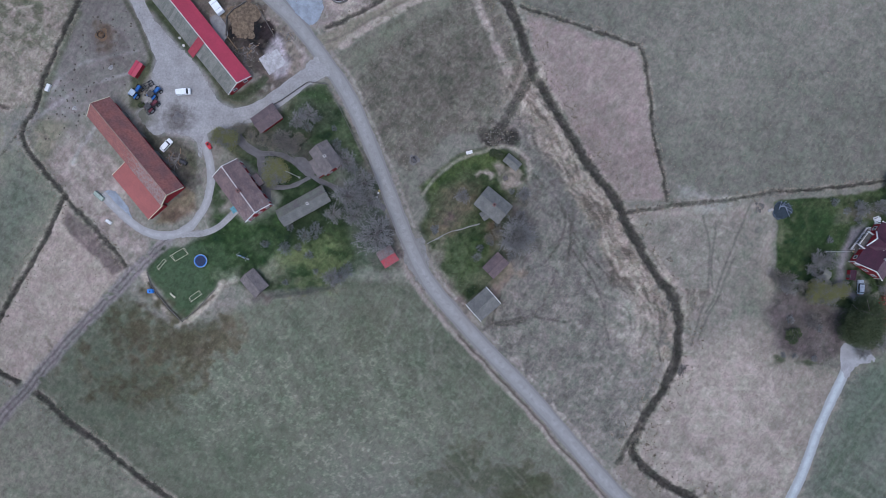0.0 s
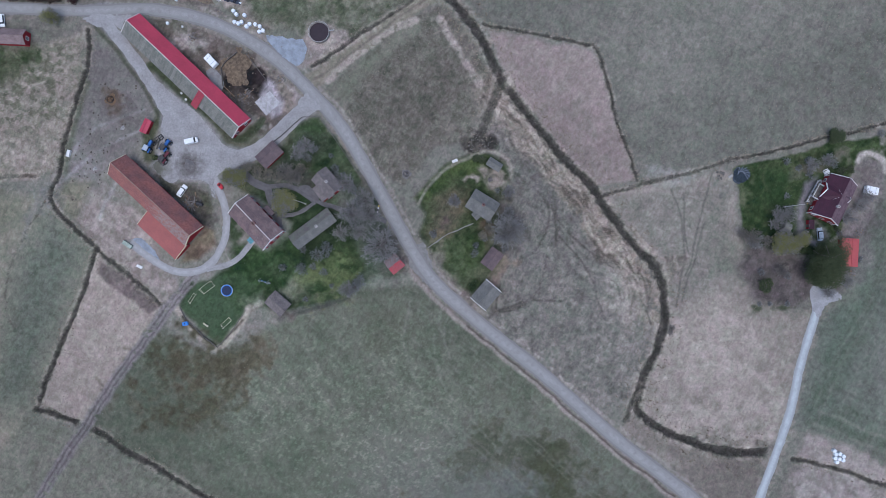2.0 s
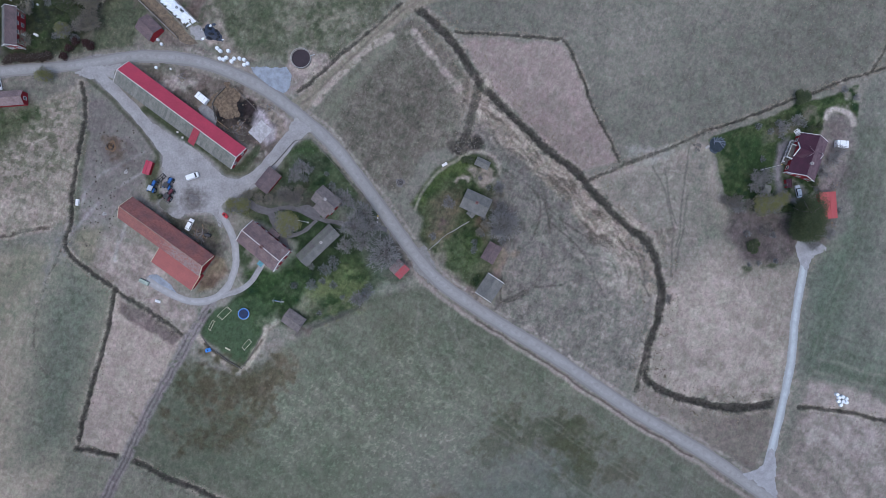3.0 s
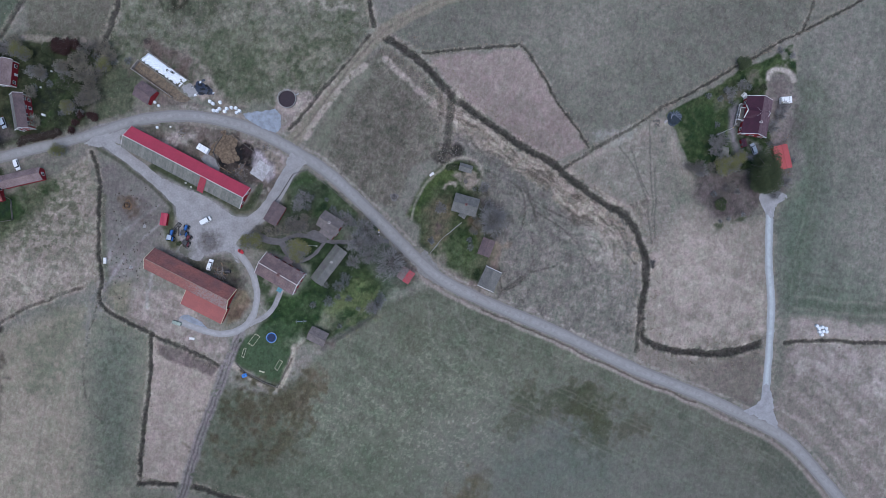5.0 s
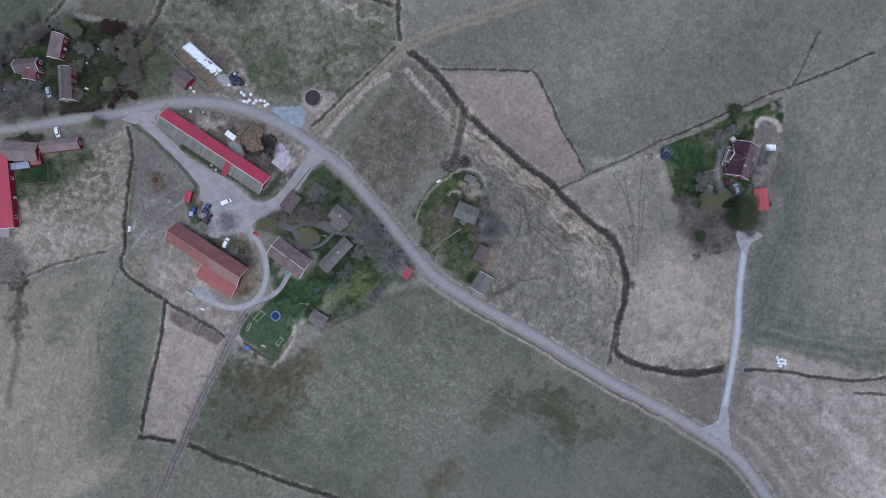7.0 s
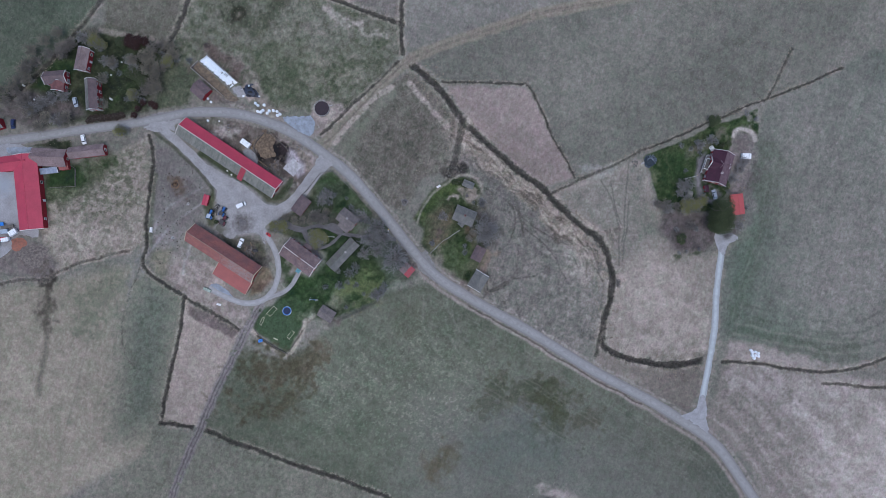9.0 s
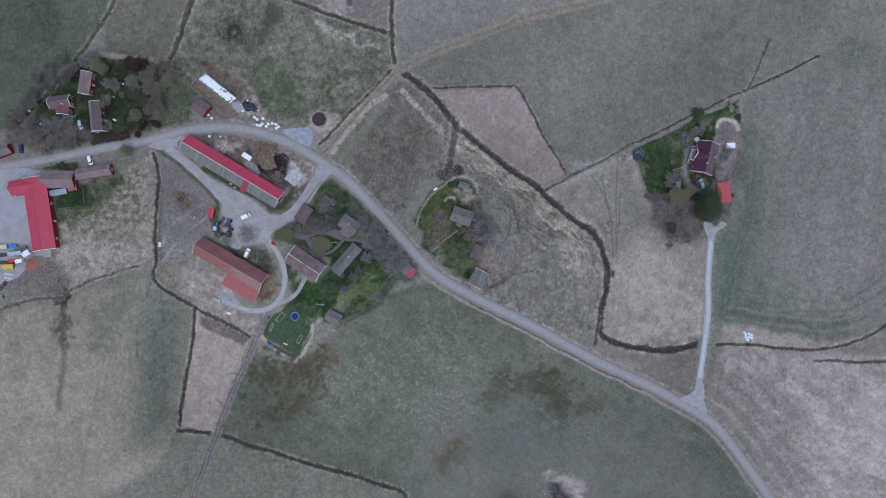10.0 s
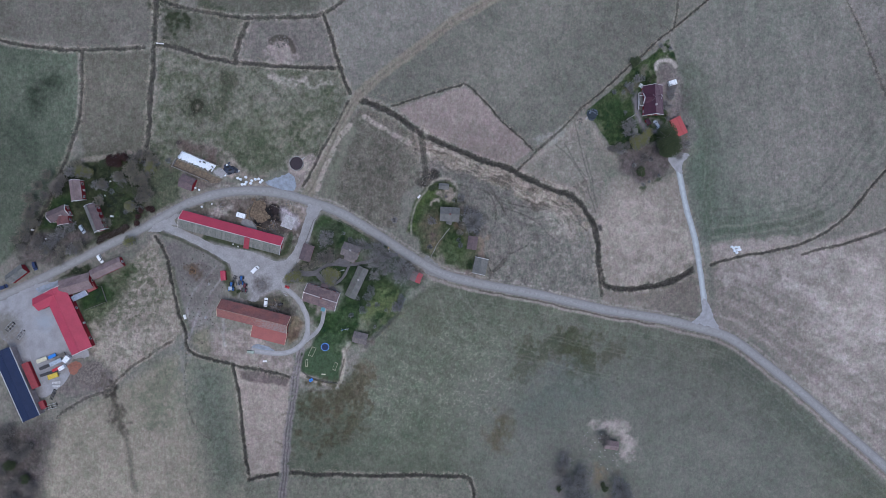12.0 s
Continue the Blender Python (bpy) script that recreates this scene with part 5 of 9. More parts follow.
stain_or_shade([(-77.3, -29.5), (-70.8, -24.6), (-80.7, -33.8), (-86.0, -38.0)], 6, (0.125, 0.104, 0.068), 0.6)
stain_or_shade([(-112.0, -38.0), (-102.0, -36.0), (-94.0, -40.0), (-86.0, -30.0), (-100.0, -22.0)], 12, (0.092, 0.082, 0.05), 0.8, rough=0.9)
strip([(-112.0, -42.5), (-100.9, -43.6), (-90.1, -42.0), (-79.4, -40.5), (-73.2, -40.8)], 0.3, (0.07, 0.062, 0.042), 0.4, 0.5, 0.38)
stain_or_shade([(23.8, -80.5), (24.8, -84.9), (20.0, -84.5), (19.5, -80.0)], 10, (0.06, 0.072, 0.036), 0.9, rough=0.45)
stain_or_shade([(24.0, -80.0), (14.0, -78.0), (30.0, -88.0), (8.0, -74.0)], 12, (0.085, 0.086, 0.05), 0.6, rough=1.2)
stain_or_shade([(11.4, -85.8), (7.8, -85.4)], 5, (0.08, 0.088, 0.058), 0.7)
stain_or_shade([(3.4, -69.7), (0.5, -73.4), (-3.0, -75.6)], 6, (0.085, 0.092, 0.058), 0.6, rough=0.6)
stain_or_shade([(37.3, -89.7), (43.1, -93.6), (32.9, -94.0)], 5, (0.1, 0.094, 0.066), 0.65)
stain_or_shade([(19.6, -73.0), (11.1, -69.3)], 5, (0.085, 0.092, 0.06), 0.5)
stain_or_shade([(-28.2, -90.9), (-32.7, -93.1), (-36.6, -96.4)], 8, (0.112, 0.098, 0.062), 0.75, rough=0.6)
stain_or_shade([(-25.1, -20.5), (-18.6, -28.5), (-30.0, -25.9)], 8, (0.1, 0.106, 0.07), 0.3, rough=0.5)
stain_or_shade([(10.7, -83.8), (3.0, -81.8)], 9, (0.175, 0.17, 0.15), 0.45)
stain_or_shade([(-26.1, -22.4), (-27.2, -28.8)], 8, (0.1, 0.106, 0.068), 0.3)
stain_or_shade([(85.9, -133.6), (91.6, -156.1), (100.0, -195.4), (107.8, -230.6)], 7, (0.095, 0.108, 0.085), 0.4)
stain_or_shade([(20.0, -103.5), (-8.8, -93.2), (6.5, -97.1)], 12, (0.105, 0.125, 0.1), 0.4)
stain_or_shade([(9.8, -118.6), (17.0, -122.7), (21.0, -129.7), (19.7, -137.2), (14.3, -140.5)], 5.0, (0.272, 0.232, 0.205), 0.85, rough=0.5)
# darkness beside the old hut: its shadow put into the ground colour
stain_or_shade([(10.4, -124.8), (8.3, -127.7)], 3.5, (0.085, 0.08, 0.07), 0.8)
stain_or_shade([(-2.5, -141.0), (-4.4, -142.1)], 5.5, (0.165, 0.135, 0.085), 0.8)
# this and the second patch below: tree shade put into the ground colour
stain_or_shade([(-13.4, -124.4), (-19.5, -132.8), (-14.1, -140.4)], 8, (0.12, 0.112, 0.105), 0.6)
stain_or_shade([(3.6, -126.1), (-0.8, -124.6)], 5.0, (0.16, 0.15, 0.125), 0.7)
stain_or_shade([(-16.0, -128.0), (-12.4, -138.0), (-22.3, -141.7)], 9, (0.155, 0.147, 0.132), 0.6)
stain_or_shade([(-2.2, -149.2), (-8.0, -159.6)], 6, (0.15, 0.14, 0.105), 0.7)
field([(-164.7, 95.1), (-149.0, 90.4), (-151.8, 79.9), (-168.0, 84.9)], (0.055, 0.09, 0.032), (0.03, 0.052, 0.02), "clump", 2, strength=1.0)
stain_or_shade([(-149.5, 83.0), (-143.0, 84.5), (-137.0, 87.5)], 5.0, (0.055, 0.085, 0.034), 0.7, rough=1.2)
stain_or_shade([(-168.5, 64.0), (-166.0, 72.0), (-163.0, 56.0), (-160.0, 66.0)], 7.0, (0.285, 0.248, 0.2), 0.75, rough=0.8)
field([(-168.0, 104.8), (-164.2, 106.7), (-151.2, 102.6), (-150.6, 98.6), (-155.8, 99.4), (-165.5, 103.8)], (0.085, 0.092, 0.052), (0.04, 0.048, 0.028), "rough", 0.8)
stain_or_shade([(-181.9, 44.1), (-178.4, 44.9)], 4.2, (0.055, 0.048, 0.038), 0.95)
stain_or_shade([(-182.7, 40.8), (-185.5, 32.7), (-189.2, 23.6)], 4.0, (0.095, 0.083, 0.062), 0.75)
strip([(-182.6, 35.8), (-186.2, 27.7), (-190.2, 15.1), (-197.1, 2.2), (-200.5, -6.0)], 1.2, (0.115, 0.103, 0.078), 0.6, 1.8, 0.1)
stain_or_shade([(-188.2, 59.3), (-183.9, 52.4), (-177.0, 53.6)], 5, (0.15, 0.122, 0.104), 0.7)
stain_or_shade([(-222.2, 71.1), (-219.8, 40.6)], 6, (0.1, 0.09, 0.08), 0.5)
stain_or_shade([(127.6, 64.4), (113.1, 56.9), (99.7, 48.6)], 1.4, (0.12, 0.117, 0.096), 0.35)
for rut in ([(142.7, -131.3), (138.5, -157.5), (136.7, -185.6)], [(123.5, -117.3), (131.0, -137.4), (136.4, -170.7)], [(143.0, -146.2), (159.7, -173.1)], [(166.8, -149.0), (152.8, -182.7)]):
    stain_or_shade(rut, 4.0, (0.28, 0.243, 0.222), 0.2)
# mowing lines of the south-eastern field
w, d = distance([(107.5, -88.0), (99.1, -111.1), (111.3, -140.5), (117.0, -175.0), (128.0, -215.0), (190.0, -215.0), (215.0, -140.0), (196.0, -130.0), (156.8, -110.9), (139.7, -102.8)], 8, True, 0.5)
wx, wy = to_world(GX[w], GY[w])
run, across = wx * 0.58 - wy * 0.81 + WARP_X[w] * 2.0, wx * 0.81 + wy * 0.58 + WARP_Y[w] * 2.0
lines = value_noise(across * 0.75, run * 0.05 + 20) * 0.4 + value_noise(across * 0.3 + 70, run * 0.03) * 0.6
COLOUR[w] *= (1 + np.clip(0.5 - d / 5, 0, 1) * 0.3 * (lines - 0.5))[..., None]
stain_or_shade([(122.5, -105.7), (112.6, -99.8), (137.9, -122.3), (150.0, -118.0)], 14, (0.3, 0.262, 0.235), 0.5, rough=0.6)
# mowing lines of the eastern field, greener along its western side
w, d = distance([(160.7, 14.1), (198.5, 22.1), (242.6, 10.0), (244.1, -36.3), (220.0, -88.0), (202.6, -100.4), (164.2, -97.7), (112.9, -76.4), (124.2, -46.1)], 8, True, 0.5)
wx, wy = to_world(GX[w], GY[w])
run, across = wx * 0.55 + wy * 0.83 + WARP_X[w] * 1.5, wx * 0.83 - wy * 0.55 + WARP_Y[w] * 1.5
lines = value_noise(across * 0.6, run * 0.035 + 50) * 0.5 + value_noise(across * 0.17 + 30, run * 0.025) * 0.5
inner = np.clip(0.5 - d / 6, 0, 1)
COLOUR[w] *= (1 + inner * (0.22 * (lines - 0.5) + 0.07 * np.clip((-d - 12) / 20, 0, 1)))[..., None]
COLOUR[w] *= 1 - (inner * np.clip((26 + d) / 22, 0, 1) * np.clip((160 - wx) / 20, 0, 1))[..., None] * np.array((0.14, 0.03, 0.1))
# sand round the slurry tank and the silage tarpaulin
stain_or_shade([(-61.0, 102.5), (-59.5, 98.5), (-57.5, 94.5)], 2.6, (0.29, 0.245, 0.205), 0.8, rough=0.6)
stain_or_shade([(-34.6, 79.0), (-34.0, 78.0)], 8.2, (0.285, 0.24, 0.208), 0.8, rough=0.4)
stain_or_shade([(-26.0, 92.0), (-33.0, 95.0), (-18.0, 92.0)], 8, (0.205, 0.185, 0.14), 0.6)
# grass between the gravel loop and the farmhouse
stain_or_shade([(-74.9, 18.6), (-74.4, 12.0), (-74.4, 8.0)], 2.6, (0.055, 0.078, 0.036), 0.8, rough=0.6)
# thin, greyer turf on the cottage's lawn
stain_or_shade([(3.0, -3.0), (8.0, -6.0), (0.5, 0.5), (4.0, -11.0)], 7.0, (0.118, 0.128, 0.078), 0.4)
# the villa's garden: deep green, withered beds and trodden soil
stain_or_shade([(114.5, 6.5), (116.0, 1.0), (112.5, 10.5)], 4.5, (0.04, 0.07, 0.026), 0.7)
stain_or_shade([(127.0, 11.5), (133.0, 13.0), (138.0, 14.0)], 2.6, (0.15, 0.135, 0.105), 0.65)
stain_or_shade([(147.1, -11.2), (150.0, -8.2), (145.0, -14.5)], 4.0, (0.125, 0.11, 0.098), 0.7)
# wet ring of an old feeding place in the northern pasture
strip([(-58.4 + 2.7 * math.cos(a * 0.7), 135.1 + 2.4 * math.sin(a * 0.7)) for a in range(10)], 0.9, (0.05, 0.05, 0.032), 0.85, 1.0)
# the ley lies smoother towards the south
w, d = distance([(-90.0, -60.0), (-55.0, -104.0), (-125.0, -198.0), (38.0, -340.0), (120.0, -280.0), (100.0, -176.0), (88.0, -127.0), (45.0, -76.0), (-20.0, -60.0)], 24, True, 0.5)
TUSSOCK[w] *= 1 - 0.3 * np.clip(0.5 - d / 40, 0, 1)
# pale flecks strewn over the middle of the ley
w, d = distance([(-78.0, -30.0), (-96.0, -58.0), (-50.0, -88.0), (-10.0, -82.0), (8.0, -55.0), (-20.0, -22.0)], 20, True, 1.0)
COLOUR[w] *= 1 + (np.clip(0.5 - d / 24, 0, 1) * np.clip((fbm(0.9, 2, 47)[w] - 0.76) / 0.08, 0, 1) * 0.28)[..., None]
# faint tractor lines
for off, pale in ((-9, 1), (-12, 0), (-16, 1), (-21, 0), (-27, 1), (-34, 0), (-42, 1)):
    strip(beside(MAIN_ROAD[21:28], off), 0.8, (0.31, 0.268, 0.242) if pale else (0.17, 0.147, 0.128), 0.35, 1.4, 0.3)
EAST_RIM = [(115.9, -78.2), (133.6, -88.2), (163.5, -102.7), (184.9, -103.6), (206.1, -97.2), (223.2, -91.4)]
for off, pale in ((-2, 1), (-4.5, 0), (-7, 1), (-11, 0), (-16, 0)):
    strip(beside(EAST_RIM, off), 0.6, (0.23, 0.205, 0.17) if pale else (0.1, 0.11, 0.082), 0.4, 1.2, 0.25)
EAST_SIDE = [(157.2, 7.1), (149.8, -12.8), (139.6, -34.4), (126.5, -50.3), (112.9, -73.1)]
for off in (3, 6, 12, 14, 24, 26, 38, 40, 54, 56):
    strip(beside(EAST_SIDE, -off), 0.35, (0.205, 0.19, 0.155), 0.3, 0.8, 0.3)
NORTH_SIDE = [(66.5, 17.8), (101.6, 16.2), (136.0, 21.0), (166.0, 24.6)]
for off in (8, 10, 22, 24, 36, 38, 52, 54):
    strip(beside(NORTH_SIDE, -off), 0.35, (0.13, 0.128, 0.1), 0.3, 0.8, 0.3)
# verges: pale dry edges, tyre-dark shoulders
strip(MAIN_ROAD, 3.6, (0.2, 0.178, 0.15), 0.7, 1.4, 0.2)
strip(EAST_DRIVE, 3.0, (0.22, 0.195, 0.16), 0.6, 1.0, 0.3)
SOUTH = MAIN_ROAD[15:]
for off in (9.0, 10.9, 19.5, 21.4, 33.0, 34.9):
    strip(beside(SOUTH[1:], off), 0.3, (0.19, 0.186, 0.145), 0.35, 0.5, 0.32)
for worn in ([(-2.0, -20.0), (-6.0, -28.0), (-4.0, -40.0), (4.0, -52.0), (14.0, -64.0)], [(-5.0, -19.0), (-10.0, -30.0), (-9.0, -44.0), (-1.0, -58.0), (8.0, -72.0)], [(-16.0, -16.0), (-20.0, -30.0), (-16.0, -48.0), (-6.0, -66.0)]):
    strip(worn, 0.4, (0.2, 0.192, 0.152), 0.45, 0.6, 0.3)
strip(beside(SOUTH, 4.1), 0.85, (0.25, 0.212, 0.183), 0.85, 0.9)
strip(beside(SOUTH, 3.2), 0.3, (0.16, 0.13, 0.11), 0.6, 0.5)
strip(beside(MAIN_ROAD[17:21], 3.4), 0.3, (0.09, 0.072, 0.058), 0.8, 0.5)
strip(beside(MAIN_ROAD[8:], -3.5), 0.55, (0.26, 0.23, 0.198), 0.7, 0.7, 0.3)
strip(beside(MAIN_ROAD[:16], 3.3), 0.5, (0.2, 0.175, 0.145), 0.6, 0.7, 0.3)
strip(beside(YARD_WEST, 3.1), 0.7, (0.085, 0.09, 0.058), 0.75, 0.8)
strip([(-95.0, 78.4), (-90.2, 72.7), (-84.8, 65.8), (-79.5, 60.1), (-73.2, 52.9), (-69.6, 49.4), (-65.9, 48.6), (-62.6, 50.6), (-59.0, 54.0)], 1.3, (0.062, 0.078, 0.04), 0.85, 0.9, 0.15)
# two patches of shade under garden trees, put into the ground colour
stain_or_shade([(-23.4, 6.0), (-21.8, 3.4)], 6.5, (0.085, 0.078, 0.068), 0.8)
stain_or_shade([(-30.2, 16.5), (-26.0, 19.5)], 4.5, (0.115, 0.105, 0.09), 0.6)
# unpaved tracks
strip(FIELD_TRACK, 2.6, (0.205, 0.18, 0.135), 0.85, 1.2)
for off in (-0.9, 0.9):
    strip([(x + off * 0.9, y + off * 0.45) for x, y in FIELD_TRACK], 0.35, (0.17, 0.145, 0.115), 0.7, 0.4)
strip([(-34.0, 64.7), (-27.7, 69.4), (-18.2, 74.8), (-8.7, 79.2), (-0.7, 81.2)], 1.2, (0.28, 0.24, 0.2), 0.85, 0.9, 0.15)
strip([(-34.5, 72.1), (-26.4, 75.8), (-16.0, 80.2)], 1.0, (0.28, 0.24, 0.2), 0.6, 0.8, 0.2)
strip(FARM_TRACK, 1.9, (0.195, 0.172, 0.165), 0.85, 0.9, 0.1)
for off in (-0.75, 0.75):
    strip([(x + off * 0.55, y - off * 0.85) for x, y in FARM_TRACK], 0.3, (0.115, 0.097, 0.09), 0.75, 0.4, 0.2)
strip([(-136.9, 30.0), (-159.9, 25.3), (-192.0, -23.3)], 0.4, (0.15, 0.145, 0.115), 0.3, 0.5)
for bed, half in ((MAIN_ROAD, 2.1), (EAST_DRIVE, 1.2), (YARD_LINK, 2.3), (YARD_WEST, 1.8), (YARD_LOOP, 1.0), (HOUSE_SPUR, 0.7)):
    strip(bed, half, (0.215, 0.206, 0.2), 0.95, 0.8)
field([(-95.0, 68.5), (-93.3, 60.6), (-95.7, 50.6), (-98.5, 43.5), (-93.3, 36.5), (-84.9, 36.5), (-80.0, 34.1), (-78.5, 30.0), (-76.0, 38.0), (-63.7, 41.0), (-47.0, 52.0), (-39.0, 55.0), (-42.0, 60.5), (-58.0, 46.5), (-67.3, 44.8), (-72.0, 46.5), (-80.6, 59.6), (-94.6, 74.5)], (0.24, 0.228, 0.222), (0.2, 0.19, 0.184), "patch", 1.5)
# muddy gate where the west ditch meets the hedge, and rush lines
stain_or_shade([(-134.3, 43.3), (-138.3, 40.1), (-136.3, 35.5)], 5.0, (0.165, 0.158, 0.145), 0.8, rough=0.6)
stain_or_shade([(-137.5, 41.3), (-143.9, 31.5), (-148.9, 20.8)], 1.5, (0.18, 0.172, 0.155), 0.5)

stain_or_shade([(-86.8, 30.6), (-84.8, 27.4), (-82.8, 24.2)], 3.2, (0.085, 0.072, 0.062), 0.75)
stain_or_shade([(-96.4, 34.5), (-95.6, 32.4), (-91.5, 27.3), (-87.0, 22.3)], 1.8, (0.075, 0.072, 0.052), 0.7)
strip([(-140.4, 45.5), (-158.5, 46.6), (-175.1, 45.8)], 1.7, (0.255, 0.215, 0.172), 0.7, 1.0, 0.25)
strip([(-140.4, 45.5), (-158.5, 46.6), (-175.1, 45.8)], 0.7, (0.125, 0.1, 0.078), 0.8, 0.6, 0.35)
strip([(-118.6, 74.8), (-125.0, 60.8), (-130.6, 45.9)], 1.8, (0.1, 0.115, 0.065), 0.6, 1.5)
# ditches last: sunken, dark, with pale dry banks
ROAD_FREE = np.ones(SHAPE)
FRAY = fbm(1.05, 2, 15)
for road, half in ((MAIN_ROAD, 3.6), (EAST_DRIVE, 2.8), (FARM_TRACK, 2.2), (YARD_WEST, 3.0), (FIELD_TRACK, 1.5)):
    w, d = distance(smooth_line(road, 4), 8, False, 0.0)
    ROAD_FREE[w] = np.minimum(ROAD_FREE[w], np.clip((d - half) / 1.0, 0, 1))
for line, half, depth, dark in DITCHES:
    half *= 0.92
    w, d = distance(smooth_line(line, 3), half * 4 + 3, False, 0.3)
    d = d + (SPOT[w] - 0.5) * half * 0.35 + (FRAY[w] - 0.5) * 0.55
    free = ROAD_FREE[w]
    bank = np.clip((half * 2.3 - d) / half, 0, 1) * np.clip((FRAY[w] * 0.5 + CLUMP[w] * 0.5 - 0.32) / 0.22, 0, 1) * 0.62 * dark * free
    blend(w, bank, (0.28, 0.24, 0.192))
    fringe = np.clip((half * 1.12 - d) / (half * 0.3) + 0.3, 0, 1) * np.clip((FRAY[w] - 0.32) * 4, 0.1, 1) * dark * free
    blend(w, fringe * 0.7, (0.125, 0.115, 0.085))
    core = np.clip((max(half * 0.85, 0.5) - d) / 0.45 + 0.4, 0, 1) * dark * free
    blend(w, core * (0.8 + 0.2 * np.clip((SPOT[w] - 0.3) * 4, 0, 1)), (0.069, 0.063, 0.053))
    blend(w, np.clip((half * 0.35 - d) / 0.5, 0, 1) * dark * free * 0.5, (0.048, 0.046, 0.04))
    TUSSOCK[w] = np.maximum(TUSSOCK[w], np.clip((half * 2.2 - d) / half, 0, 1) * 1.2)
    HEIGHT[w] = np.minimum(HEIGHT[w], -depth * np.clip(1.15 - d / half, 0, 1) * free)

# lone darker tussocks and small pale bare spots of the meadows, greener tufts and old tracks in the ley
LONE, BARE = fbm(1.8, 2, 33), fbm(1.5, 2, 34)
rough_growth = np.clip((TUSSOCK - 0.68) / 0.2, 0, 1) * ROAD_FREE
COLOUR *= 1 - (rough_growth * np.clip((LONE - 0.66) / 0.12, 0, 1))[..., None] * np.array((0.13, 0.09, 0.12))
COLOUR *= 1 + (rough_growth * np.clip((BARE - 0.68) / 0.12, 0, 1))[..., None] * np.array((0.07, 0.06, 0.06))
# overall fine variation of the sward
COLOUR *= (1 + TUSSOCK * 0.2 * (fbm(1.5, 2, 30) - 0.5))[..., None]
COLOUR *= (0.9 + 0.2 * fbm(80, 3, 31))[..., None]
COLOUR[..., 0] *= 0.988
LIGHTNESS = COLOUR @ np.array((0.3, 0.55, 0.15))
COLOUR *= ((LIGHTNESS / 0.17) ** np.where(LIGHTNESS > 0.17, 0.55, 0.36))[..., None]

rows_n, cols_n = SHAPE
ground_mesh = bpy.data.meshes.new("ground")
idx = np.arange(rows_n * cols_n).reshape(SHAPE)
quads = np.stack([idx[:-1, :-1], idx[:-1, 1:], idx[1:, 1:], idx[1:, :-1]], -1).reshape(-1, 4)
ground_mesh.vertices.add(idx.size)
ground_mesh.vertices.foreach_set("co", np.stack([GX, GY, HEIGHT], -1).astype(np.float32).ravel())
ground_mesh.loops.add(quads.size)
ground_mesh.loops.foreach_set("vertex_index", quads.astype(np.int32).ravel())
ground_mesh.polygons.add(len(quads))
ground_mesh.polygons.foreach_set("loop_start", np.arange(0, quads.size, 4, dtype=np.int32))
ground_mesh.update(calc_edges=True)
tint = ground_mesh.color_attributes.new("sward", "FLOAT_COLOR", "POINT")
tint.data.foreach_set("color", np.concatenate([np.clip(COLOUR, 0.015, 0.9), TUSSOCK[..., None]], -1).astype(np.float32).ravel())


def sward_material():
    """Grass and soil: the painted cover, broken up at four scales; the layer's alpha says how tussocky the growth is."""
    m = bpy.data.materials.new("grass_and_soil")
    m.use_nodes = True
    n, l = m.node_tree.nodes, m.node_tree.links
    b = n["Principled BSDF"]
    b.inputs["Roughness"].default_value, b.inputs["Specular IOR Level"].default_value = 0.95, 0.1
    at = n.new("ShaderNodeVertexColor")
    at.layer_name = "sward"
    co = n.new("ShaderNodeTexCoord")
    out = at.outputs["Color"]
    heights = []

    def noise_at(scale, detail, rough, low, high, twist=0.0, squash=1.0, turn=0.0):
        t = n.new("ShaderNodeTexNoise")
        t.inputs["Scale"].default_value, t.inputs["Detail"].default_value, t.inputs["Roughness"].default_value = scale, detail, rough
        t.inputs["Distortion"].default_value = twist
        source = co.outputs["Object"]
        if squash != 1.0:
            mp = n.new("ShaderNodeMapping")
            mp.inputs["Rotation"].default_value = (0, 0, radians(turn))
            mp.inputs["Scale"].default_value = (1.0, squash, 1.0)
            l.new(source, mp.inputs["Vector"])
            source = mp.outputs["Vector"]
        l.new(source, t.inputs["Vector"])
        r = n.new("ShaderNodeMapRange")
        r.inputs["From Min"].default_value, r.inputs["From Max"].default_value = low, high
        l.new(t.outputs["Fac"], r.inputs["Value"])
        heights.append(t.outputs["Fac"])
        return r

    def times(a, b_):
        k = n.new("ShaderNodeMath")
        k.operation = "MULTIPLY"
        for slot, v in ((0, a), (1, b_)):
            if isinstance(v, float):
                k.inputs[slot].default_value = v
            else:
                l.new(v, k.inputs[slot])
        return k.outputs[0]

    def mixed(factor, colour, under):
        mix = n.new("ShaderNodeMix")
        mix.data_type = "RGBA"
        mix.inputs["B"].default_value = (*colour, 1)
        l.new(factor, mix.inputs["Factor"])
        l.new(under, mix.inputs["A"])
        return mix.outputs["Result"]

    # warmer and greener growth by turns
    hue = noise_at(0.22, 5, 0.7, 0.34, 0.66, 0.6)
    tint_ = n.new("ShaderNodeMix")
    tint_.data_type, tint_.blend_type = "RGBA", "MIX"
    tint_.inputs["A"].default_value, tint_.inputs["B"].default_value = (0.955, 1.005, 0.965, 1), (1.065, 0.98, 1.045, 1)
    l.new(hue.outputs[0], tint_.inputs["Factor"])
    tinted = n.new("ShaderNodeVectorMath")
    tinted.operation = "MULTIPLY"
    l.new(out, tinted.inputs[0])
    l.new(tint_.outputs["Result"], tinted.inputs[1])
    out = tinted.outputs[0]
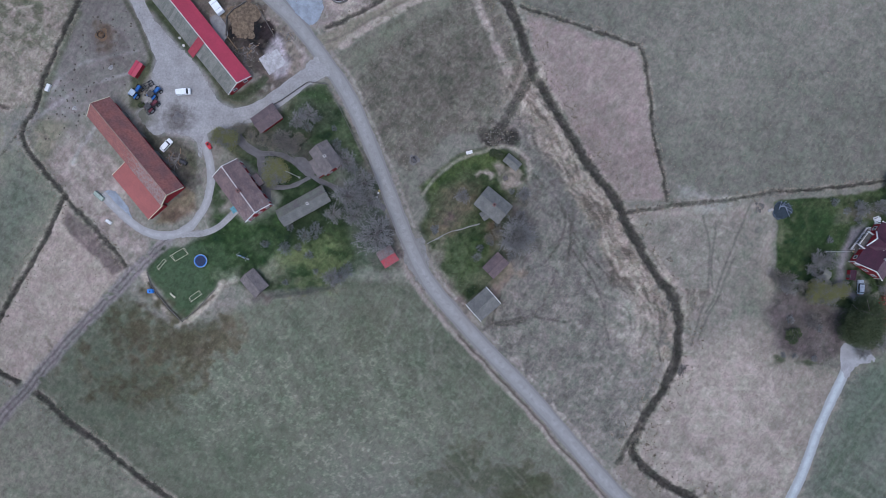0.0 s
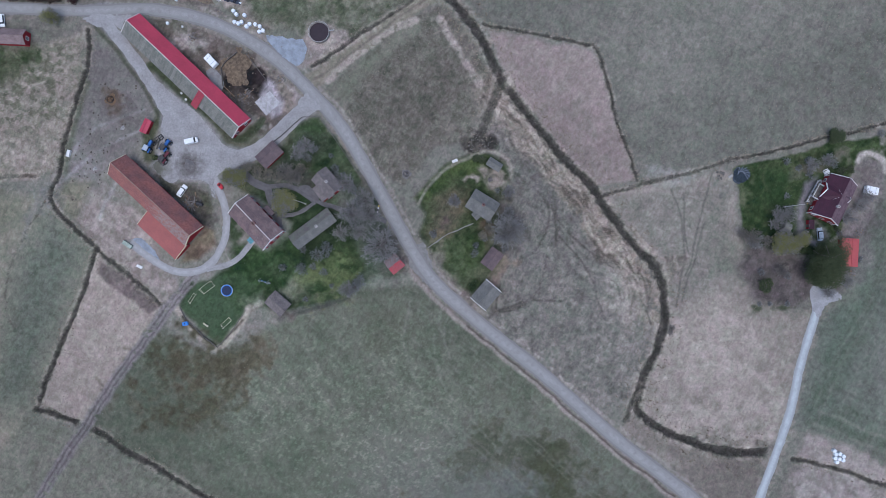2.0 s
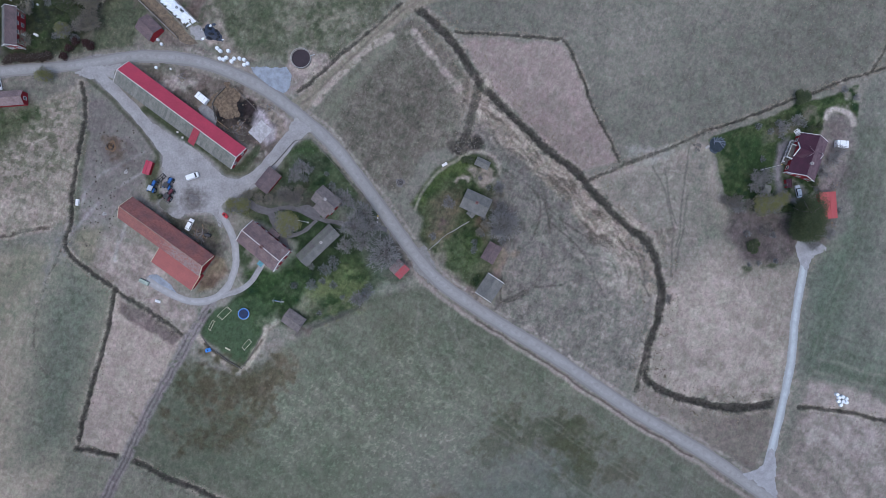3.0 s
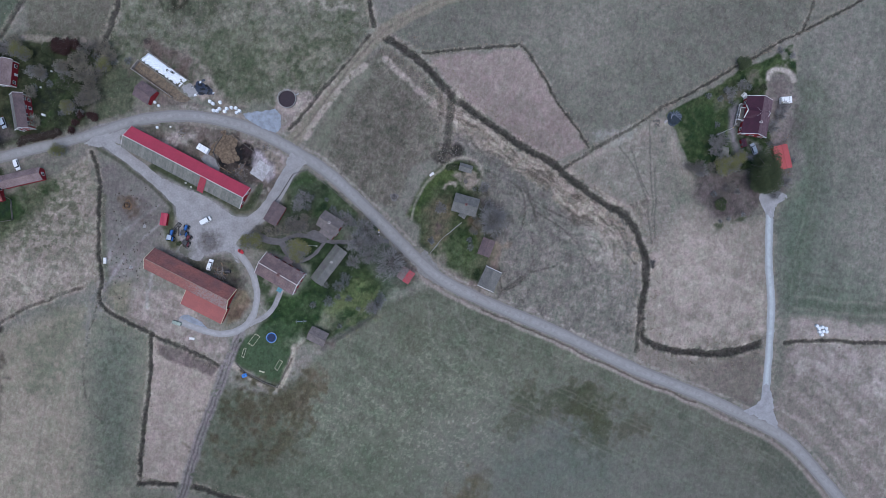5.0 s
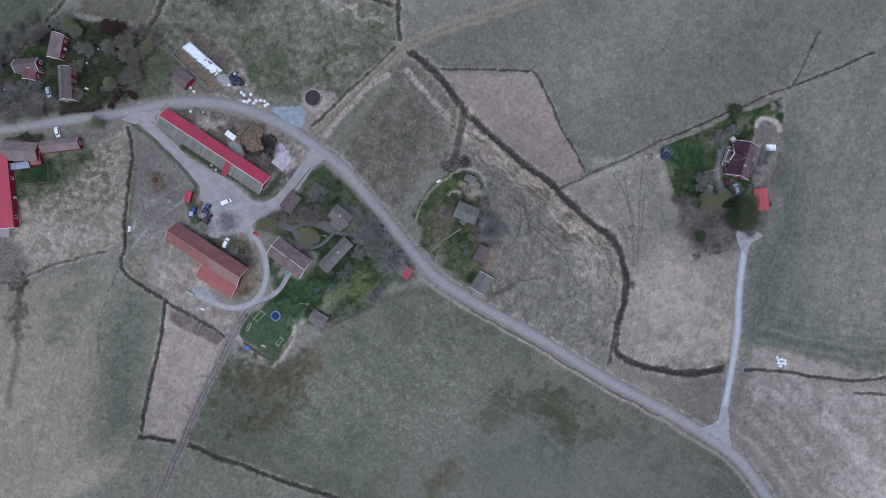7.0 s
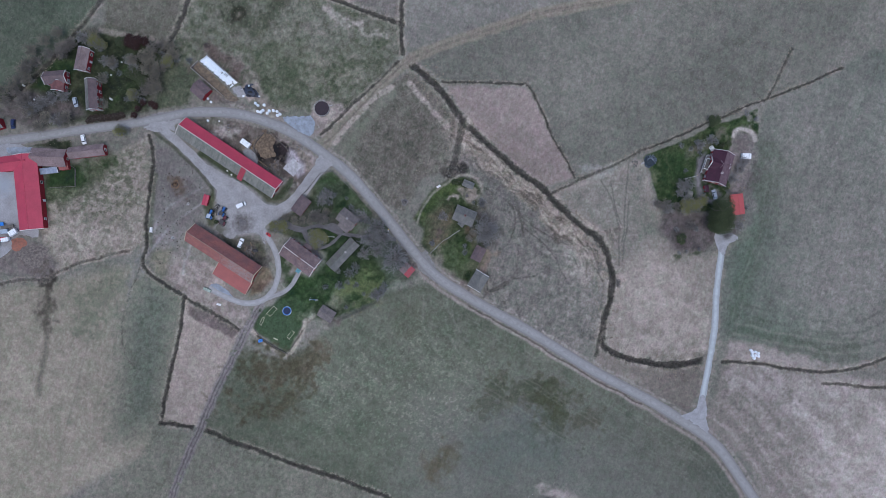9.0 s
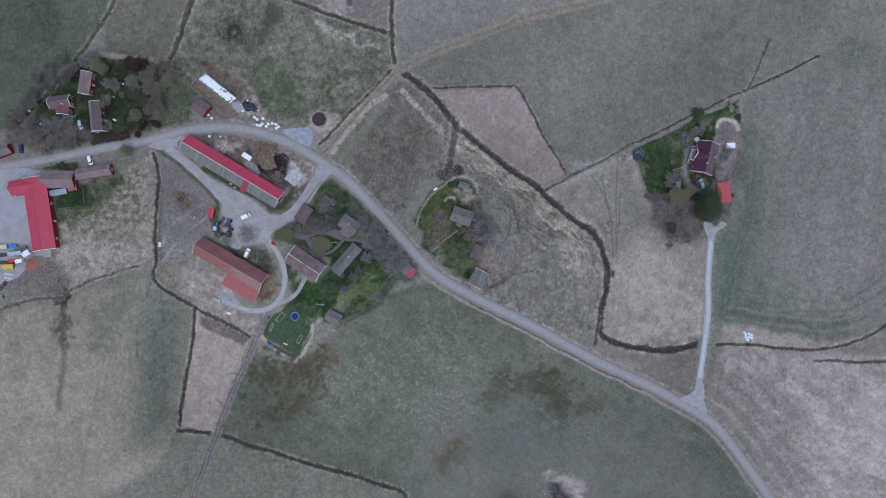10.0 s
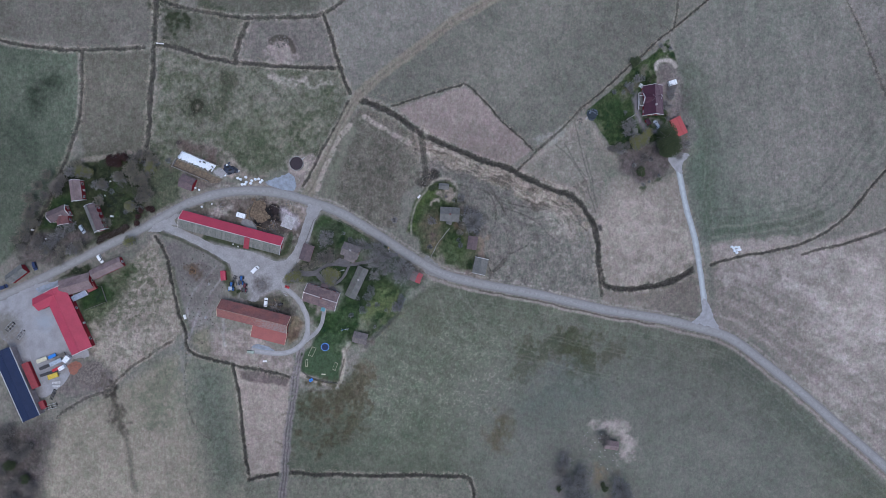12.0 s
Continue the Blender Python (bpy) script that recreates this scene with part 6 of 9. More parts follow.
    for scale, detail, swing, twist, squash, turn in SWARD_GRAIN:
        r = noise_at(scale, detail, 0.65, 0.32, 0.68, twist, squash, turn)
        r.clamp = False
        r.inputs["To Min"].default_value, r.inputs["To Max"].default_value = -swing, swing
        swung = n.new("ShaderNodeMath")
        swung.operation = "MULTIPLY_ADD"
        swung.inputs[2].default_value = 1.0
        l.new(r.outputs[0], swung.inputs[0])
        l.new(at.outputs["Alpha"], swung.inputs[1])
        s = n.new("ShaderNodeVectorMath")
        s.operation = "SCALE"
        l.new(out, s.inputs[0])
        l.new(swung.outputs[0], s.inputs["Scale"])
        out = s.outputs[0]
    # sparse pale stems and stones, thicker in some places than in others; dung and dark tussocks in others
    dots, where = noise_at(1.5, 1, 0.5, 0.69, 0.75), noise_at(0.03, 3, 0.6, 0.42, 0.62)
    out = mixed(times(times(dots.outputs[0], where.outputs[0]), times(at.outputs["Alpha"], 0.22)), (0.42, 0.4, 0.35), out)
    spots, places = noise_at(0.8, 2, 0.5, 0.68, 0.78), noise_at(0.022, 3, 0.6, 0.42, 0.6)
    out = mixed(times(times(spots.outputs[0], places.outputs[0]), times(at.outputs["Alpha"], 0.25)), (0.1, 0.092, 0.068), out)
    l.new(out, b.inputs["Base Color"])
    bp = n.new("ShaderNodeBump")
    bp.inputs["Strength"].default_value, bp.inputs["Distance"].default_value = 0.4, 0.25
    l.new(heights[2], bp.inputs["Height"])
    l.new(bp.outputs["Normal"], b.inputs["Normal"])
    return m


# scale, detail, swing, twist, squash and direction of the growth's grain
SWARD_GRAIN = ((0.16, 4, 0.08, 0.4, 1.0, 0), (0.4, 2, 0.12, 1.5, 1.0, 0), (0.8, 1, 0.165, 0.8, 1.0, 0), (1.1, 1, 0.1, 0.6, 0.3, 25))
ground_mesh.materials.append(sward_material())
ground = new("ground", ground_mesh)
ground.matrix_world = pose(0, 0, 0, 0, 0, SHEET_TURN)
tagged(ground, "early spring farmland of dry grass, green ley and dark ditches", "ground", kind="structure")


# ---- gravel roads and yards, a few centimetres proud of the ground ----
def road_strip(name, pts, width, mat, label, z=0.05, seed=1, ruts=True, category="road", worn=WHEELED):
    line, rnd = smooth_line(pts, 2.0), random.Random(seed)
    bm, last, rim, edge_ = bmesh.new(), None, [], min(0.6, width * 0.22)
    for i, (x, y) in enumerate(line):
        a, b = line[max(i - 1, 0)], line[min(i + 1, len(line) - 1)]
        d = Vector((b[0] - a[0], b[1] - a[1], 0)).normalized()
        s = Vector((-d.y, d.x, 0))
        wl_, wr = (width / 2 + rnd.uniform(-0.2, 0.2) for _ in range(2))
        c = Vector((x, y, z))
        row = [bm.verts.new(c + s * o + Vector((0, 0, h))) for o, h in ((wl_ + edge_, -0.03), (wl_ - edge_, 0), (0, 0.05), (-wr + edge_, 0), (-wr - edge_, -0.03))]
        rim += [1, 0, 0, 0, 1]
        if last:
            for k in range(4):
                bm.faces.new((last[k], last[k + 1], row[k + 1], row[k]))
        last = row
    bmesh.ops.recalc_face_normals(bm, faces=bm.faces)
    ob = set_rim(part(name, bm, mat, None), rim)
    tagged(ob, label, category, kind="structure")
    if ruts:
        bands = ((0, 0.48, HALF_WORN, 0.006), (0, 0.36, WHEELED, 0.011)) if mat is GRAVEL else ((0, 0.46, worn, 0.008),)
        for side, share, mat_, above in bands:
            bm, last = bmesh.new(), None
            for i, (x, y) in enumerate(line):
                a, b = line[max(i - 1, 0)], line[min(i + 1, len(line) - 1)]
                d = Vector((b[0] - a[0], b[1] - a[1], 0)).normalized()
                s = Vector((-d.y, d.x, 0))
                m = width * 0.2 * side + 0.12 * math.sin(i * 0.21 + side)
                h = width * (share + 0.02 * math.sin(i * 0.37 + side) + 0.015 * math.sin(i * 1.3))
                lift = lambda o: 0.05 * (1 - abs(o) / (width / 2))
                row = [bm.verts.new(Vector((x, y, z + above + lift(o))) + s * o) for o in (m + h, m, m - h)]
                if last:
                    for k in (0, 1):
                        bm.faces.new((last[k], last[k + 1], row[k + 1], row[k]))
                last = row
            bmesh.ops.recalc_face_normals(bm, faces=bm.faces)
            set_rim(part("wheel_track", bm, mat_, ob), [1, 0, 1] * len(line))
    return ob


def apron(name, pts, mat, label, z=0.06, seed=3, category="pavement", wear=0.5, soft=1.7):
    """A flat gravelled area that thins out at its rim."""
    rnd = random.Random(seed)
    ring = smooth_line(pts + pts[:2], 0.8)
    cut = len(ring) - 1 - max(2, int(math.hypot(pts[1][0] - pts[0][0], pts[1][1] - pts[0][1]) / 0.8))
    line, phase = [], rnd.random() * 9
    for k, (x, y) in enumerate(ring[:cut]):
        line.append((x + wear * (noise.noise(Vector((x * 0.5, y * 0.5, phase))) + 0.6 * noise.noise(Vector((x * 1.7, y * 1.7, phase)))),
                     y + wear * (noise.noise(Vector((x * 0.5, y * 0.5, phase + 7))) + 0.6 * noise.noise(Vector((x * 1.7, y * 1.7, phase + 7))))))
    bm = bmesh.new()
    border = np.array(line)
    ax, ay = np.meshgrid(np.arange(border[:, 0].min(), border[:, 0].max(), 1.1), np.arange(border[:, 1].min(), border[:, 1].max(), 1.1))
    far = lambda q: np.sqrt(((q[:, None, :] - border[None]) ** 2).sum(-1)).min(1)
    inner = np.stack([ax.ravel(), ay.ravel()], -1)
    inner = inner[far(inner) > 0.5]
    flat, _, sheets, *_ = geometry.delaunay_2d_cdt([Vector(p) for p in line] + [Vector(p) for p in inner.tolist()], [], [list(range(len(line)))], 1, 0.001)
    cover_verts = [bm.verts.new((p.x, p.y, z)) for p in flat]
    for tri in sheets:
        f = bm.faces.new([cover_verts[k] for k in tri])
        f.normal_update()
        if f.normal.z < 0:
            f.normal_flip()
    rim = np.clip(1 - far(np.array([tuple(p) for p in flat])) / soft, 0, 1) ** 1.5
    ob = part(name, bm, mat, None)
    set_rim(ob, rim)
    return tagged(ob, label, category, kind="structure")


road_strip("road", MAIN_ROAD[7:], 4.8, GRAVEL, "pale grey gravel country road with worn wheel tracks", 0.06, 1)
road_strip("road", MAIN_ROAD[:9], 4.2, GRAVEL, "narrower gravel road past the hamlet", 0.054, 12)
apron("road", [(-14.6, 1.0), (-15.4, -2.4), (-13.2, -7.2), (-9.0, -12.2), (-3.9, -14.8), (-4.6, -9.5), (-6.2, -4.0), (-6.6, 1.8), (-9.6, 4.6)], GRAVEL, "gravel widening of the road at the red shed", 0.05, 21, "road", wear=0.8)
road_strip("road", EAST_DRIVE, 3.1, DRIVE, "light bluish gravel drive to the eastern farmhouse", 0.075, 2, worn=DRIVE_TRACK)
apron("road", [(80.2, -104.4), (84.0, -104.8), (89.6, -103.4), (92.8, -99.2), (95.8, -99.9), (94.9, -105.4), (93.2, -111.6), (92.2, -117.6), (90.0, -116.5), (86.6, -111.6)], PALE_STONE, "gravel mouth of the farm drive at the main road", 0.145, 4, "road", soft=0.9)
apron("pavement", [(122.2, -28.4), (126.0, -28.8), (129.5, -30.4), (133.0, -34.4), (128.6, -36.0), (125.6, -37.4), (124.0, -40.5), (121.6, -38.5), (120.8, -33.0)], PALE_STONE, "light gravel turning place beside the red shed", 0.14, 5, soft=0.7)
road_strip("road", YARD_LINK, 5.4, YARD, "packed gravel lane from road to farmyard", 0.08, 3, False)
road_strip("road", YARD_WEST, 4.2, YARD, "packed gravel lane beside the long red-roofed barn", 0.085, 4, False)
road_strip("road", YARD_LOOP, 2.6, YARD, "gravel loop round the old barn", 0.09, 5, worn=YARD_TRACK)
road_strip("road", HOUSE_SPUR, 1.9, YARD, "short gravel spur to the farmhouse steps", 0.1, 6, False)
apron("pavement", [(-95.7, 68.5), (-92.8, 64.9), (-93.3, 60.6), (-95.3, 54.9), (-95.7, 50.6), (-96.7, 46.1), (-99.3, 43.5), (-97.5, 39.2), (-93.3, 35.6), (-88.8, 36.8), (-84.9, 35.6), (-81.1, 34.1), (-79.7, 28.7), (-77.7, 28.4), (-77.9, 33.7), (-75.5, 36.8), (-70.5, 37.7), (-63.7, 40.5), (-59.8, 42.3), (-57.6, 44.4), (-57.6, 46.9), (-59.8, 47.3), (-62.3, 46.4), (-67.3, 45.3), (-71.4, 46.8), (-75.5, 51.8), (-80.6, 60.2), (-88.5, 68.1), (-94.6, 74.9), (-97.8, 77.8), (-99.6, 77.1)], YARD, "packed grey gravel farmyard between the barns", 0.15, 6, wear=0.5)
apron("pavement", [(-42.2, 61.5), (-36.6, 54.5), (-41.3, 54.4), (-47.4, 50.9), (-50.4, 52.3)], YARD, "gravel fork where the farmyard lane leaves the road", 0.145, 7, soft=0.8)
apron("pavement", [(-117.4, 98.3), (-111.8, 99.0), (-104.6, 97.8), (-99.3, 97.1), (-98.1, 94.6), (-102.2, 93.8), (-101.7, 89.8), (-106.2, 93.3), (-111.7, 93.6)], YARD, "gravel fork at the barn lane", 0.145, 8, wear=0.25, soft=0.8)
apron("pavement", [(-55.6, 84.4), (-52.0, 83.7), (-48.6, 82.6), (-44.5, 81.4), (-40.4, 80.4), (-39.2, 76.8), (-42.9, 70.0), (-47.7, 72.2), (-51.9, 77.4)], BLUE_GRAVEL, "bluish crushed rock apron beside the slurry tank", 0.09, 9, wear=0.9, soft=2.0)
apron("pavement", [(-210.7, 115.6), (-198.1, 113.6), (-179.3, 110.2), (-169.2, 104.6), (-168.9, 93.0), (-175.1, 72.4), (-178.3, 63.3), (-186.6, 66.5), (-192.0, 61.5), (-200.9, 59.1), (-211.6, 61.5), (-209.0, 79.4), (-209.7, 97.8), (-220.6, 102.2)], YARD_PALE, "grey gravel machine yard between the red barns", 0.1, 10)
apron("pavement", [(-179.7, 108.7), (-168.7, 105.3), (-166.8, 102.2), (-178.8, 103.7)], BLUE_GRAVEL, "strip of bluish gravel beside the red barn", 0.13, 11)
apron("pavement", [(-110.8, 19.3), (-105.9, 19.3), (-99.6, 10.4), (-102.3, 8.6)], BLUE_GRAVEL, "bluish gravel strip along the red annex", 0.1, 13)
road_strip("garden_path", [(-69.2, 38.4), (-64.9, 33.2), (-59.6, 29.8)], 3.0, PATHWAY, "grey garden path from the yard", 0.05, 7, False, "path")
road_strip("garden_path", [(-60.5, 30.5), (-55.5, 30.5), (-50.1, 28.4), (-44.5, 23.9), (-38.4, 20.7), (-28.8, 16.7), (-20.3, 13.1)], 1.7, PATHWAY, "grey path past the budding bush to the road", 0.06, 8, False, "path")
road_strip("garden_path", [(-59.9, 29.7), (-59.2, 24.4), (-57.9, 19.3), (-57.8, 15.7)], 2.6, PATHWAY, "broad grey path to the farmhouse porch", 0.055, 9, False, "path")
road_strip("garden_path", [(-58.2, 19.9), (-52.7, 19.7), (-48.4, 20.8), (-44.4, 23.1)], 1.4, PATHWAY, "narrow grey path past the long outbuilding", 0.065, 11, False, "path")
apron("pavement", [(-49.1, 30.2), (-45.3, 29.5), (-42.4, 26.0), (-42.2, 22.9), (-45.7, 22.9), (-49.4, 26.1)], PATHWAY, "dark paved court before the brown-roofed house", 0.07, 14)
road_strip("garden_path", [(-7.3, 2.0), (-3.9, 3.7), (0.5, 5.9), (6.2, 7.3), (9.4, 8.3)], 0.35, GRAVEL, "narrow pale path to the cottage porch", 0.05, 10, False, "path")


# ---- buildings ----
def frame_of(a, b, c):
    """Centre, turn, length along a-b, width towards c, and the sign of the a-b side."""
    a, b, c = Vector(a), Vector(b), Vector(c)
    u = (b - a).normalized()
    left = Vector((-u.y, u.x))
    w = (c - a).dot(left)
    mid = (a + b) / 2 + left * (w / 2)
    return mid, math.degrees(math.atan2(u.y, u.x)), (b - a).length, abs(w), -1 if w > 0 else 1


def slab(pts, t):
    """A sheet of thickness t under a quad whose corners run round."""
    bm = bmesh.new()
    p = [Vector(q) for q in pts]
    n = (p[1] - p[0]).cross(p[3] - p[0]).normalized()
    if n.z < 0:
        n = -n
    solid(bm, [q - n * t for q in p] + p, BOX_FACES)
    bmesh.ops.recalc_face_normals(bm, faces=bm.faces)
    return bm


def window_part(parent, x, y, z, face, w=1.0, h=1.25):
    """A white-framed window on the wall whose outward normal is face (0: +x, 1: +y, 2: -x, 3: -y)."""
    turn = Matrix.Translation((x, y, z)) @ Matrix.Rotation(face * math.pi / 2, 4, "Z")
    bm = bmesh.new()
    for y0, z0, y1, z1 in ((-w / 2 - 0.17, -0.17, -w / 2, h + 0.17), (w / 2, -0.17, w / 2 + 0.17, h + 0.17), (-w / 2, -0.17, w / 2, 0), (-w / 2, h, w / 2, h + 0.17), (-0.05, 0, 0.05, h)):
        box(0.0, y0, z0, 0.09, y1, z1, bm)
    bm.transform(turn)
    ob = part("window", bm, WHITE, parent)
    bm = box(0.0, -w / 2, 0, 0.05, w / 2, h)
    bm.transform(turn)
    part("pane", bm, GLASS, ob)


def gabled(name, corners, eave, rise, wall, roof, label, category, roof2=None, trim=None, windows=(0, 0, 1), door=True, overhang=0.4, corner_boards=False, group="", edge=None, cap=None, panel=0.0):
    """A building under a pitched roof. corners: two ends of one eave and the next corner, at the roof's edge.
    windows: per long wall, per gable, and storeys."""
    mid, turn, length, width, side = frame_of(*corners)
    ob = thing(name, mid.x, mid.y, turn, label, category, group)
    hl, hw, o = length / 2, width / 2, overhang
    wl_, ww, t = hl - o, hw - o, 0.22
    slope = rise / hw
    top = eave + slope * o
    for s in (-1, 1):
        y0, y1 = sorted((s * ww, s * (ww - t)))
        part("wall", box(-wl_, y0, 0, wl_, y1, top - 0.12), wall, ob)
        x0, x1 = sorted((s * wl_, s * (wl_ - t)))
        bm = bmesh.new()
        out = [(-ww + t, 0), (ww - t, 0), (ww - t, top - 0.12 + slope * t), (0, eave + rise - 0.14), (-ww + t, top - 0.12 + slope * t)]
        solid(bm, [(x0, y, z) for y, z in out] + [(x1, y, z) for y, z in out],
              ((4, 3, 2, 1, 0), (5, 6, 7, 8, 9), (0, 1, 6, 5), (1, 2, 7, 6), (2, 3, 8, 7), (3, 4, 9, 8), (4, 0, 5, 9)))
        part("wall", bm, wall, ob)
    for s in (-1, 1):
        mat = roof if s == side or roof2 is None else roof2
        slope_part = part("roof", slab([(-hl, s * hw, eave), (hl, s * hw, eave), (hl, s * 0.02, eave + rise), (-hl, s * 0.02, eave + rise)], 0.12), mat, ob)
        if panel and mat is roof2:
            count = round(length / panel)
            step = length / count
            first = None
            for k in range(count):
                if first is None:
                    first = part("roof_panel", slab([(0.04, s * (hw + 0.05), eave + 0.02), (step - 0.04, s * (hw + 0.05), eave + 0.02), (step - 0.04, s * 0.1, eave + rise + 0.01), (0.04, s * 0.1, eave + rise + 0.01)], 0.03), mat, slope_part)
                    sheet = first
                else:
                    sheet = new("roof_panel", first.data)
                    sheet.parent = slope_part
                sheet.location = (-hl + k * step, 0, 0.03)
        if trim:
            for e in (-1, 1):
                bm = slab([(e * hl - 0.02, s * (hw + 0.02), eave + 0.06), (e * hl + e * 0.18, s * (hw + 0.02), eave + 0.06), (e * hl + e * 0.18, 0, eave + rise + 0.06), (e * hl - 0.02, 0, eave + rise + 0.06)], 0.3)
                part("bargeboard", bm, trim, ob)
        if edge:
            part("gutter", box(-hl, s * hw - 0.08, eave - 0.1, hl, s * hw + 0.14, eave + 0.05), edge, ob)
    bm = bmesh.new()
    tube(bm, (-hl, 0, eave + rise - 0.02), (hl, 0, eave + rise - 0.02), 0.16, 0.16, 6)
    part("ridge_cap", bm, cap or edge or roof, ob)
    if corner_boards:
        for sx in (-1, 1):
            for sy in (-1, 1):
                part("corner_board", box(sx * wl_ - 0.15, sy * ww - 0.15, 0, sx * wl_ + 0.15, sy * ww + 0.15, top - 0.15), WHITE, ob)
    n_long, n_gable, storeys = windows
    for k in range(storeys):
        z = 1.0 + 2.7 * k
        for i in range(n_long):
            x = -wl_ + (i + 0.5) * 2 * wl_ / n_long
            for s, face in ((1, 1), (-1, 3)):
                if not (door and k == 0 and s == side and i == n_long // 2):
                    window_part(ob, x, s * ww, z, face)
        for i in range(n_gable):
            y = -ww + (i + 0.5) * 2 * ww / n_gable
            for s, face in ((1, 0), (-1, 2)):
                window_part(ob, s * wl_, y, z, face)
    if door:
        x = -wl_ + (n_long // 2 + 0.5) * 2 * wl_ / n_long if n_long else wl_ * 0.3
        part("door", box(x - 0.5, side * ww - 0.06, 0, x + 0.5, side * ww + 0.06, 2.05), WHITE if windows[0] else GREY_WOOD, ob)
    return ob, (length, width, side)


def chimney(ob, x, y, z0, z1, size=0.75, mat=None):
    c = part("chimney", rounded(x - size / 2, y - size / 2, z0, x + size / 2, y + size / 2, z1, 0.03), mat or CHIMNEY, ob)
    part("chimney_cap", box(x - size / 2 - 0.08, y - size / 2 - 0.08, z1, x + size / 2 + 0.08, y + size / 2 + 0.08, z1 + 0.1), mat or CHIMNEY, c)
    part("flue", box(x - size / 4, y - size / 4, z1 + 0.1, x + size / 4, y + size / 4, z1 + 0.18), SOOT, c)


def lean_to(name, corners, low, high, wall, roof, label, category, trim=None):
    """A shed with a single slope: a-b is the high edge, c lies on the low one."""
    mid, turn, length, width, side = frame_of(*corners)
    ob = thing(name, mid.x, mid.y, turn, label, category)
    hl, hw, o = length / 2, width / 2, 0.2
    hi, lo = side * hw, -side * hw
    part("roof", slab([(-hl, hi, high), (hl, hi, high), (hl, lo, low), (-hl, lo, low)], 0.12), roof, ob)
    y0, y1 = side * (hw - o), -side * (hw - o)
    for s in (-1, 1):
        bm = bmesh.new()
        xs = sorted((s * (hl - o), s * (hl - o - 0.2)))
        out = [(y0, 0), (y1, 0), (y1, low - 0.13), (y0, high - 0.16)]
        solid(bm, [(xs[0], y, z) for y, z in out] + [(xs[1], y, z) for y, z in out], BOX_FACES)
        bmesh.ops.recalc_face_normals(bm, faces=bm.faces)
        part("wall", bm, wall, ob)
        if trim:
            part("bargeboard", slab([(s * hl, hi, high + 0.05), (s * (hl + 0.15), hi, high + 0.05), (s * (hl + 0.15), lo, low + 0.05), (s * hl, lo, low + 0.05)], 0.22), trim, ob)
    for y, h in ((y0, high - 0.2), (y1, low - 0.16)):
        a, b = sorted((y, y - math.copysign(0.2, y)))
        part("wall", box(-hl + o + 0.2, a, 0, hl - o - 0.2, b, h), wall, ob)
    return ob


barn, size = gabled("cattle_barn", [(-95.1, 95.4), (-61.9, 54.2), (-69.0, 48.2)], 3.0, 2.6, RED_WALL, RED_METAL, "very long cattle barn, one roof slope red, the other grey", "barn", GREY_SHEET, PINK_TRIM, (9, 2, 1), cap=PINK_TRIM, panel=1.1)
hl, hw = size[0] / 2, size[1] / 2
old_barn, size = gabled("old_barn", [(-105.6, 47.5), (-82.5, 19.6), (-89.7, 13.8)], 4.0, 4.0, RED_WALL, RUST_TILE, "old red barn with a rust-red tiled roof", "barn", RUST_PALE, CREAM, (0, 0, 1), overhang=0.8, cap=material("pale_ridge_tiles", (0.36, 0.24, 0.2), None, 1.0, 0.85))
lean_to("barn_annex", [(-100.5, 27.7), (-89.1, 13.9), (-94.3, 9.6)], 2.4, 3.86, RED_WALL, ANNEX_RED, "lean-to annex under brick-red sheet along the old barn", "annex", CREAM)
farmhouse, size = gabled("farmhouse", [(-65.5, 28.1), (-55.4, 14.2), (-63.6, 9.4)], 5.0, 2.8, RED_WALL, FARM_TILE, "two-storey red farmhouse with white trim and brown tiles", "house", None, WHITE, (5, 3, 2), corner_boards=True, cap=PINK_TRIM)
chimney(farmhouse, 0.6, 0.0, 7.0, 9.0, 1.0, BRICK)
wash, _ = gabled("wash_house", [(-54.4, 12.3), (-39.8, 20.4), (-36.8, 15.4)], 2.8, 1.9, GREY_WOOD, MOSS_TILE, "long low outbuilding with grey mossy tiled roof", "outbuilding", GREY_TILE, None, (4, 1, 1))
chimney(wash, 1.8, -0.4, 4.0, 5.3, 0.7)
cottage, size = gabled("red_cottage", [(-38.3, 34.3), (-33.1, 26.8), (-38.9, 23.1)], 3.2, 2.3, RED_WALL, COTTAGE_TILE, "small red house under grey-brown tiles among bare trees", "house", None, None, (3, 2, 1))
chimney(cottage, 0, 0.2, 4.6, 6.4)
lean_to("house_porch", [(-41.6, 29.0), (-38.6, 23.9), (-44.2, 27.5)], 2.3, 3.1, RED_WALL, COTTAGE_TILE, "grey-roofed side wing of the small house", "annex")
gabled("garden_shed", [(-62.4, 41.0), (-55.5, 46.0), (-51.6, 41.7)], 2.4, 1.5, RED_WALL, BROWN_TILE, "red shed with brown tiles at the yard corner", "shed")
gabled("garden_shed", [(-61.4, -5.5), (-56.5, -11.1), (-61.3, -14.4)], 2.4, 1.5, GREY_WOOD, COTTAGE_TILE, "weathered shed with grey-brown roof behind the play lawn", "shed")
gabled("roadside_shed", [(-23.2, -0.9), (-18.8, 1.8), (-15.1, -2.6)], 2.3, 1.3, RED_WALL, PALE_TILE, "roadside shed, one slope worn, one dull red", "shed", PATCHY_RED)
east_cottage, size = gabled("cottage", [(11.7, 19.9), (19.4, 13.6), (14.8, 7.9)], 3.0, 2.2, GREY_WOOD, GREY_TILE, "grey cottage with grey tiled roof and chimney", "house", None, None, (3, 2, 1))
chimney(east_cottage, 0.2, 0.0, 4.6, 6.2, 0.8, BRICK)
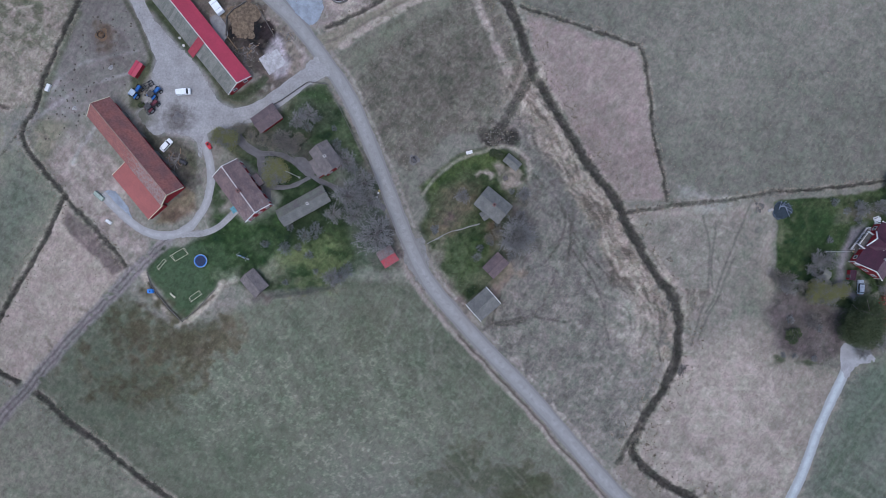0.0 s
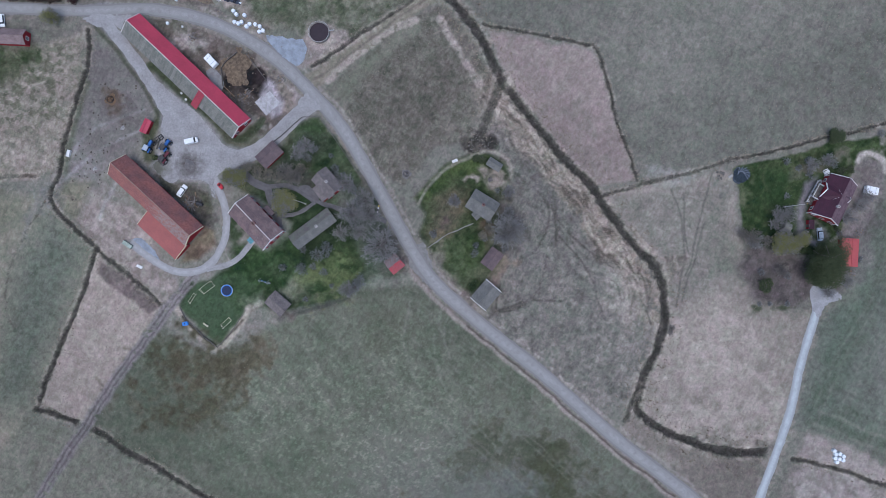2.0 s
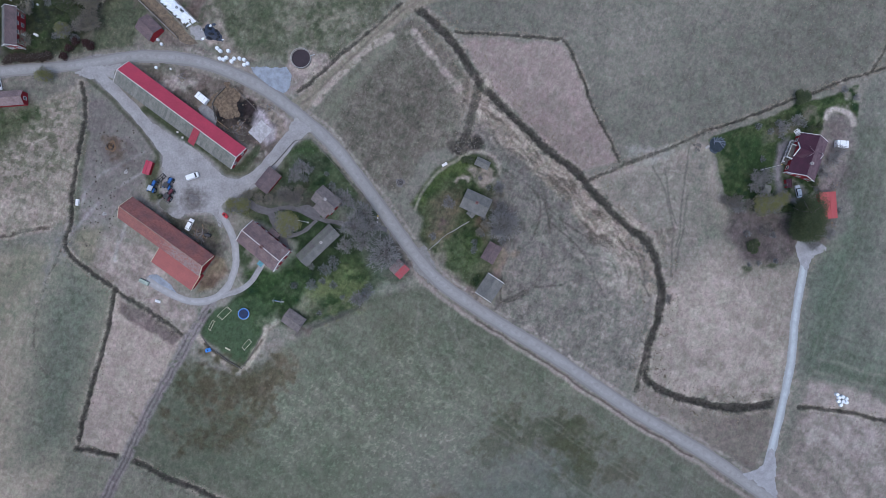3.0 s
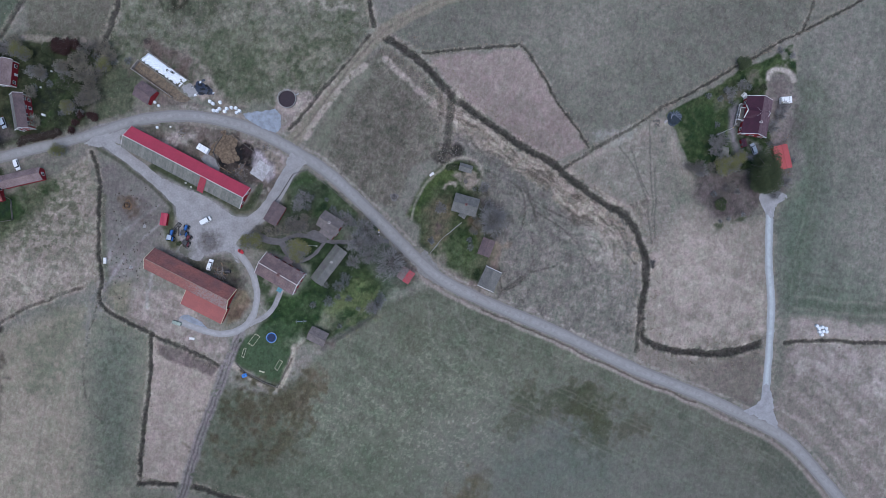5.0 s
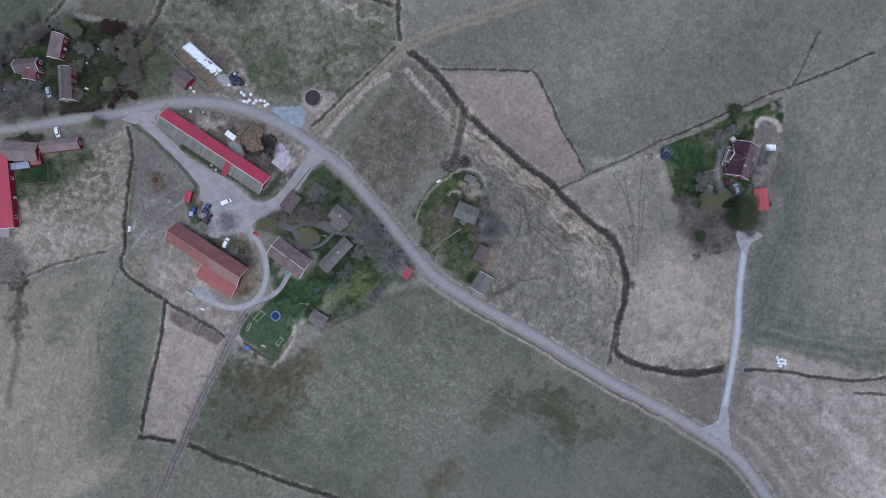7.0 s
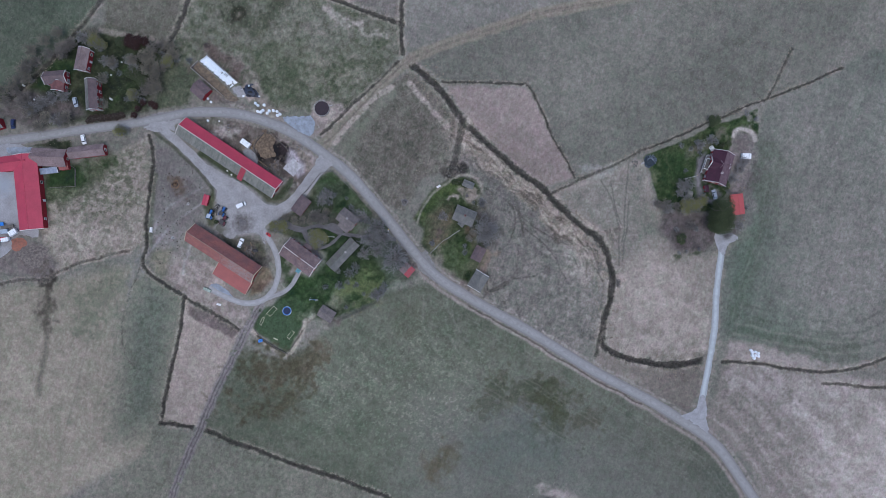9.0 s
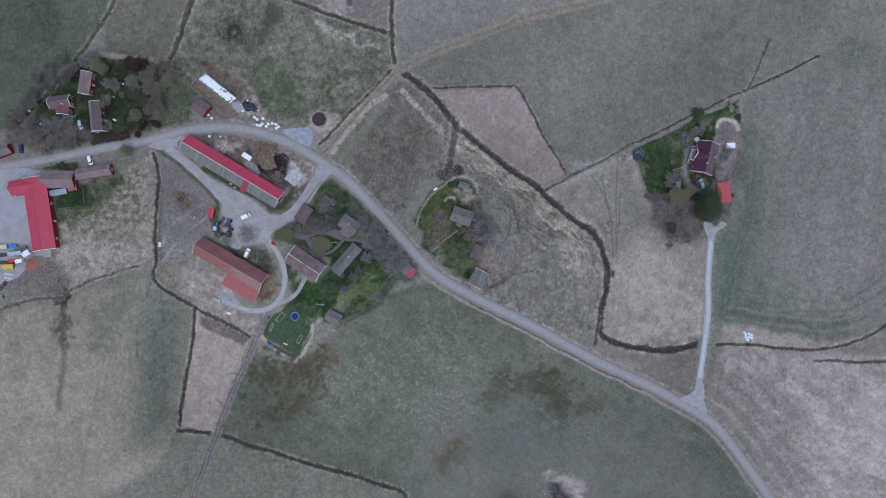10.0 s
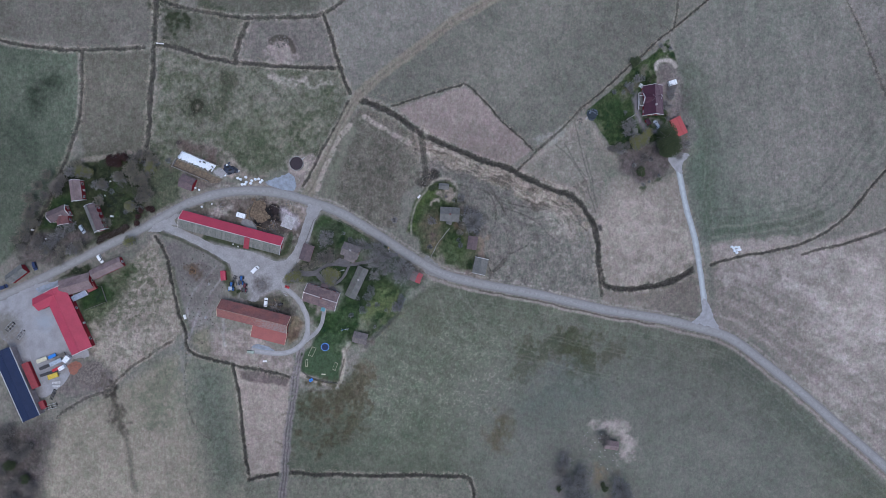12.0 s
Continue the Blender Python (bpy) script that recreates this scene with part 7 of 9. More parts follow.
gabled("entrance_porch", [(8.9, 11.4), (10.7, 12.6), (12.4, 10.2)], 2.4, 0.7, GREY_WOOD, GREY_TILE, "little roofed porch of the grey cottage", "porch", door=False, overhang=0.15)
gabled("privy_shed", [(18.2, 30.2), (22.3, 26.8), (20.2, 24.4)], 2.2, 1.0, GREY_WOOD, GREY_TILE, "small grey shed beside a stone heap", "shed")
gabled("wood_shed", [(9.8, -5.4), (14.7, -0.5), (18.4, -4.0)], 2.4, 1.5, GREY_WOOD, BROWN_TILE, "brown-roofed weathered shed behind the cottage", "shed")
gabled("storehouse", [(4.9, -16.8), (11.0, -11.4), (15.4, -16.8)], 2.8, 1.7, RED_WALL, GREY_TILE, "storehouse with grey roof and white bargeboards by the road", "shed", None, WHITE)
villa, size = gabled("villa", [(140.4, 3.1), (132.1, -9.3), (123.6, -3.8)], 3.6, 3.6, RED_WALL, GREY_WINE, "red farmhouse with wine-red roof and white trim", "house", WINE_ROOF, WHITE, (4, 3, 1), corner_boards=True)
gabled("garage", [(139.2, -14.8), (137.4, -24.2), (131.7, -22.7)], 2.6, 1.2, RED_WALL, CORAL_ROOF, "red garage with coral sheet roof", "garage")
gabled("village_house", [(-127.2, 137.9), (-132.3, 128.7), (-137.2, 131.6)], 4.0, 2.0, RED_WALL, PALE_TILE, "red wooden house with pale brown roof", "house", None, WHITE, (3, 2, 1), corner_boards=True, group="houses of the hamlet")
gabled("village_house", [(-128.2, 123.8), (-131.7, 110.3), (-137.1, 111.4)], 5.0, 2.2, RED_WALL, BROWN_TILE, "two-storey red house beside the road", "house", GREY_TILE, WHITE, (4, 2, 2), corner_boards=True, group="houses of the hamlet")
gabled("village_house", [(-150.6, 134.4), (-141.0, 132.3), (-142.1, 126.4)], 4.0, 2.2, RED_WALL, BROWN_TILE, "red house with a cross gable among bare trees", "house", None, WHITE, (3, 2, 1), corner_boards=True, group="houses of the hamlet")
gabled("gable_wing", [(-148.3, 129.9), (-150.2, 125.9), (-144.3, 124.4)], 3.8, 1.6, RED_WALL, WING_TILE, "red gabled wing with white trim", "annex", None, WHITE, (1, 1, 1), door=False)
gabled("silo_shed", [(-84.2, 110.4), (-80.3, 104.1), (-86.2, 100.7)], 3.0, 1.6, RED_WALL, BROWN_TILE, "red shed with brown roof beside the silage bunker", "shed")
gabled("machine_barn", [(-165.1, 100.0), (-172.3, 66.2), (-183.2, 68.1)], 4.0, 2.15, RED_WALL, RED_METAL, "long red barn with bright red sheet roof", "barn", None, WHITE, (4, 1, 1))
gabled("barn_wing", [(-169.4, 101.2), (-182.1, 103.4), (-182.7, 96.4)], 4.0, 2.2, RED_WALL, RED_METAL, "short red-roofed wing of the machine barn", "barn", None, None, (0, 1, 1))
gabled("stable", [(-166.7, 103.1), (-151.7, 97.7), (-154.0, 89.8)], 3.4, 2.2, RED_WALL, PALE_TILE, "red stable with worn brown roof", "barn", None, None, (0, 1, 1))
gabled("stable_wing", [(-151.2, 98.4), (-134.8, 95.3), (-135.8, 90.0)], 3.0, 1.6, RED_WALL, PALE_TILE, "low red stable wing with pinkish brown roof", "barn", None, None, (0, 1, 1))
lean_to("glazed_lean_to", [(-167.7, 93.4), (-159.1, 91.8), (-159.3, 89.1)], 2.0, 2.6, GREY_WOOD, BLUE_SHEET, "blue-grey sheet lean-to on the stable", "annex", WHITE)
gabled("roadside_barn", [(-187.1, 121.1), (-176.7, 121.3), (-176.8, 116.0)], 3.0, 1.8, RED_WALL, GREY_TILE, "grey-roofed barn close to the road", "barn")
gabled("machine_hall", [(-204.9, 90.3), (-213.2, 53.7), (-222.2, 55.7)], 5.0, 1.4, PINK_CONCRETE, NAVY_ROOF, "large machine hall with navy blue roof", "barn", None, None, (0, 0, 1), edge=WHITE, cap=NAVY_ROOF)
lean_to("hall_annex", [(-206.6, 80.2), (-209.7, 66.6), (-206.8, 66.0)], 2.4, 3.4, RED_WALL, RED_BOARD_ROOF, "dark red lean-to annex along the machine hall", "annex")
lean_to("hall_annex", [(-211.6, 59.8), (-212.5, 55.6), (-210.4, 55.2)], 2.2, 2.8, RED_WALL, RED_BOARD_ROOF, "small dark red annex at the hall's end", "annex")


def span(pts):
    """Middle, turn and length of the line between two points."""
    (ax, ay), (bx, by) = pts
    return (ax + bx) / 2, (ay + by) / 2, math.degrees(math.atan2(by - ay, bx - ax)), math.hypot(bx - ax, by - ay)


# further pieces of the buildings
cross = part("cross_roof", slab([(8.0, -0.1, 5.78), (10.7, -0.1, 5.78), (10.7, -6.0, 3.05), (8.0, -6.0, 3.05)], 0.12), RED_BOARD_SHEET, barn, "red sheet strip over the barn door")
part("barn_door", box(8.3, -4.5, 0, 9.9, -4.2, 2.3), GREY_WOOD, barn)
for x in (-12, -4, 4, 12):
    part("barn_door", box(x - 1.2, 4.2, 0, x + 1.2, 4.36, 2.8), GREY_WOOD, old_barn)
lean_to("entrance_porch", [(-61.7, 23.0), (-59.4, 19.8), (-58.0, 20.9)], 2.6, 3.2, GREY_WOOD, BROWN_TILE, "dark-roofed porch on the farmhouse's garden side", "porch")
steps = thing("stone_steps", *[(-67.8, 12.7)][0], 35, "blue-painted stone steps of the farmhouse", "steps")
part("step", box(-1.2, -1.3, 0, 1.2, 1.3, 0.2), CONCRETE, steps)
part("step", box(-1.2, -0.7, 0.2, 1.2, 1.3, 0.4), material("turquoise_paint", (0.12, 0.3, 0.36), None, 0.5, 0.6), steps)
# cross gable and deck of the villa
for s in (-1, 1):
    part("dormer_roof", slab([(-1 + s * 2.6, -5.0, 4.6), (-1 + s * 2.6, -2.2, 5.5), (-1 + s * 0.02, 0.0, 7.1), (-1 + s * 0.02, -5.4, 7.1)], 0.12), WINE_ROOF, villa)
    part("bargeboard", slab([(-1 + s * 2.7, -5.2, 4.6), (-1 + s * 2.7, -5.5, 4.6), (-1, -5.5, 7.2), (-1, -5.2, 7.2)], 0.25), WHITE, villa)
bm = bmesh.new()
solid(bm, ((-3.4, -5.0, 3.4), (1.4, -5.0, 3.4), (1.4, -5.0, 4.6), (-1, -5.0, 6.9), (-3.4, -5.0, 4.6), (-3.4, -4.8, 3.4), (1.4, -4.8, 3.4), (1.4, -4.8, 4.6), (-1, -4.8, 6.9), (-3.4, -4.8, 4.6)),
      ((4, 3, 2, 1, 0), (5, 6, 7, 8, 9), (0, 1, 6, 5), (1, 2, 7, 6), (2, 3, 8, 7), (3, 4, 9, 8), (4, 0, 5, 9)))
part("dormer_wall", bm, RED_WALL, villa)
for s in (-1, 1):
    part("valley_flashing", slab([(-1 + s * 2.75, -2.3, 5.52), (-1 + s * 2.45, -2.1, 5.58), (-1 - s * 0.1, 0.1, 7.24), (-1 + s * 0.15, -0.15, 7.24)], 0.05), WHITE, villa)
    part("east_dormer_roof", slab([(-1.5 + s * 1.0, 3.6, 5.0), (-1.5 + s * 1.0, 1.9, 5.7), (-1.5, 1.2, 6.3), (-1.5, 3.7, 6.0)], 0.1), GREY_WINE, villa)
    part("bargeboard", slab([(-1.5 + s * 1.1, 3.7, 5.0), (-1.5 + s * 1.1, 3.85, 5.0), (-1.5, 3.85, 6.1), (-1.5, 3.7, 6.1)], 0.2), WHITE, villa)
part("dormer_wall", box(-2.4, 2.6, 4.0, -0.6, 3.5, 5.1), WHITE, villa)
chimney(villa, 3.0, 0.0, 6.2, 8.0, 0.7)
deck = thing("veranda", *[(127.9, 2.6)][0], span([(130.9, 6.1), (125.8, -0.8)])[2], "white-railed wooden veranda on the villa's front", "veranda")
part("deck_floor", box(-4.2, -1.8, 0, 4.2, 1.6, 0.7), GREY_WOOD, deck)
for s, t in ((-4.1, -1.7), (-2.0, -1.7), (0, -1.7), (2.0, -1.7), (4.1, -1.7), (-4.1, 1.5), (4.1, 1.5)):
    part("post", box(s - 0.09, t - 0.09, 0.7, s + 0.09, t + 0.09, 3.0), WHITE, deck)
for z in (1.1, 1.6):
    part("rail", box(-4.1, -1.76, z, 4.1, -1.64, z + 0.1), WHITE, deck)
part("balcony", box(-2.6, -2.0, 3.0, 2.6, 0.2, 3.14), GREY_WOOD, deck)
for s in (-2.5, 2.5):
    part("rail", box(s - 0.06, -2.0, 3.14, s + 0.06, 0.2, 4.0), WHITE, deck)
part("rail", box(-2.5, -2.0, 3.9, 2.5, -1.88, 4.0), WHITE, deck)
for k in range(21):
    part("baluster", box(-2.44 + k * 0.244 - 0.03, -1.97, 3.14, -2.44 + k * 0.244 + 0.03, -1.91, 3.9), WHITE, deck)
for k in range(3):
    part("stair_step", box(-4.2 - 0.35 * (k + 1), -0.9, 0, -4.2 - 0.35 * k, 0.9, 0.52 - 0.17 * k), CONCRETE, deck)
table = thing("garden_table", *[(132.7, 9.5)][0], 20, "white garden table with two benches", "table")
part("tabletop", rounded(-1.0, -0.45, 0.7, 1.0, 0.45, 0.76, 0.02), WHITE, table)
for s in (-1, 1):
    part("bench_seat", rounded(-1.0, s * 0.8 - 0.16, 0.4, 1.0, s * 0.8 + 0.16, 0.46, 0.02), WHITE, table)
    part("leg", box(s * 0.75 - 0.05, -0.8, 0, s * 0.75 + 0.05, 0.8, 0.4), WHITE, table)
    part("leg", box(s * 0.75 - 0.05, -0.3, 0.4, s * 0.75 + 0.05, 0.3, 0.7), WHITE, table)
hut, _ = gabled("red_playhouse", [(123.6, -6.0), (123.1, -9.2), (125.1, -9.4)], 1.8, 0.8, RED_WALL, WINE_ROOF, "tiny red playhouse in front of the villa", "playhouse", overhang=0.15)
gabled("garden_shed", [(115.6, -5.7), (117.8, -6.9), (116.4, -9.5)], 2.0, 0.7, GREY_WOOD, GREY_SHEET, "small grey garden shed under a bare tree", "shed", overhang=0.2)
gabled("hillock_hut", [(10.0, -127.3), (14.9, -132.4), (11.5, -135.7)], 2.2, 1.2, GREY_WOOD, PALE_TILE, "old weathered hut on a stony hillock", "shed")
gabled("field_shelter", [(-101.1, 55.4), (-98.4, 59.6), (-96.1, 58.4)], 2.0, 0.4, RED_WALL, RED_METAL, "small red-roofed field shelter at the paddock gate", "shelter", overhang=0.2)
lean_to("stable_porch", [(-158.1, 93.1), (-153.7, 92.4), (-154.7, 89.2)], 2.2, 2.6, RED_WALL, ANNEX_RED, "brick-red lean-to at the stable's end", "annex")


# ---- vehicles and machines ----
def wheel(parent, x, y, r, w, name="wheel"):
    m = Matrix.Translation((x, y, r)) @ Matrix.Rotation(math.pi / 2, 4, "X")
    ob = part(name, drum(r, -w / 2, w / 2, 16, None, m), RUBBER, parent)
    part("rim", drum(r * 0.55, -w / 2 - 0.02, w / 2 + 0.02, 12, None, m), STEEL, ob)


def car(pts, paint, label, van=False):
    x, y, turn, _ = span(pts)
    ob = thing("van" if van else "car", x, y, turn, label, "van" if van else "car", z=GROUND_AT)
    hl, hw, belt, top = (2.2, 0.92, 1.2, 2.0) if van else (2.25, 0.9, 0.9, 1.45)
    part("body", rounded(-hl, -hw, 0.3, hl, hw, belt, 0.12), paint, ob)
    x0, x1 = (-hl + 0.05, hl - 1.0) if van else (-hl + 0.5, hl - 1.35)
    part("windows", rounded(x0, -hw + 0.04, belt - 0.1, x1 + 0.35, hw - 0.04, top - 0.12, 0.06, 0.22), GLASS, ob)
    part("roof", rounded(x0 + (0.02 if van else 0.25), -hw + (0.06 if van else 0.16), top - (0.75 if van else 0.14), x1 - 0.05, hw - (0.06 if van else 0.16), top, 0.05), paint, ob)
    for sx in (-1, 1):
        for sy in (-1, 1):
            wheel(ob, sx * hl * 0.62, sy * (hw - 0.1), 0.32, 0.2)
    for sy in (-1, 1):
        part("headlight", box(hl - 0.04, sy * 0.6 - 0.18, 0.6, hl + 0.03, sy * 0.6 + 0.18, 0.76), WHITE, ob)
        part("tail_light", box(-hl - 0.03, sy * 0.65 - 0.12, 0.65, -hl + 0.04, sy * 0.65 + 0.12, 0.85), RED_PAINT, ob)
        part("wing_mirror", box(x1 + 0.1, sy * (hw + 0.08) - 0.09, belt, x1 + 0.25, sy * (hw + 0.08) + 0.09, belt + 0.16), paint, ob)
    return ob


def tractor(pts, paint, label, cab=WHITE):
    x, y, turn, _ = span(pts)
    ob = thing("tractor", x, y, turn, label, "tractor", "tractors in the farmyard", z=GROUND_AT)
    ob.scale = (1.2, 1.2, 1.15)
    part("bonnet", rounded(0.2, -0.42, 0.8, 2.1, 0.42, 1.55, 0.1), paint, ob)
    part("chassis", box(-1.3, -0.3, 0.5, 2.0, 0.3, 0.9), DARK_STEEL, ob)
    part("cab_glass", rounded(-1.2, -0.7, 1.2, 0.3, 0.7, 2.45, 0.06, 0.1), GLASS, ob)
    part("cab_roof", rounded(-1.25, -0.75, 2.45, 0.35, 0.75, 2.62, 0.06), cab, ob)
    part("exhaust_pipe", drum(0.06, 1.5, 2.6, 8, None, Matrix.Translation((0.6, 0.46, 0))), DARK_STEEL, ob)
    for s in (-1, 1):
        wheel(ob, -0.8, s * 0.85, 0.85, 0.5, "rear_wheel")
        wheel(ob, 1.5, s * 0.75, 0.55, 0.35, "front_wheel")
        bm = bmesh.new()
        tube(bm, (0.2, s * 0.5, 1.5), (2.5, s * 0.5, 0.7), 0.07, 0.07, 5)
        part("loader_arm", bm, DARK_STEEL, ob)
        part("mudguard", rounded(-1.5, s * 0.85 - 0.28, 1.6, -0.1, s * 0.85 + 0.28, 1.72, 0.04), paint, ob)
    return ob


def trailer(pts, wide, paint, label, tall=1.4, bed=None, name="trailer"):
    x, y, turn, long = span(pts)
    ob = thing(name, x, y, turn, label, "trailer", z=GROUND_AT)
    hl, hw = long / 2, wide / 2
    part("bed", rounded(-hl, -hw, 0.6, hl, hw, 0.8, 0.03), bed or DARK_STEEL, ob)
    for y0, y1 in ((-hw, -hw + 0.08), (hw - 0.08, hw)):
        part("side_board", box(-hl, y0, 0.8, hl, y1, tall), paint, ob)
    for x0, x1 in ((-hl, -hl + 0.08), (hl - 0.08, hl)):
        part("end_board", box(x0, -hw + 0.08, 0.8, x1, hw - 0.08, tall), paint, ob)
    part("load_floor", box(-hl + 0.08, -hw + 0.08, 0.8, hl - 0.08, hw - 0.08, tall - 0.12), paint, ob)
    part("drawbar", box(hl, -0.06, 0.55, hl + 1.0, 0.06, 0.67), DARK_STEEL, ob)
    for s in (-1, 1):
        wheel(ob, -hl * 0.2, s * (hw - 0.02), 0.42, 0.24)
    return ob


def box_trailer(pts, wide, label):
    x, y, turn, long = span(pts)
    ob = thing("box_trailer", x, y, turn, label, "trailer", z=0.0)
    hl, hw = long / 2, wide / 2
    part("body", rounded(-hl, -hw, 0.5, hl, hw, 2.3, 0.06), CAR_WHITE, ob)
    for e in (-hl * 0.5, hl * 0.5):
        part("roof_rib", box(e - 0.05, -hw + 0.1, 2.3, e + 0.05, hw - 0.1, 2.34), STEEL, ob)
    part("drawbar", box(-hl - 1.2, -0.06, 0.5, -hl, 0.06, 0.62), DARK_STEEL, ob)
    for s in (-1, 1):
        wheel(ob, 0, s * (hw - 0.05), 0.35, 0.22)
    return ob


def implement(pts, wide, paint, label, seed):
    """A harrow or rake: a frame of bars with tines."""
    rnd = random.Random(seed)
    x, y, turn, long = span(pts)
    ob = thing("farm_implement", x, y, turn, label, "implement", z=GROUND_AT)
    hl, hw = long / 2, wide / 2
    for k in range(3):
        yy = -hw + wide * k / 2
        part("beam", box(-hl, yy - 0.09, 0.55, hl, yy + 0.09, 0.72), paint, ob)
    for k in range(4):
        xx = -hl + long * k / 3
        part("cross_bar", box(xx - 0.08, -hw, 0.72, xx + 0.08, hw, 0.84), DARK_STEEL, ob)
        part("tine", box(xx - 0.05, rnd.uniform(-hw, hw) - 0.05, 0, xx + 0.05, rnd.uniform(-hw, hw) + 0.3, 0.55), DARK_STEEL, ob)
    for s in (-1, 1):
        wheel(ob, hl * 0.5, s * hw, 0.35, 0.2)
    return ob


GROUND_AT = 0.115
car([(-86.3, 49.5), (-81.5, 50.0)], CAR_WHITE, "white delivery van parked on the gravel farmyard", True)
car([(-91.3, 31.1), (-87.7, 35.0)], CAR_WHITE, "white hatchback parked beside the old barn")
tractor([(-100.0, 48.1), (-97.8, 51.1)], TRACTOR_BLUE, "blue tractor with pale blue cab roof", CAR_SILVER)
tractor([(-94.6, 47.4), (-91.5, 50.9)], TRACTOR_BLUE, "blue tractor with dark cab roof", DARK_STEEL)
tractor([(-95.7, 43.4), (-92.1, 47.0)], material("faded_maroon_paint", (0.13, 0.03, 0.045), (0.09, 0.025, 0.035), 0.5, 0.6), "old dark red tractor without shine", DARK_STEEL)
implement([(-97.5, 51.0), (-93.9, 52.9)], 1.6, DARK_STEEL, "dark harrow standing behind the tractors", 3)
implement([(-95.7, 43.4), (-94.2, 44.5)], 2.2, DARK_STEEL, "dark plough frame on the yard", 4)
GROUND_AT = 0.0
car([(127.3, -13.7), (127.5, -9.3)], CAR_SILVER, "silver-blue estate car in front of the villa")
car([(-144.2, 103.5), (-144.5, 97.7)], CAR_WHITE, "white car parked on the road verge")
car([(-172.3, 119.7), (-174.0, 114.6)], CAR_BLUE, "dark blue car parked beside the road")
car([(-135.2, 114.2), (-131.5, 114.6)], CAR_SILVER, "silver car parked behind the red house")
car([(-194.5, 118.4), (-189.8, 117.1)], CAR_BLUE, "blue car parked beside the road barn")
mower = thing("ride_on_mower", *[(-76.2, 33.0)][0], -55, "bright red ride-on mower on the lawn edge", "mower")
part("bonnet", rounded(0.1, -0.5, 0.35, 1.3, 0.5, 0.95, 0.1), RED_PAINT, mower)
part("cutting_deck", rounded(-0.6, -0.7, 0.12, 0.5, 0.7, 0.35, 0.08), RED_PAINT, mower)
part("seat", rounded(-0.7, -0.3, 0.6, -0.1, 0.3, 0.8, 0.06), RUBBER, mower)
part("rear_body", rounded(-1.2, -0.5, 0.3, -0.1, 0.5, 0.6, 0.06), RED_PAINT, mower)
for sx, r in ((-0.8, 0.3), (0.9, 0.22)):
    for sy in (-1, 1):
        wheel(mower, sx, sy * 0.5, r, 0.2)
box_trailer([(144.4, 1.8), (148.3, 0.4)], 2.5, "white covered trailer on bare soil")
box_trailer([(-74.6, 78.1), (-71.9, 74.4)], 2.4, "white covered trailer behind the long barn")
GROUND_AT = 0.1
trailer([(-200.9, 77.0), (-195.6, 75.6)], 2.0, CREAM, "cream-coloured farm trailer on gravel")
trailer([(-195.1, 75.2), (-191.1, 74.4)], 1.6, BLUE_PLASTIC, "small blue trailer on gravel", 1.1)
trailer([(-202.2, 73.3), (-196.2, 71.8)], 1.6, DARK_STEEL, "low black trailer on gravel", 1.0)
trailer([(-196.5, 71.9), (-190.1, 70.5)], 2.0, CAR_SILVER, "pale blue tipping trailer", 1.5)
trailer([(-204.0, 70.3), (-195.2, 67.4)], 1.5, DARK_STEEL, "long black timber trailer", 1.0)
trailer([(-197.4, 68.7), (-191.9, 67.5)], 1.4, RED_PAINT, "dark red seed drill trailer", 1.2)
trailer([(-201.1, 67.1), (-196.1, 65.6)], 2.4, YELLOW, "bright yellow tipping trailer", 1.5)
trailer([(-192.5, 73.0), (-187.0, 72.2)], 1.4, GREY_WOOD, "grey wooden hay cart", 1.2)
box_trailer([(-189.6, 68.7), (-186.1, 69.7)], 2.4, "white box trailer at the barn end")
box_trailer([(-193.9, 67.2), (-190.6, 66.9)], 1.8, "small white trailer among machines")
for p in ([(-201.6, 63.9), (-198.2, 61.8)], [(-202.4, 62.3), (-199.3, 60.4)]):
    x, y, turn, long = span(p)
    ob = thing("gate_panel", x, y, turn, "white gate panel lying on the gravel", "gate", "loose gate panels", z=0.1)
    for k in range(4):
        part("bar", box(-long / 2, -0.45 + 0.3 * k - 0.06, 0, long / 2, -0.45 + 0.3 * k + 0.06, 0.12), WHITE, ob)
    for s in (-1, 1):
        part("stile", box(s * long / 2 - 0.06, -0.55, 0.12, s * long / 2 + 0.06, 0.55, 0.2), WHITE, ob)
implement([(-213.7, 56.2), (-206.1, 53.5)], 2.2, STEEL, "grey cultivator beside the machine hall", 8)
implement([(-203.9, 98.9), (-198.9, 99.9)], 2.6, STEEL, "grey rake folded in the yard corner", 9)
implement([(-202.1, 92.2), (-197.0, 93.8)], 2.0, STEEL, "grey hay tedder in the yard corner", 10)
implement([(-214.9, 60.7), (-214.5, 57.5)], 1.6, YELLOW, "yellow loader attachment beside the hall", 11)
implement([(-206.7, 57.5), (-202.3, 60.1)], 1.4, DARK_STEEL, "dark implement at the yard rim", 12)
tractor([(-207.2, 89.5), (-207.9, 85.7)], RED_PAINT, "red tractor at the machine hall door")
GROUND_AT = 0.0

# ---- farmyard and garden things ----
tramp = thing("trampoline", *[(-78.6, -3.4)][0], 0, "round blue trampoline on the lawn", "trampoline")
part("mat", drum(1.74, 0.78, 0.82, 40), MAT_BLUE, tramp, "dark jumping mat")
part("edge_pad", hollow(2.0, 1.72, 0.76, 0.88, 40), BLUE_PLASTIC, tramp, "bright blue safety pad")
part("outer_ring", hollow(2.08, 2.0, 0.72, 0.84, 40), STEEL, tramp)
for k in range(6):
    a = k * math.tau / 6
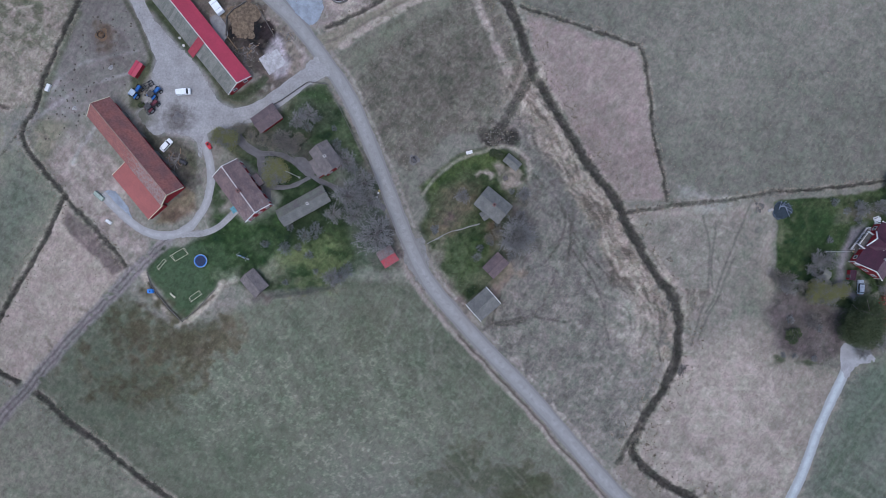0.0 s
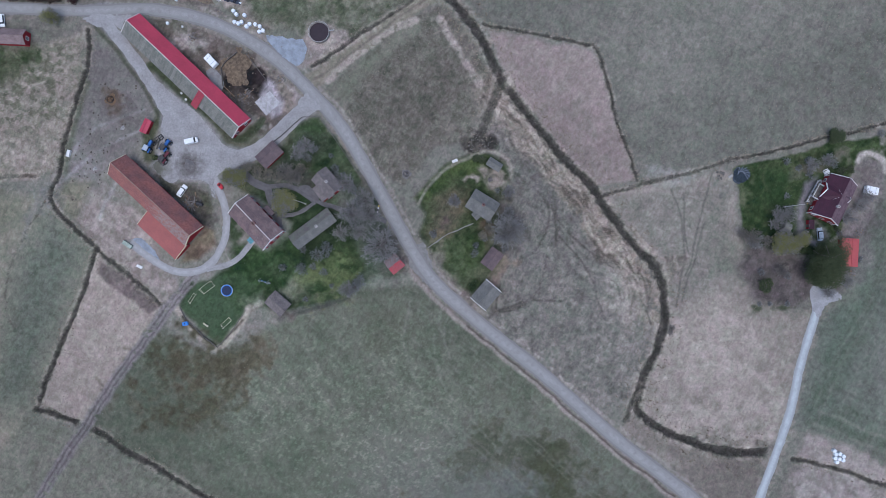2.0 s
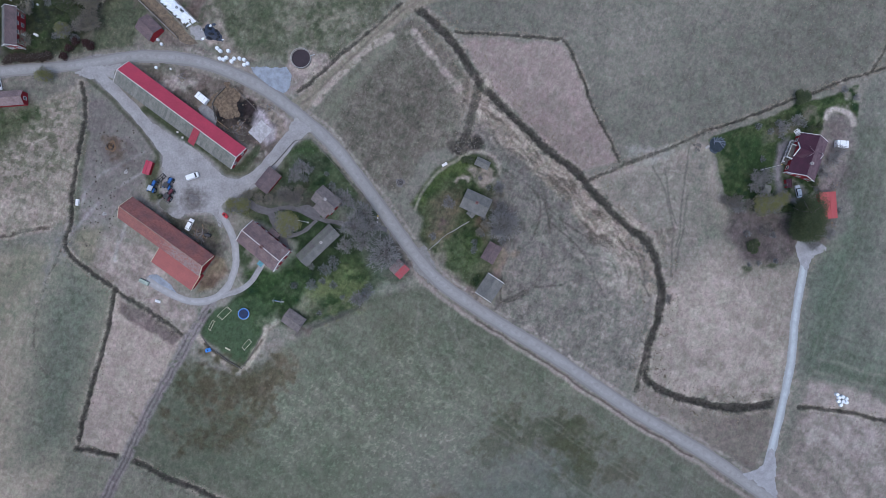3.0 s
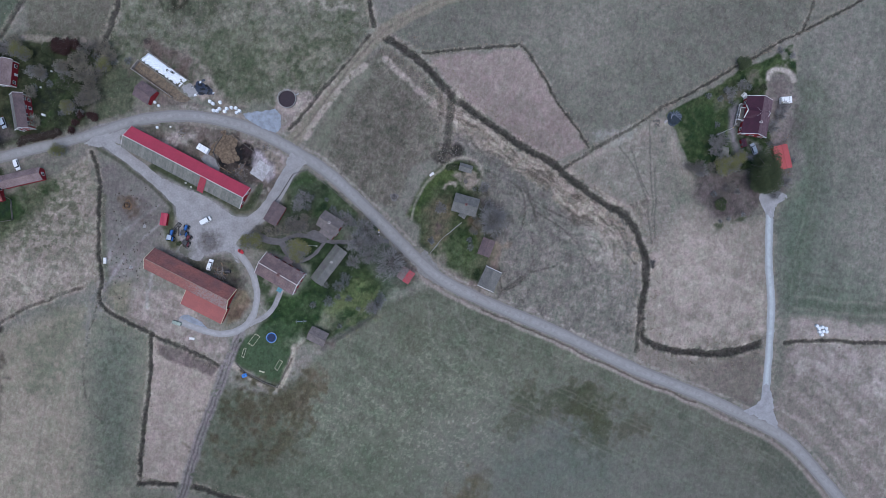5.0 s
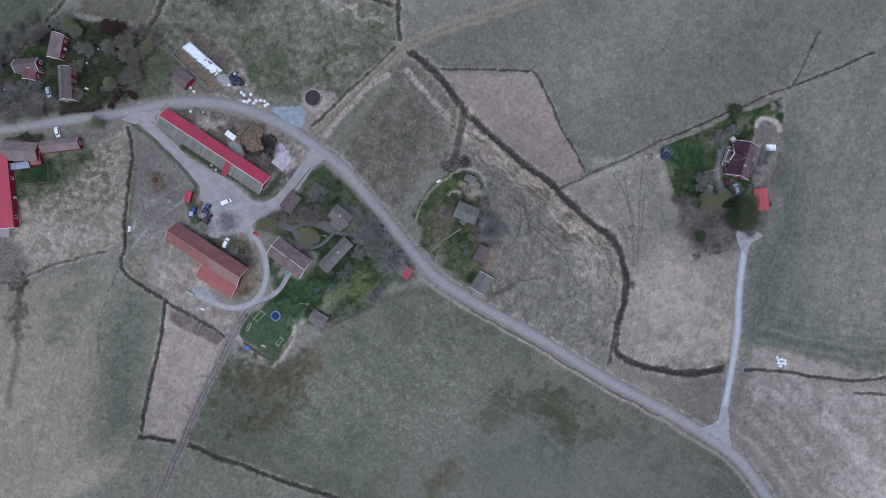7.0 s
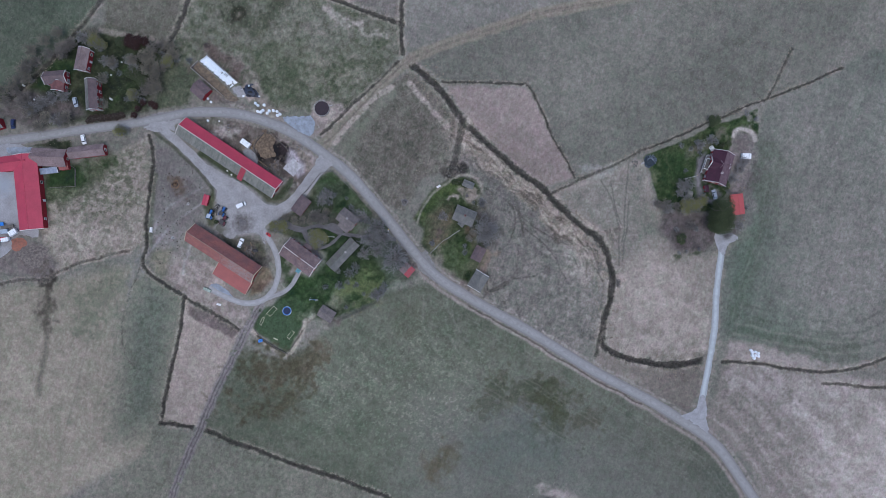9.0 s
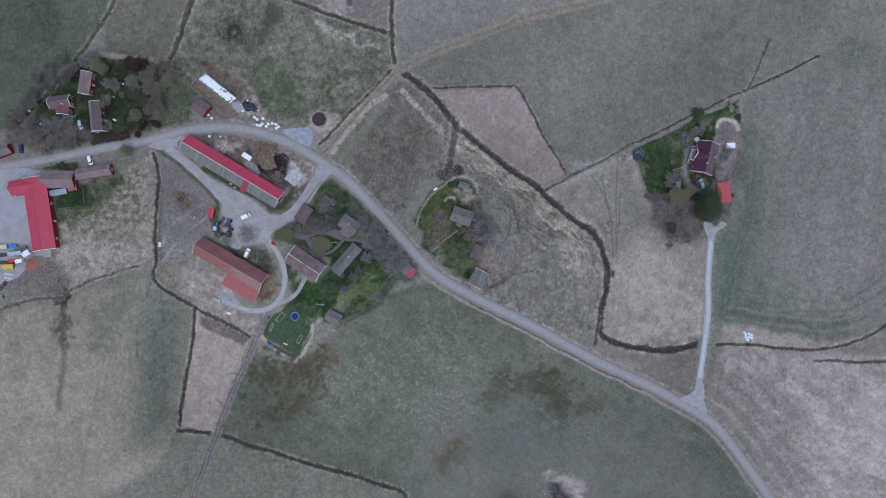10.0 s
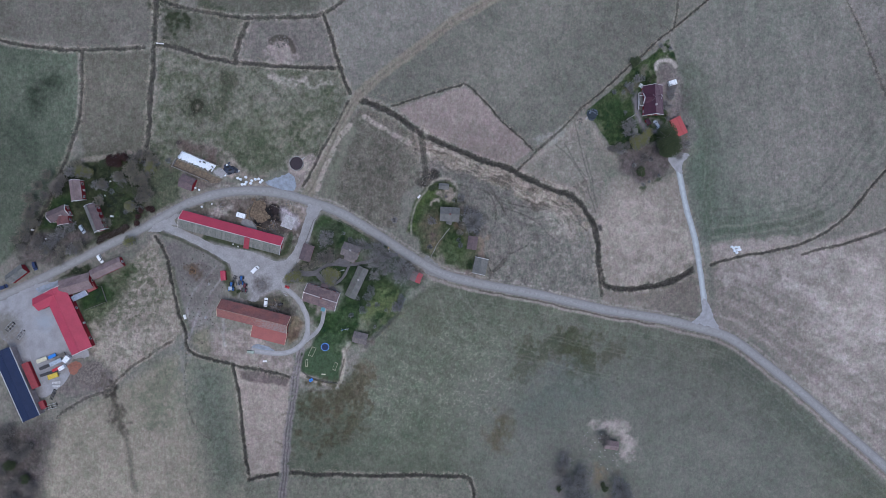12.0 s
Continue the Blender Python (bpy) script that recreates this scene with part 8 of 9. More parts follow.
    part("leg", drum(0.05, 0, 0.75, 8, None, Matrix.Translation((1.95 * math.cos(a), 1.95 * math.sin(a), 0))), STEEL, tramp)


def goal(pts, deep, label, tall=1.6):
    x, y, turn, long = span(pts)
    ob = thing("football_goal", x, y, turn, label, "goal", "goals on the lawn")
    hl = long / 2
    for s in (-1, 1):
        part("post", box(s * hl - 0.05, -0.05, 0, s * hl + 0.05, 0.05, tall), CREAM, ob)
        part("ground_bar", box(s * hl - 0.04, min(0.05, deep), 0, s * hl + 0.04, max(0.05, deep), 0.08), CREAM, ob)
        bm = bmesh.new()
        tube(bm, (s * hl, deep - 0.05, 0.1), (s * hl, 0.05, tall), 0.05, 0.05, 6)
        part("back_stay", bm, CREAM, ob)
    part("crossbar", box(-hl, -0.06, tall, hl, 0.06, tall + 0.11), CREAM, ob)
    part("back_bar", box(-hl, deep, 0, hl, deep + 0.1, 0.1), CREAM, ob)


goal([(-87.9, -1.8), (-83.8, 0.5)], -2.0, "cream-painted football goal with bare frame")
goal([(-81.6, -16.3), (-78.4, -14.1)], 1.6, "small cream football goal with bare frame", 1.2)


def bench(pts, label):
    x, y, turn, long = span(pts)
    ob = thing("bench", x, y, turn, label, "bench", "garden benches")
    part("seat", box(-long / 2, -0.25, 0.42, long / 2, 0.25, 0.48), CREAM, ob)
    part("backrest", box(-long / 2, 0.27, 0.55, long / 2, 0.33, 0.9), CREAM, ob)
    for s in (-1, 1):
        part("leg", box(s * (long / 2 - 0.2) - 0.05, -0.22, 0, s * (long / 2 - 0.2) + 0.05, 0.3, 0.42), CREAM, ob)


goal([(-91.9, -6.2), (-89.6, -3.5)], 1.1, "small low cream goal frame at the lawn's rim", 0.9)
bench([(-88.4, -13.6), (-86.8, -15.0)], "short pale bench on the play lawn")
swing = thing("swing_set", *[(-65.5, -2.0)][0], -25, "blue swing and slide set under shrubs", "play equipment")
for sx in (-1.4, 1.4):
    for sy in (-0.9, 0.9):
        bm = bmesh.new()
        tube(bm, (sx, sy, 0), (sx, 0, 2.1), 0.05, 0.05, 6)
        part("leg", bm, STEEL, swing)
part("top_bar", box(-1.5, -0.05, 2.05, 1.5, 0.05, 2.15), STEEL, swing)
for sx in (-0.7, 0.5):
    part("swing_seat", box(sx - 0.25, -0.12, 0.45, sx + 0.25, 0.12, 0.52), BLUE_PLASTIC, swing)
    for e in (-0.22, 0.22):
        part("rope", box(sx + e - 0.015, -0.015, 0.52, sx + e + 0.015, 0.015, 2.06), STEEL, swing)
part("slide", slab([(1.6, -0.22, 1.0), (1.6, 0.22, 1.0), (2.3, 0.22, 0.15), (2.3, -0.22, 0.15)], 0.08), STEEL, swing)
part("slide_stand", box(1.5, -0.25, 0, 1.6, 0.25, 0.95), STEEL, swing)
barrel = thing("water_barrel", *[(-94.5, -12.9)][0], 0, "blue plastic water tank in the field corner", "barrel")
part("tank", rounded(-1.0, -0.7, 0, 1.0, 0.7, 1.1, 0.2), BLUE_PLASTIC, barrel)
part("lid", drum(0.22, 1.1, 1.18, 12), RUBBER, barrel)


def flagpole(x, y, tall, label):
    ob = thing("flagpole", x, y, 0, label, "flagpole")
    part("foot", rounded(-0.3, -0.3, 0, 0.3, 0.3, 0.4, 0.04), CONCRETE, ob)
    part("pole", drum(0.1, 0.4, tall, 10, None, None, 0.05), WHITE, ob)
    part("finial", drum(0.12, tall, tall + 0.2, 10), YELLOW, ob)


flagpole(*[(-47.6, 22.9)][0], 16, "tall white flagpole beside the garden path")
flagpole(*[(117.0, -0.5)][0], 13, "tall white flagpole on the villa's lawn")


def hay_feeder(x, y, r, hay, label, seed):
    ob = thing("hay_feeder", x, y, 0, label, "feeder")
    part("base_ring", hollow(r, r - 0.07, 0.0, 0.45, 28), DARK_STEEL, ob)
    part("top_ring", hollow(r, r - 0.06, 1.0, 1.08, 28), DARK_STEEL, ob)
    for k in range(12):
        a = k * math.tau / 12
        part("bar", drum(0.03, 0.45, 1.0, 6, None, Matrix.Translation(((r - 0.03) * math.cos(a), (r - 0.03) * math.sin(a), 0))), DARK_STEEL, ob)
    part("hay", heap(r - 0.1, 0.95, seed), hay, ob)
    part("spilt_hay", heap(r * 1.8, 0.15, seed + 1, 1.0, 10, 40), hay, ob)


hay_feeder(*[(-110.5, 68.2)][0], 1.2, HAY, "round steel feeder with brown hay and trodden straw", 5)
hay_feeder(*[(-11.4, 28.4)][0], 1.0, DARK_SOIL, "dark round feeder on the pasture", 7)


def trough(pts, wide, mat, label, tall=0.8):
    x, y, turn, long = span(pts)
    ob = thing("water_trough", x, y, turn, label, "trough")
    hl, hw = long / 2, wide / 2
    for y0, y1 in ((-hw, -hw + 0.1), (hw - 0.1, hw)):
        part("side", box(-hl, y0, 0, hl, y1, tall), mat, ob)
    for x0, x1 in ((-hl, -hl + 0.1), (hl - 0.1, hl)):
        part("end", box(x0, -hw + 0.1, 0, x1, hw - 0.1, tall), mat, ob)
    part("cover", box(-hl + 0.1, -hw + 0.1, 0, hl - 0.1, hw - 0.1, tall - 0.15), mat, ob)


trough([(-127.8, 50.3), (-126.9, 52.5)], 1.1, WHITE, "white water trough by the paddock fence")
trough([(5.0, 30.4), (6.9, 30.9)], 0.9, WHITE, "white water trough at the cottage pasture")
trough([(-112.2, 18.2), (-109.5, 15.9)], 1.3, material("pale_green_paint", (0.36, 0.42, 0.36), None, 0.6, 0.6), "pale green tank behind the annex", 1.2)
trough([(-108.8, 9.5), (-107.1, 8.4)], 0.9, WHITE, "white tub beside the farm track", 0.6)
car([(-142.6, 119.8), (-142.8, 116.6)], CAR_SILVER, "pale estate car beside the hamlet house")
trough([(-127.3, 115.3), (-126.2, 114.2)], 0.8, WHITE, "white garden box on the hamlet lawn", 0.7)
trough([(-163.7, 133.2), (-162.9, 132.3)], 0.8, WHITE, "white garden box below the cross-gabled house", 0.7)
trough([(-56.4, 172.9), (-53.5, 170.4)], 0.5, WHITE, "white pipe trough over the ditch", 0.5)
for p in [(-85.5, 67.0), (-84.2, 64.6), (-82.1, 90.0), (-116.9, 129.6), (-123.4, 125.4), (-160.7, 125.2)]:
    ob = thing("plastic_tub", *p, 0, "white plastic tub standing on the ground", "tub", "white tubs")
    part("tub", hollow(0.36, 0.31, 0, 0.5, 14), WHITE, ob)
    part("bottom", drum(0.31, 0, 0.2, 14), WHITE, ob)
post_row = thing("mailbox_stand", -22.6, 17.6, 70, "roadside stand with white and yellow mailboxes", "mailbox")
for e in (-1.3, 1.3):
    part("post", box(e - 0.06, -0.06, 0, e + 0.06, 0.06, 1.1), GREY_WOOD, post_row)
part("shelf", box(-1.5, -0.2, 1.1, 1.5, 0.2, 1.16), GREY_WOOD, post_row)
for k, paint in enumerate((WHITE, DARK_STEEL, WHITE, YELLOW)):
    part("mailbox", rounded(-1.4 + 0.72 * k, -0.25, 1.16, -0.9 + 0.72 * k, 0.25, 1.6, 0.05), paint, post_row)
logs = thing("log_pile", 17.3, 22.5, 20, "small dark pile of logs beside the grey shed", "pile")
for k in range(9):
    bm = drum(0.16, -0.7, 0.7, 8, None, Matrix.Translation((-0.6 + 0.32 * (k % 4) + 0.16 * (k // 4), 0.06 * (k % 3), 0.16 + 0.27 * (k // 4))) @ Matrix.Rotation(math.pi / 2, 4, "X"))
    part("log", bm, BARK, logs)
for i, p in enumerate(([(-119.1, 44.9)], [(-107.6, 57.8)])):
    ob = thing("feed_sack", *p[0], 40 * i, "pale feed sack lying in the paddock", "sack")
    part("sack", heap(0.9, 0.5, 30 + i, 0.8), CONCRETE, ob)
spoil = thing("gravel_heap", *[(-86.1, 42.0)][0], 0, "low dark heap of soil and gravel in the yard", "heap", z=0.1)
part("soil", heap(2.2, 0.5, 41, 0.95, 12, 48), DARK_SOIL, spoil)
pile = thing("plank_pile", *[(-88.3, 27.9)][0], -45, "heap of old grey planks behind the barn", "pile")
rnd = random.Random(8)
for k in range(48):
    bm = bmesh.new()
    a, px, py = rnd.uniform(-0.9, 0.9), rnd.gauss(0, 1.3), rnd.gauss(0, 1.5)
    box(-0.9, -0.14, 0, 1.0, 0.14, 0.1, bm)
    bm.transform(pose(px, py, 0.05 + 0.1 * (k % 5), 0, 0, math.degrees(a) + 90 * (k % 3 == 0)))
    part("plank", bm, (PALE_BOARD, GREY_WOOD, PALE_BOARD, WOOD)[k % 4], pile)
def board_pile(x, y, turn, count, wide, seed, label):
    ob, rnd_ = thing("board_pile", x, y, turn, label, "pile", "piles of boards"), random.Random(seed)
    for k in range(count):
        bm = box(-rnd_.uniform(0.3, 0.9), -0.14, 0, rnd_.uniform(0.3, 0.9), 0.14, 0.07)
        bm.transform(pose(rnd_.gauss(0, wide * 0.6), rnd_.gauss(0, wide * 0.6), 0.02 + 0.08 * (k % 4), 0, 0, rnd_.uniform(-40, 40) + 90 * (k % 2)))
        part("board", bm, (GREY_WOOD, WOOD, BARK, PALE_BOARD)[k % 4], ob)


board_pile(134.9, -12.0, 10, 22, 1.2, 81, "loose grey boards beside the coral-roofed garage")
board_pile(140.6, -13.2, -30, 20, 1.3, 82, "grey boards and scraps on bare soil")
board_pile(139.3, -21.5, 15, 20, 1.0, 83, "pale boards along the garage wall")
board_pile(137.0, -26.3, 40, 18, 1.0, 84, "pale boards behind the garage")
board_pile(-50.9, 67.2, -55, 22, 1.3, 85, "pale boards and litter beside the manure pit")
board_pile(-79.0, 86.0, 25, 19, 1.2, 86, "litter of boards behind the long barn")
board_pile(-63.5, 62.8, -35, 26, 1.8, 87, "dark heap of boards between barn and pit")
roller = thing("field_roller", *[(-84.1, 27.7)][0], 60, "dark steel roller in the nettles", "implement")
part("drum", drum(0.6, -1.1, 1.1, 16, None, Matrix.Translation((0, 0, 0.6)) @ Matrix.Rotation(math.pi / 2, 4, "X")), DARK_STEEL, roller)
part("frame", box(-1.4, -0.08, 0.5, 1.6, 0.08, 0.66), DARK_STEEL, roller)
part("seat", rounded(-1.3, -0.25, 0.66, -0.8, 0.25, 0.85, 0.04), GREY_WOOD, roller)

# ---- silage bunker, slurry tank, manure pit ----
def wall_run(ob, a, b, thick, tall, mat, name="wall"):
    (ax, ay), (bx, by) = a, b
    x, y, turn, long = span((a, b))
    bm = box(-long / 2 - thick / 2, -thick / 2, 0, long / 2 + thick / 2, thick / 2, tall)
    bm.transform(pose(x, y, 0, 0, 0, turn))
    return part(name, bm, mat, ob)


bunker = thing("silage_bunker", 0, 0, 0, "concrete silage bunker with two bays, one empty", "bunker")
for a, b in ([(-78.1, 121.0), (-68.1, 104.1)], [(-82.9, 119.3), (-72.6, 102.6)], [(-86.9, 117.2), (-76.6, 100.3)]):
    wall_run(bunker, a, b, 0.35, 1.6, BUNKER_WALL)
wall_run(bunker, *[(-86.6, 117.4), (-83.2, 119.2)], 0.35, 1.5, BUNKER_WALL, "end_wall")
apron("bunker_floor", [(-86.2, 117.0), (-83.0, 118.6), (-71.0, 98.3), (-70.4, 96.8), (-76.2, 99.1)], BAY_FLOOR, "brown floor of the empty silage bay", 0.05, 21)
apron("pavement", [(-72.1, 103.8), (-67.9, 104.0), (-65.0, 99.2), (-67.6, 96.8), (-71.8, 98.7)], YARD, "worn concrete apron in front of the silage bunker", 0.07, 22, wear=1.0)
silage = thing("covered_silage", 0, 0, 0, "silage clamp under torn white plastic sheet", "silage")
(ax, ay), (bx, by), (cx, cy), (dx, dy) = [(-82.5, 119.6), (-78.4, 120.8), (-68.7, 104.6), (-72.5, 103.3)]
bm, rnd, grid = bmesh.new(), random.Random(12), []
for i in range(37):
    u, row = i / 36, []
    for j in range(9):
        v = j / 8
        x = (ax * (1 - v) + bx * v) * (1 - u) + (dx * (1 - v) + cx * v) * u
        y = (ay * (1 - v) + by * v) * (1 - u) + (dy * (1 - v) + cy * v) * u
        rim = min(u * 12, (1 - u) * 5, 1) * (1 if 0 < j < 8 else 0.85)
        row.append(bm.verts.new((x + rnd.uniform(-0.15, 0.15), y + rnd.uniform(-0.15, 0.15), 0.1 + 1.9 * rim + rnd.uniform(-0.12, 0.12))))
    grid.append(row)
for i in range(36):
    for j in range(8):
        if (j == 0 and rnd.random() < 0.35) or (i > 32 and rnd.random() < 0.4):
            continue
        bm.faces.new((grid[i][j], grid[i + 1][j], grid[i + 1][j + 1], grid[i][j + 1]))
part("plastic_sheet", bm, WRAP, silage)


def tyre_at(x, y, z, parent):
    bm = hollow(0.45, 0.24, 0, 0.22, 14)
    bm.transform(pose(x, y, z))
    part("tyre", bm, RUBBER, parent)


rnd = random.Random(5)
for k in range(3):
    u, v = 0.15 + 0.75 * rnd.random(), 0.15 + 0.7 * rnd.random()
    tyre_at((ax * (1 - v) + bx * v) * (1 - u) + (dx * (1 - v) + cx * v) * u, (ay * (1 - v) + by * v) * (1 - u) + (dy * (1 - v) + cy * v) * u, 2.02, silage)
tyres = thing("tyre_heap", *[(-64.4, 98.9)][0], -45, "heap of old tyres and blue-black plastic", "heap")
part("plastic", heap(4.3, 0.4, 51, 0.62, 10, 40), TARP_BLACK, tyres)
for k in range(12):
    a, r, sz = rnd.random() * math.tau, rnd.uniform(2.6, 5.0), rnd.uniform(0.4, 1.0)
    bm = heap(sz, 0.16, 300 + k, 0.6, 4, 9)
    bm.transform(pose(r * math.cos(a), 0.7 * r * math.sin(a), 0.03, 0, 0, rnd.random() * 180))
    part("plastic_scrap", bm, (TARP_BLACK, TARP_BLACK, WRAP)[k % 3], tyres)
for k in range(14):
    a, r = rnd.random() * 6.28, 3.4 * math.sqrt(rnd.random())
    tyre_at(r * math.cos(a), 0.6 * r * math.sin(a), 0.1 + 0.35 * max(0, 1 - r / 3.4) + 0.1 * (k % 2), tyres)

bale = thing("silage_bale", *[(-63.5, 92.8)][0], 0, "round bale in white plastic wrap", "bale", "white bales beside the road")
bm = drum(0.68, 0, 1.2, 20)
bmesh.ops.bevel(bm, geom=bm.edges[:], offset=0.12, segments=2, affect="EDGES")
part("wrapped_bale", bm, WRAP, bale)
for i, (x, y) in enumerate([(-62.7, 91.5), (-59.9, 90.8), (-63.6, 88.9), (-62.4, 88.2), (-61.2, 88.6), (-59.7, 86.8), (-58.5, 87.5), (-56.6, 87.1), (-55.1, 86.2), (-55.5, 84.4), (-54.2, 84.6)]):
    copy_thing(bale, pose(x, y, 0, 0, 0, 40 * i))
for i, (x, y) in enumerate([(122.3, -87.2), (123.7, -87.3), (124.8, -88.3), (121.9, -88.5), (123.3, -88.9), (124.5, -89.6), (122.3, -89.9), (122.0, -86.0)]):
    tagged(copy_thing(bale, pose(x, y, 0, 0, 0, 50 * i)), group="white bales in the field")
for x, y in [(-83.9, 101.5), (-83.0, 99.6), (-87.0, 91.8)]:
    tagged(copy_thing(bale, pose(x, y, 0, 0, 0, 20) @ Matrix.Diagonal((0.8, 0.8, 0.7, 1))), "small white wrapped bundle beside the shed", group="white bundles")

tank = thing("slurry_tank", *[(-34.8, 81.2)][0], 0, "round concrete slurry tank filled with dark slurry", "tank")
part("tank_wall", hollow(3.55, 3.3, 0, 1.5, 48), BUNKER_WALL, tank)
part("slurry", drum(3.3, 0.2, 1.0, 48), TANK_SKIN, tank)
part("fill_pipe", box(3.4, -0.12, 1.3, 5.2, 0.12, 1.5), STEEL, tank)
part("rim_rail", hollow(3.66, 3.58, 1.9, 1.96, 48), STEEL, tank)
for k in range(12):
    a = k * math.tau / 12
    part("rail_post", drum(0.03, 1.5, 1.92, 6, None, Matrix.Translation((3.62 * math.cos(a), 3.62 * math.sin(a), 0))), STEEL, tank)

pit = thing("manure_pit", 0, 0, 0, "walled concrete manure pit behind the long barn", "pit")
for a, b in ([(-61.0, 77.3), (-55.3, 67.2)], [(-70.7, 67.7), (-70.5, 73.7)], [(-70.5, 73.7), (-68.4, 75.9)], [(-68.4, 75.9), (-64.4, 78.4)]):
    wall_run(pit, a, b, 0.22, 0.8, STAINED)
wall_run(pit, *[(-70.3, 67.3), (-67.3, 63.4)], 0.3, 0.6, WOOD, "timber_kerb")
dung = thing("manure_heap", *[(-65.3, 73.4)][0], 60, "heap of straw manure in the pit", "heap")
part("manure", heap(5.7, 1.2, 61, 0.92, 14, 56), MANURE, dung)
rnd = random.Random(33)
for k in range(22):
    a, r = rnd.random() * math.tau, rnd.uniform(3.8, 6.6)
    bm = heap(rnd.uniform(0.35, 1.3), rnd.uniform(0.15, 0.4), 200 + k, 0.8, 4, 14)
    bm.transform(pose(r * math.cos(a), r * math.sin(a), 0.1))
    part("clod", bm, MANURE, dung)
slab_thing = thing("concrete_slab", -56.1, 59.6, 33.0, "cracked pale concrete slab beside the manure pit", "slab", kind="structure")
rnd = random.Random(77)
for ix in range(2):
    x0 = -3.25 + 3.3 * ix
    part("concrete_plate", rounded(x0, -3.1, 0, x0 + 3.27, 3.1 - 0.5 * ix, 0.15 + 0.04 * ix, 0.03), DIRTY_SLAB, slab_thing)
apron("pavement", [(-76.1, 73.4), (-73.6, 74.5), (-70.9, 70.9), (-70.5, 67.7), (-72.0, 65.5), (-74.1, 69.1)], material("grey_concrete_floor", (0.24, 0.235, 0.235), (0.19, 0.18, 0.18), 1.5, 0.9), "grey concrete strip along the barn", 0.08, 25, wear=0.3)
scrap = thing("scrap_pile", *[(-66.8, 62.1)][0], -25, "pile of branches and scrap behind the barn", "pile")
rnd = random.Random(14)
for k in range(40):
    bm = bmesh.new()
    x, y, a = rnd.uniform(-5, 5), rnd.uniform(-1.6, 1.6), rnd.random() * 3.1
    tube(bm, (x - math.cos(a), y - math.sin(a), 0.05), (x + math.cos(a), y + math.sin(a), 0.1 + 0.5 * rnd.random()), 0.1, 0.06, 5)
    part("branch", bm, (BARK, GREY_WOOD, DARK_STEEL)[k % 3], scrap)
rubble = thing("brick_rubble", *[(-188.3, 63.8)][0], 0, "orange heap of brick rubble at the yard rim", "heap")
part("rubble", heap(4.2, 0.8, 71, 0.8), ORANGE_SOIL, rubble)
rubble2 = thing("earth_bank", *[(-183.5, 56.3)][0], 0, "grey-brown heap of earth beside the ditch", "heap")
part("earth", heap(7.0, 0.9, 72, 0.8, 12, 44), material("grey_brown_earth", (0.19, 0.16, 0.14), (0.105, 0.088, 0.076), 1.0, 0.95, 0.4), rubble2)
pond = thing("garden_pond", *[(103.5, 12.4)][0], 25, "small dark garden pond with blue liner edge", "pond")
part("liner", heap(3.6, 0.16, 81, 0.8), NET_BLUE, pond)
part("water", drum(2.7, 0.1, 0.2, 9), material("dark_pond_water", (0.03, 0.04, 0.05), None, 1, 0.1), pond)
for k in range(7):
    a = -1.2 + 0.4 * k
    bm = bmesh.new()
    tube(bm, (1.2 * math.cos(a + 1.3), 1.2 * math.sin(a + 1.3), 0.5), (3.5 * math.cos(a), 2.9 * math.sin(a), 0.12), 0.07, 0.07, 4)
    part("net_cord", bm, BLUE_SHEET, pond, "pale blue net cord")
part("edge_stone", rounded(-4.0, 1.2, 0, -2.4, 2.0, 0.5, 0.1), CONCRETE, pond)


def fence(pts, label, tall=1.1):
    ob = thing("paddock_fence", 0, 0, 0, label, "fence")
    for (ax, ay), (bx, by) in zip(pts, pts[1:]):
        n = max(1, round(math.hypot(bx - ax, by - ay) / 2.5))
        for k in range(n + 1):
            x, y = ax + (bx - ax) * k / n, ay + (by - ay) * k / n
            part("post", box(x - 0.07, y - 0.07, 0, x + 0.07, y + 0.07, tall), GREY_WOOD, ob)
        for z in (0.4, 0.75, 1.0):
            bm = bmesh.new()
            tube(bm, (ax, ay, z), (bx, by, z), 0.07, 0.07, 4)
            part("rail", bm, GREY_WOOD, ob)


fence([(-153.8, 90.9), (-152.1, 88.9), (-154.6, 81.1), (-166.0, 84.0)], "grey wooden rail fence round a small pen")
fence([(-44.9, 52.8), (-53.0, 47.2), (-56.9, 45.1)], "low wooden fence along the garden corner", 0.9)
fence([(-44.4, 52.9), (-38.7, 52.2), (-35.4, 45.9), (-29.7, 34.4), (-24.0, 24.0)], "low dark fence between garden and road", 0.9)
fence([(-95.6, -7.0), (-94.2, -11.1), (-88.8, -18.2), (-84.5, -22.5), (-79.8, -18.7), (-74.4, -12.7)], "low wooden fence round the play lawn", 0.8)
fence([(-94.9, 52.0), (-96.4, 48.8)], "short rail beside the field shelter")


def stones(name, pts, radius, count, seed, label, big=0.6, mat=STONE):
    rnd = random.Random(seed)
    x0, y0 = pts[0]
    ob = thing(name, x0, y0, 0, label, "stones")
    for k in range(count):
        a, r = rnd.random() * math.tau, radius * math.sqrt(rnd.random())
        bm = bmesh.new()
        bmesh.ops.create_icosphere(bm, subdivisions=1, radius=big * rnd.uniform(0.4, 1.0))
        for v in bm.verts:
            v.co = Vector((v.co.x * 1.2, v.co.y, v.co.z * 0.7)) * rnd.uniform(0.8, 1.15)
        bm.transform(pose(r * math.cos(a), r * math.sin(a), 0.1, 0, 0, rnd.random() * 180))
        part("stone", bm, mat, ob)


stones("stone_heap", [(15.1, 36.0)], 4.0, 70, 3, "heap of field stones on dark soil above the cottage", 0.26)
stones("stone_heap", [(4.5, -126.5)], 7.0, 20, 4, "pale field stones on the grassy hillock", 0.36, PALE_ROCK)
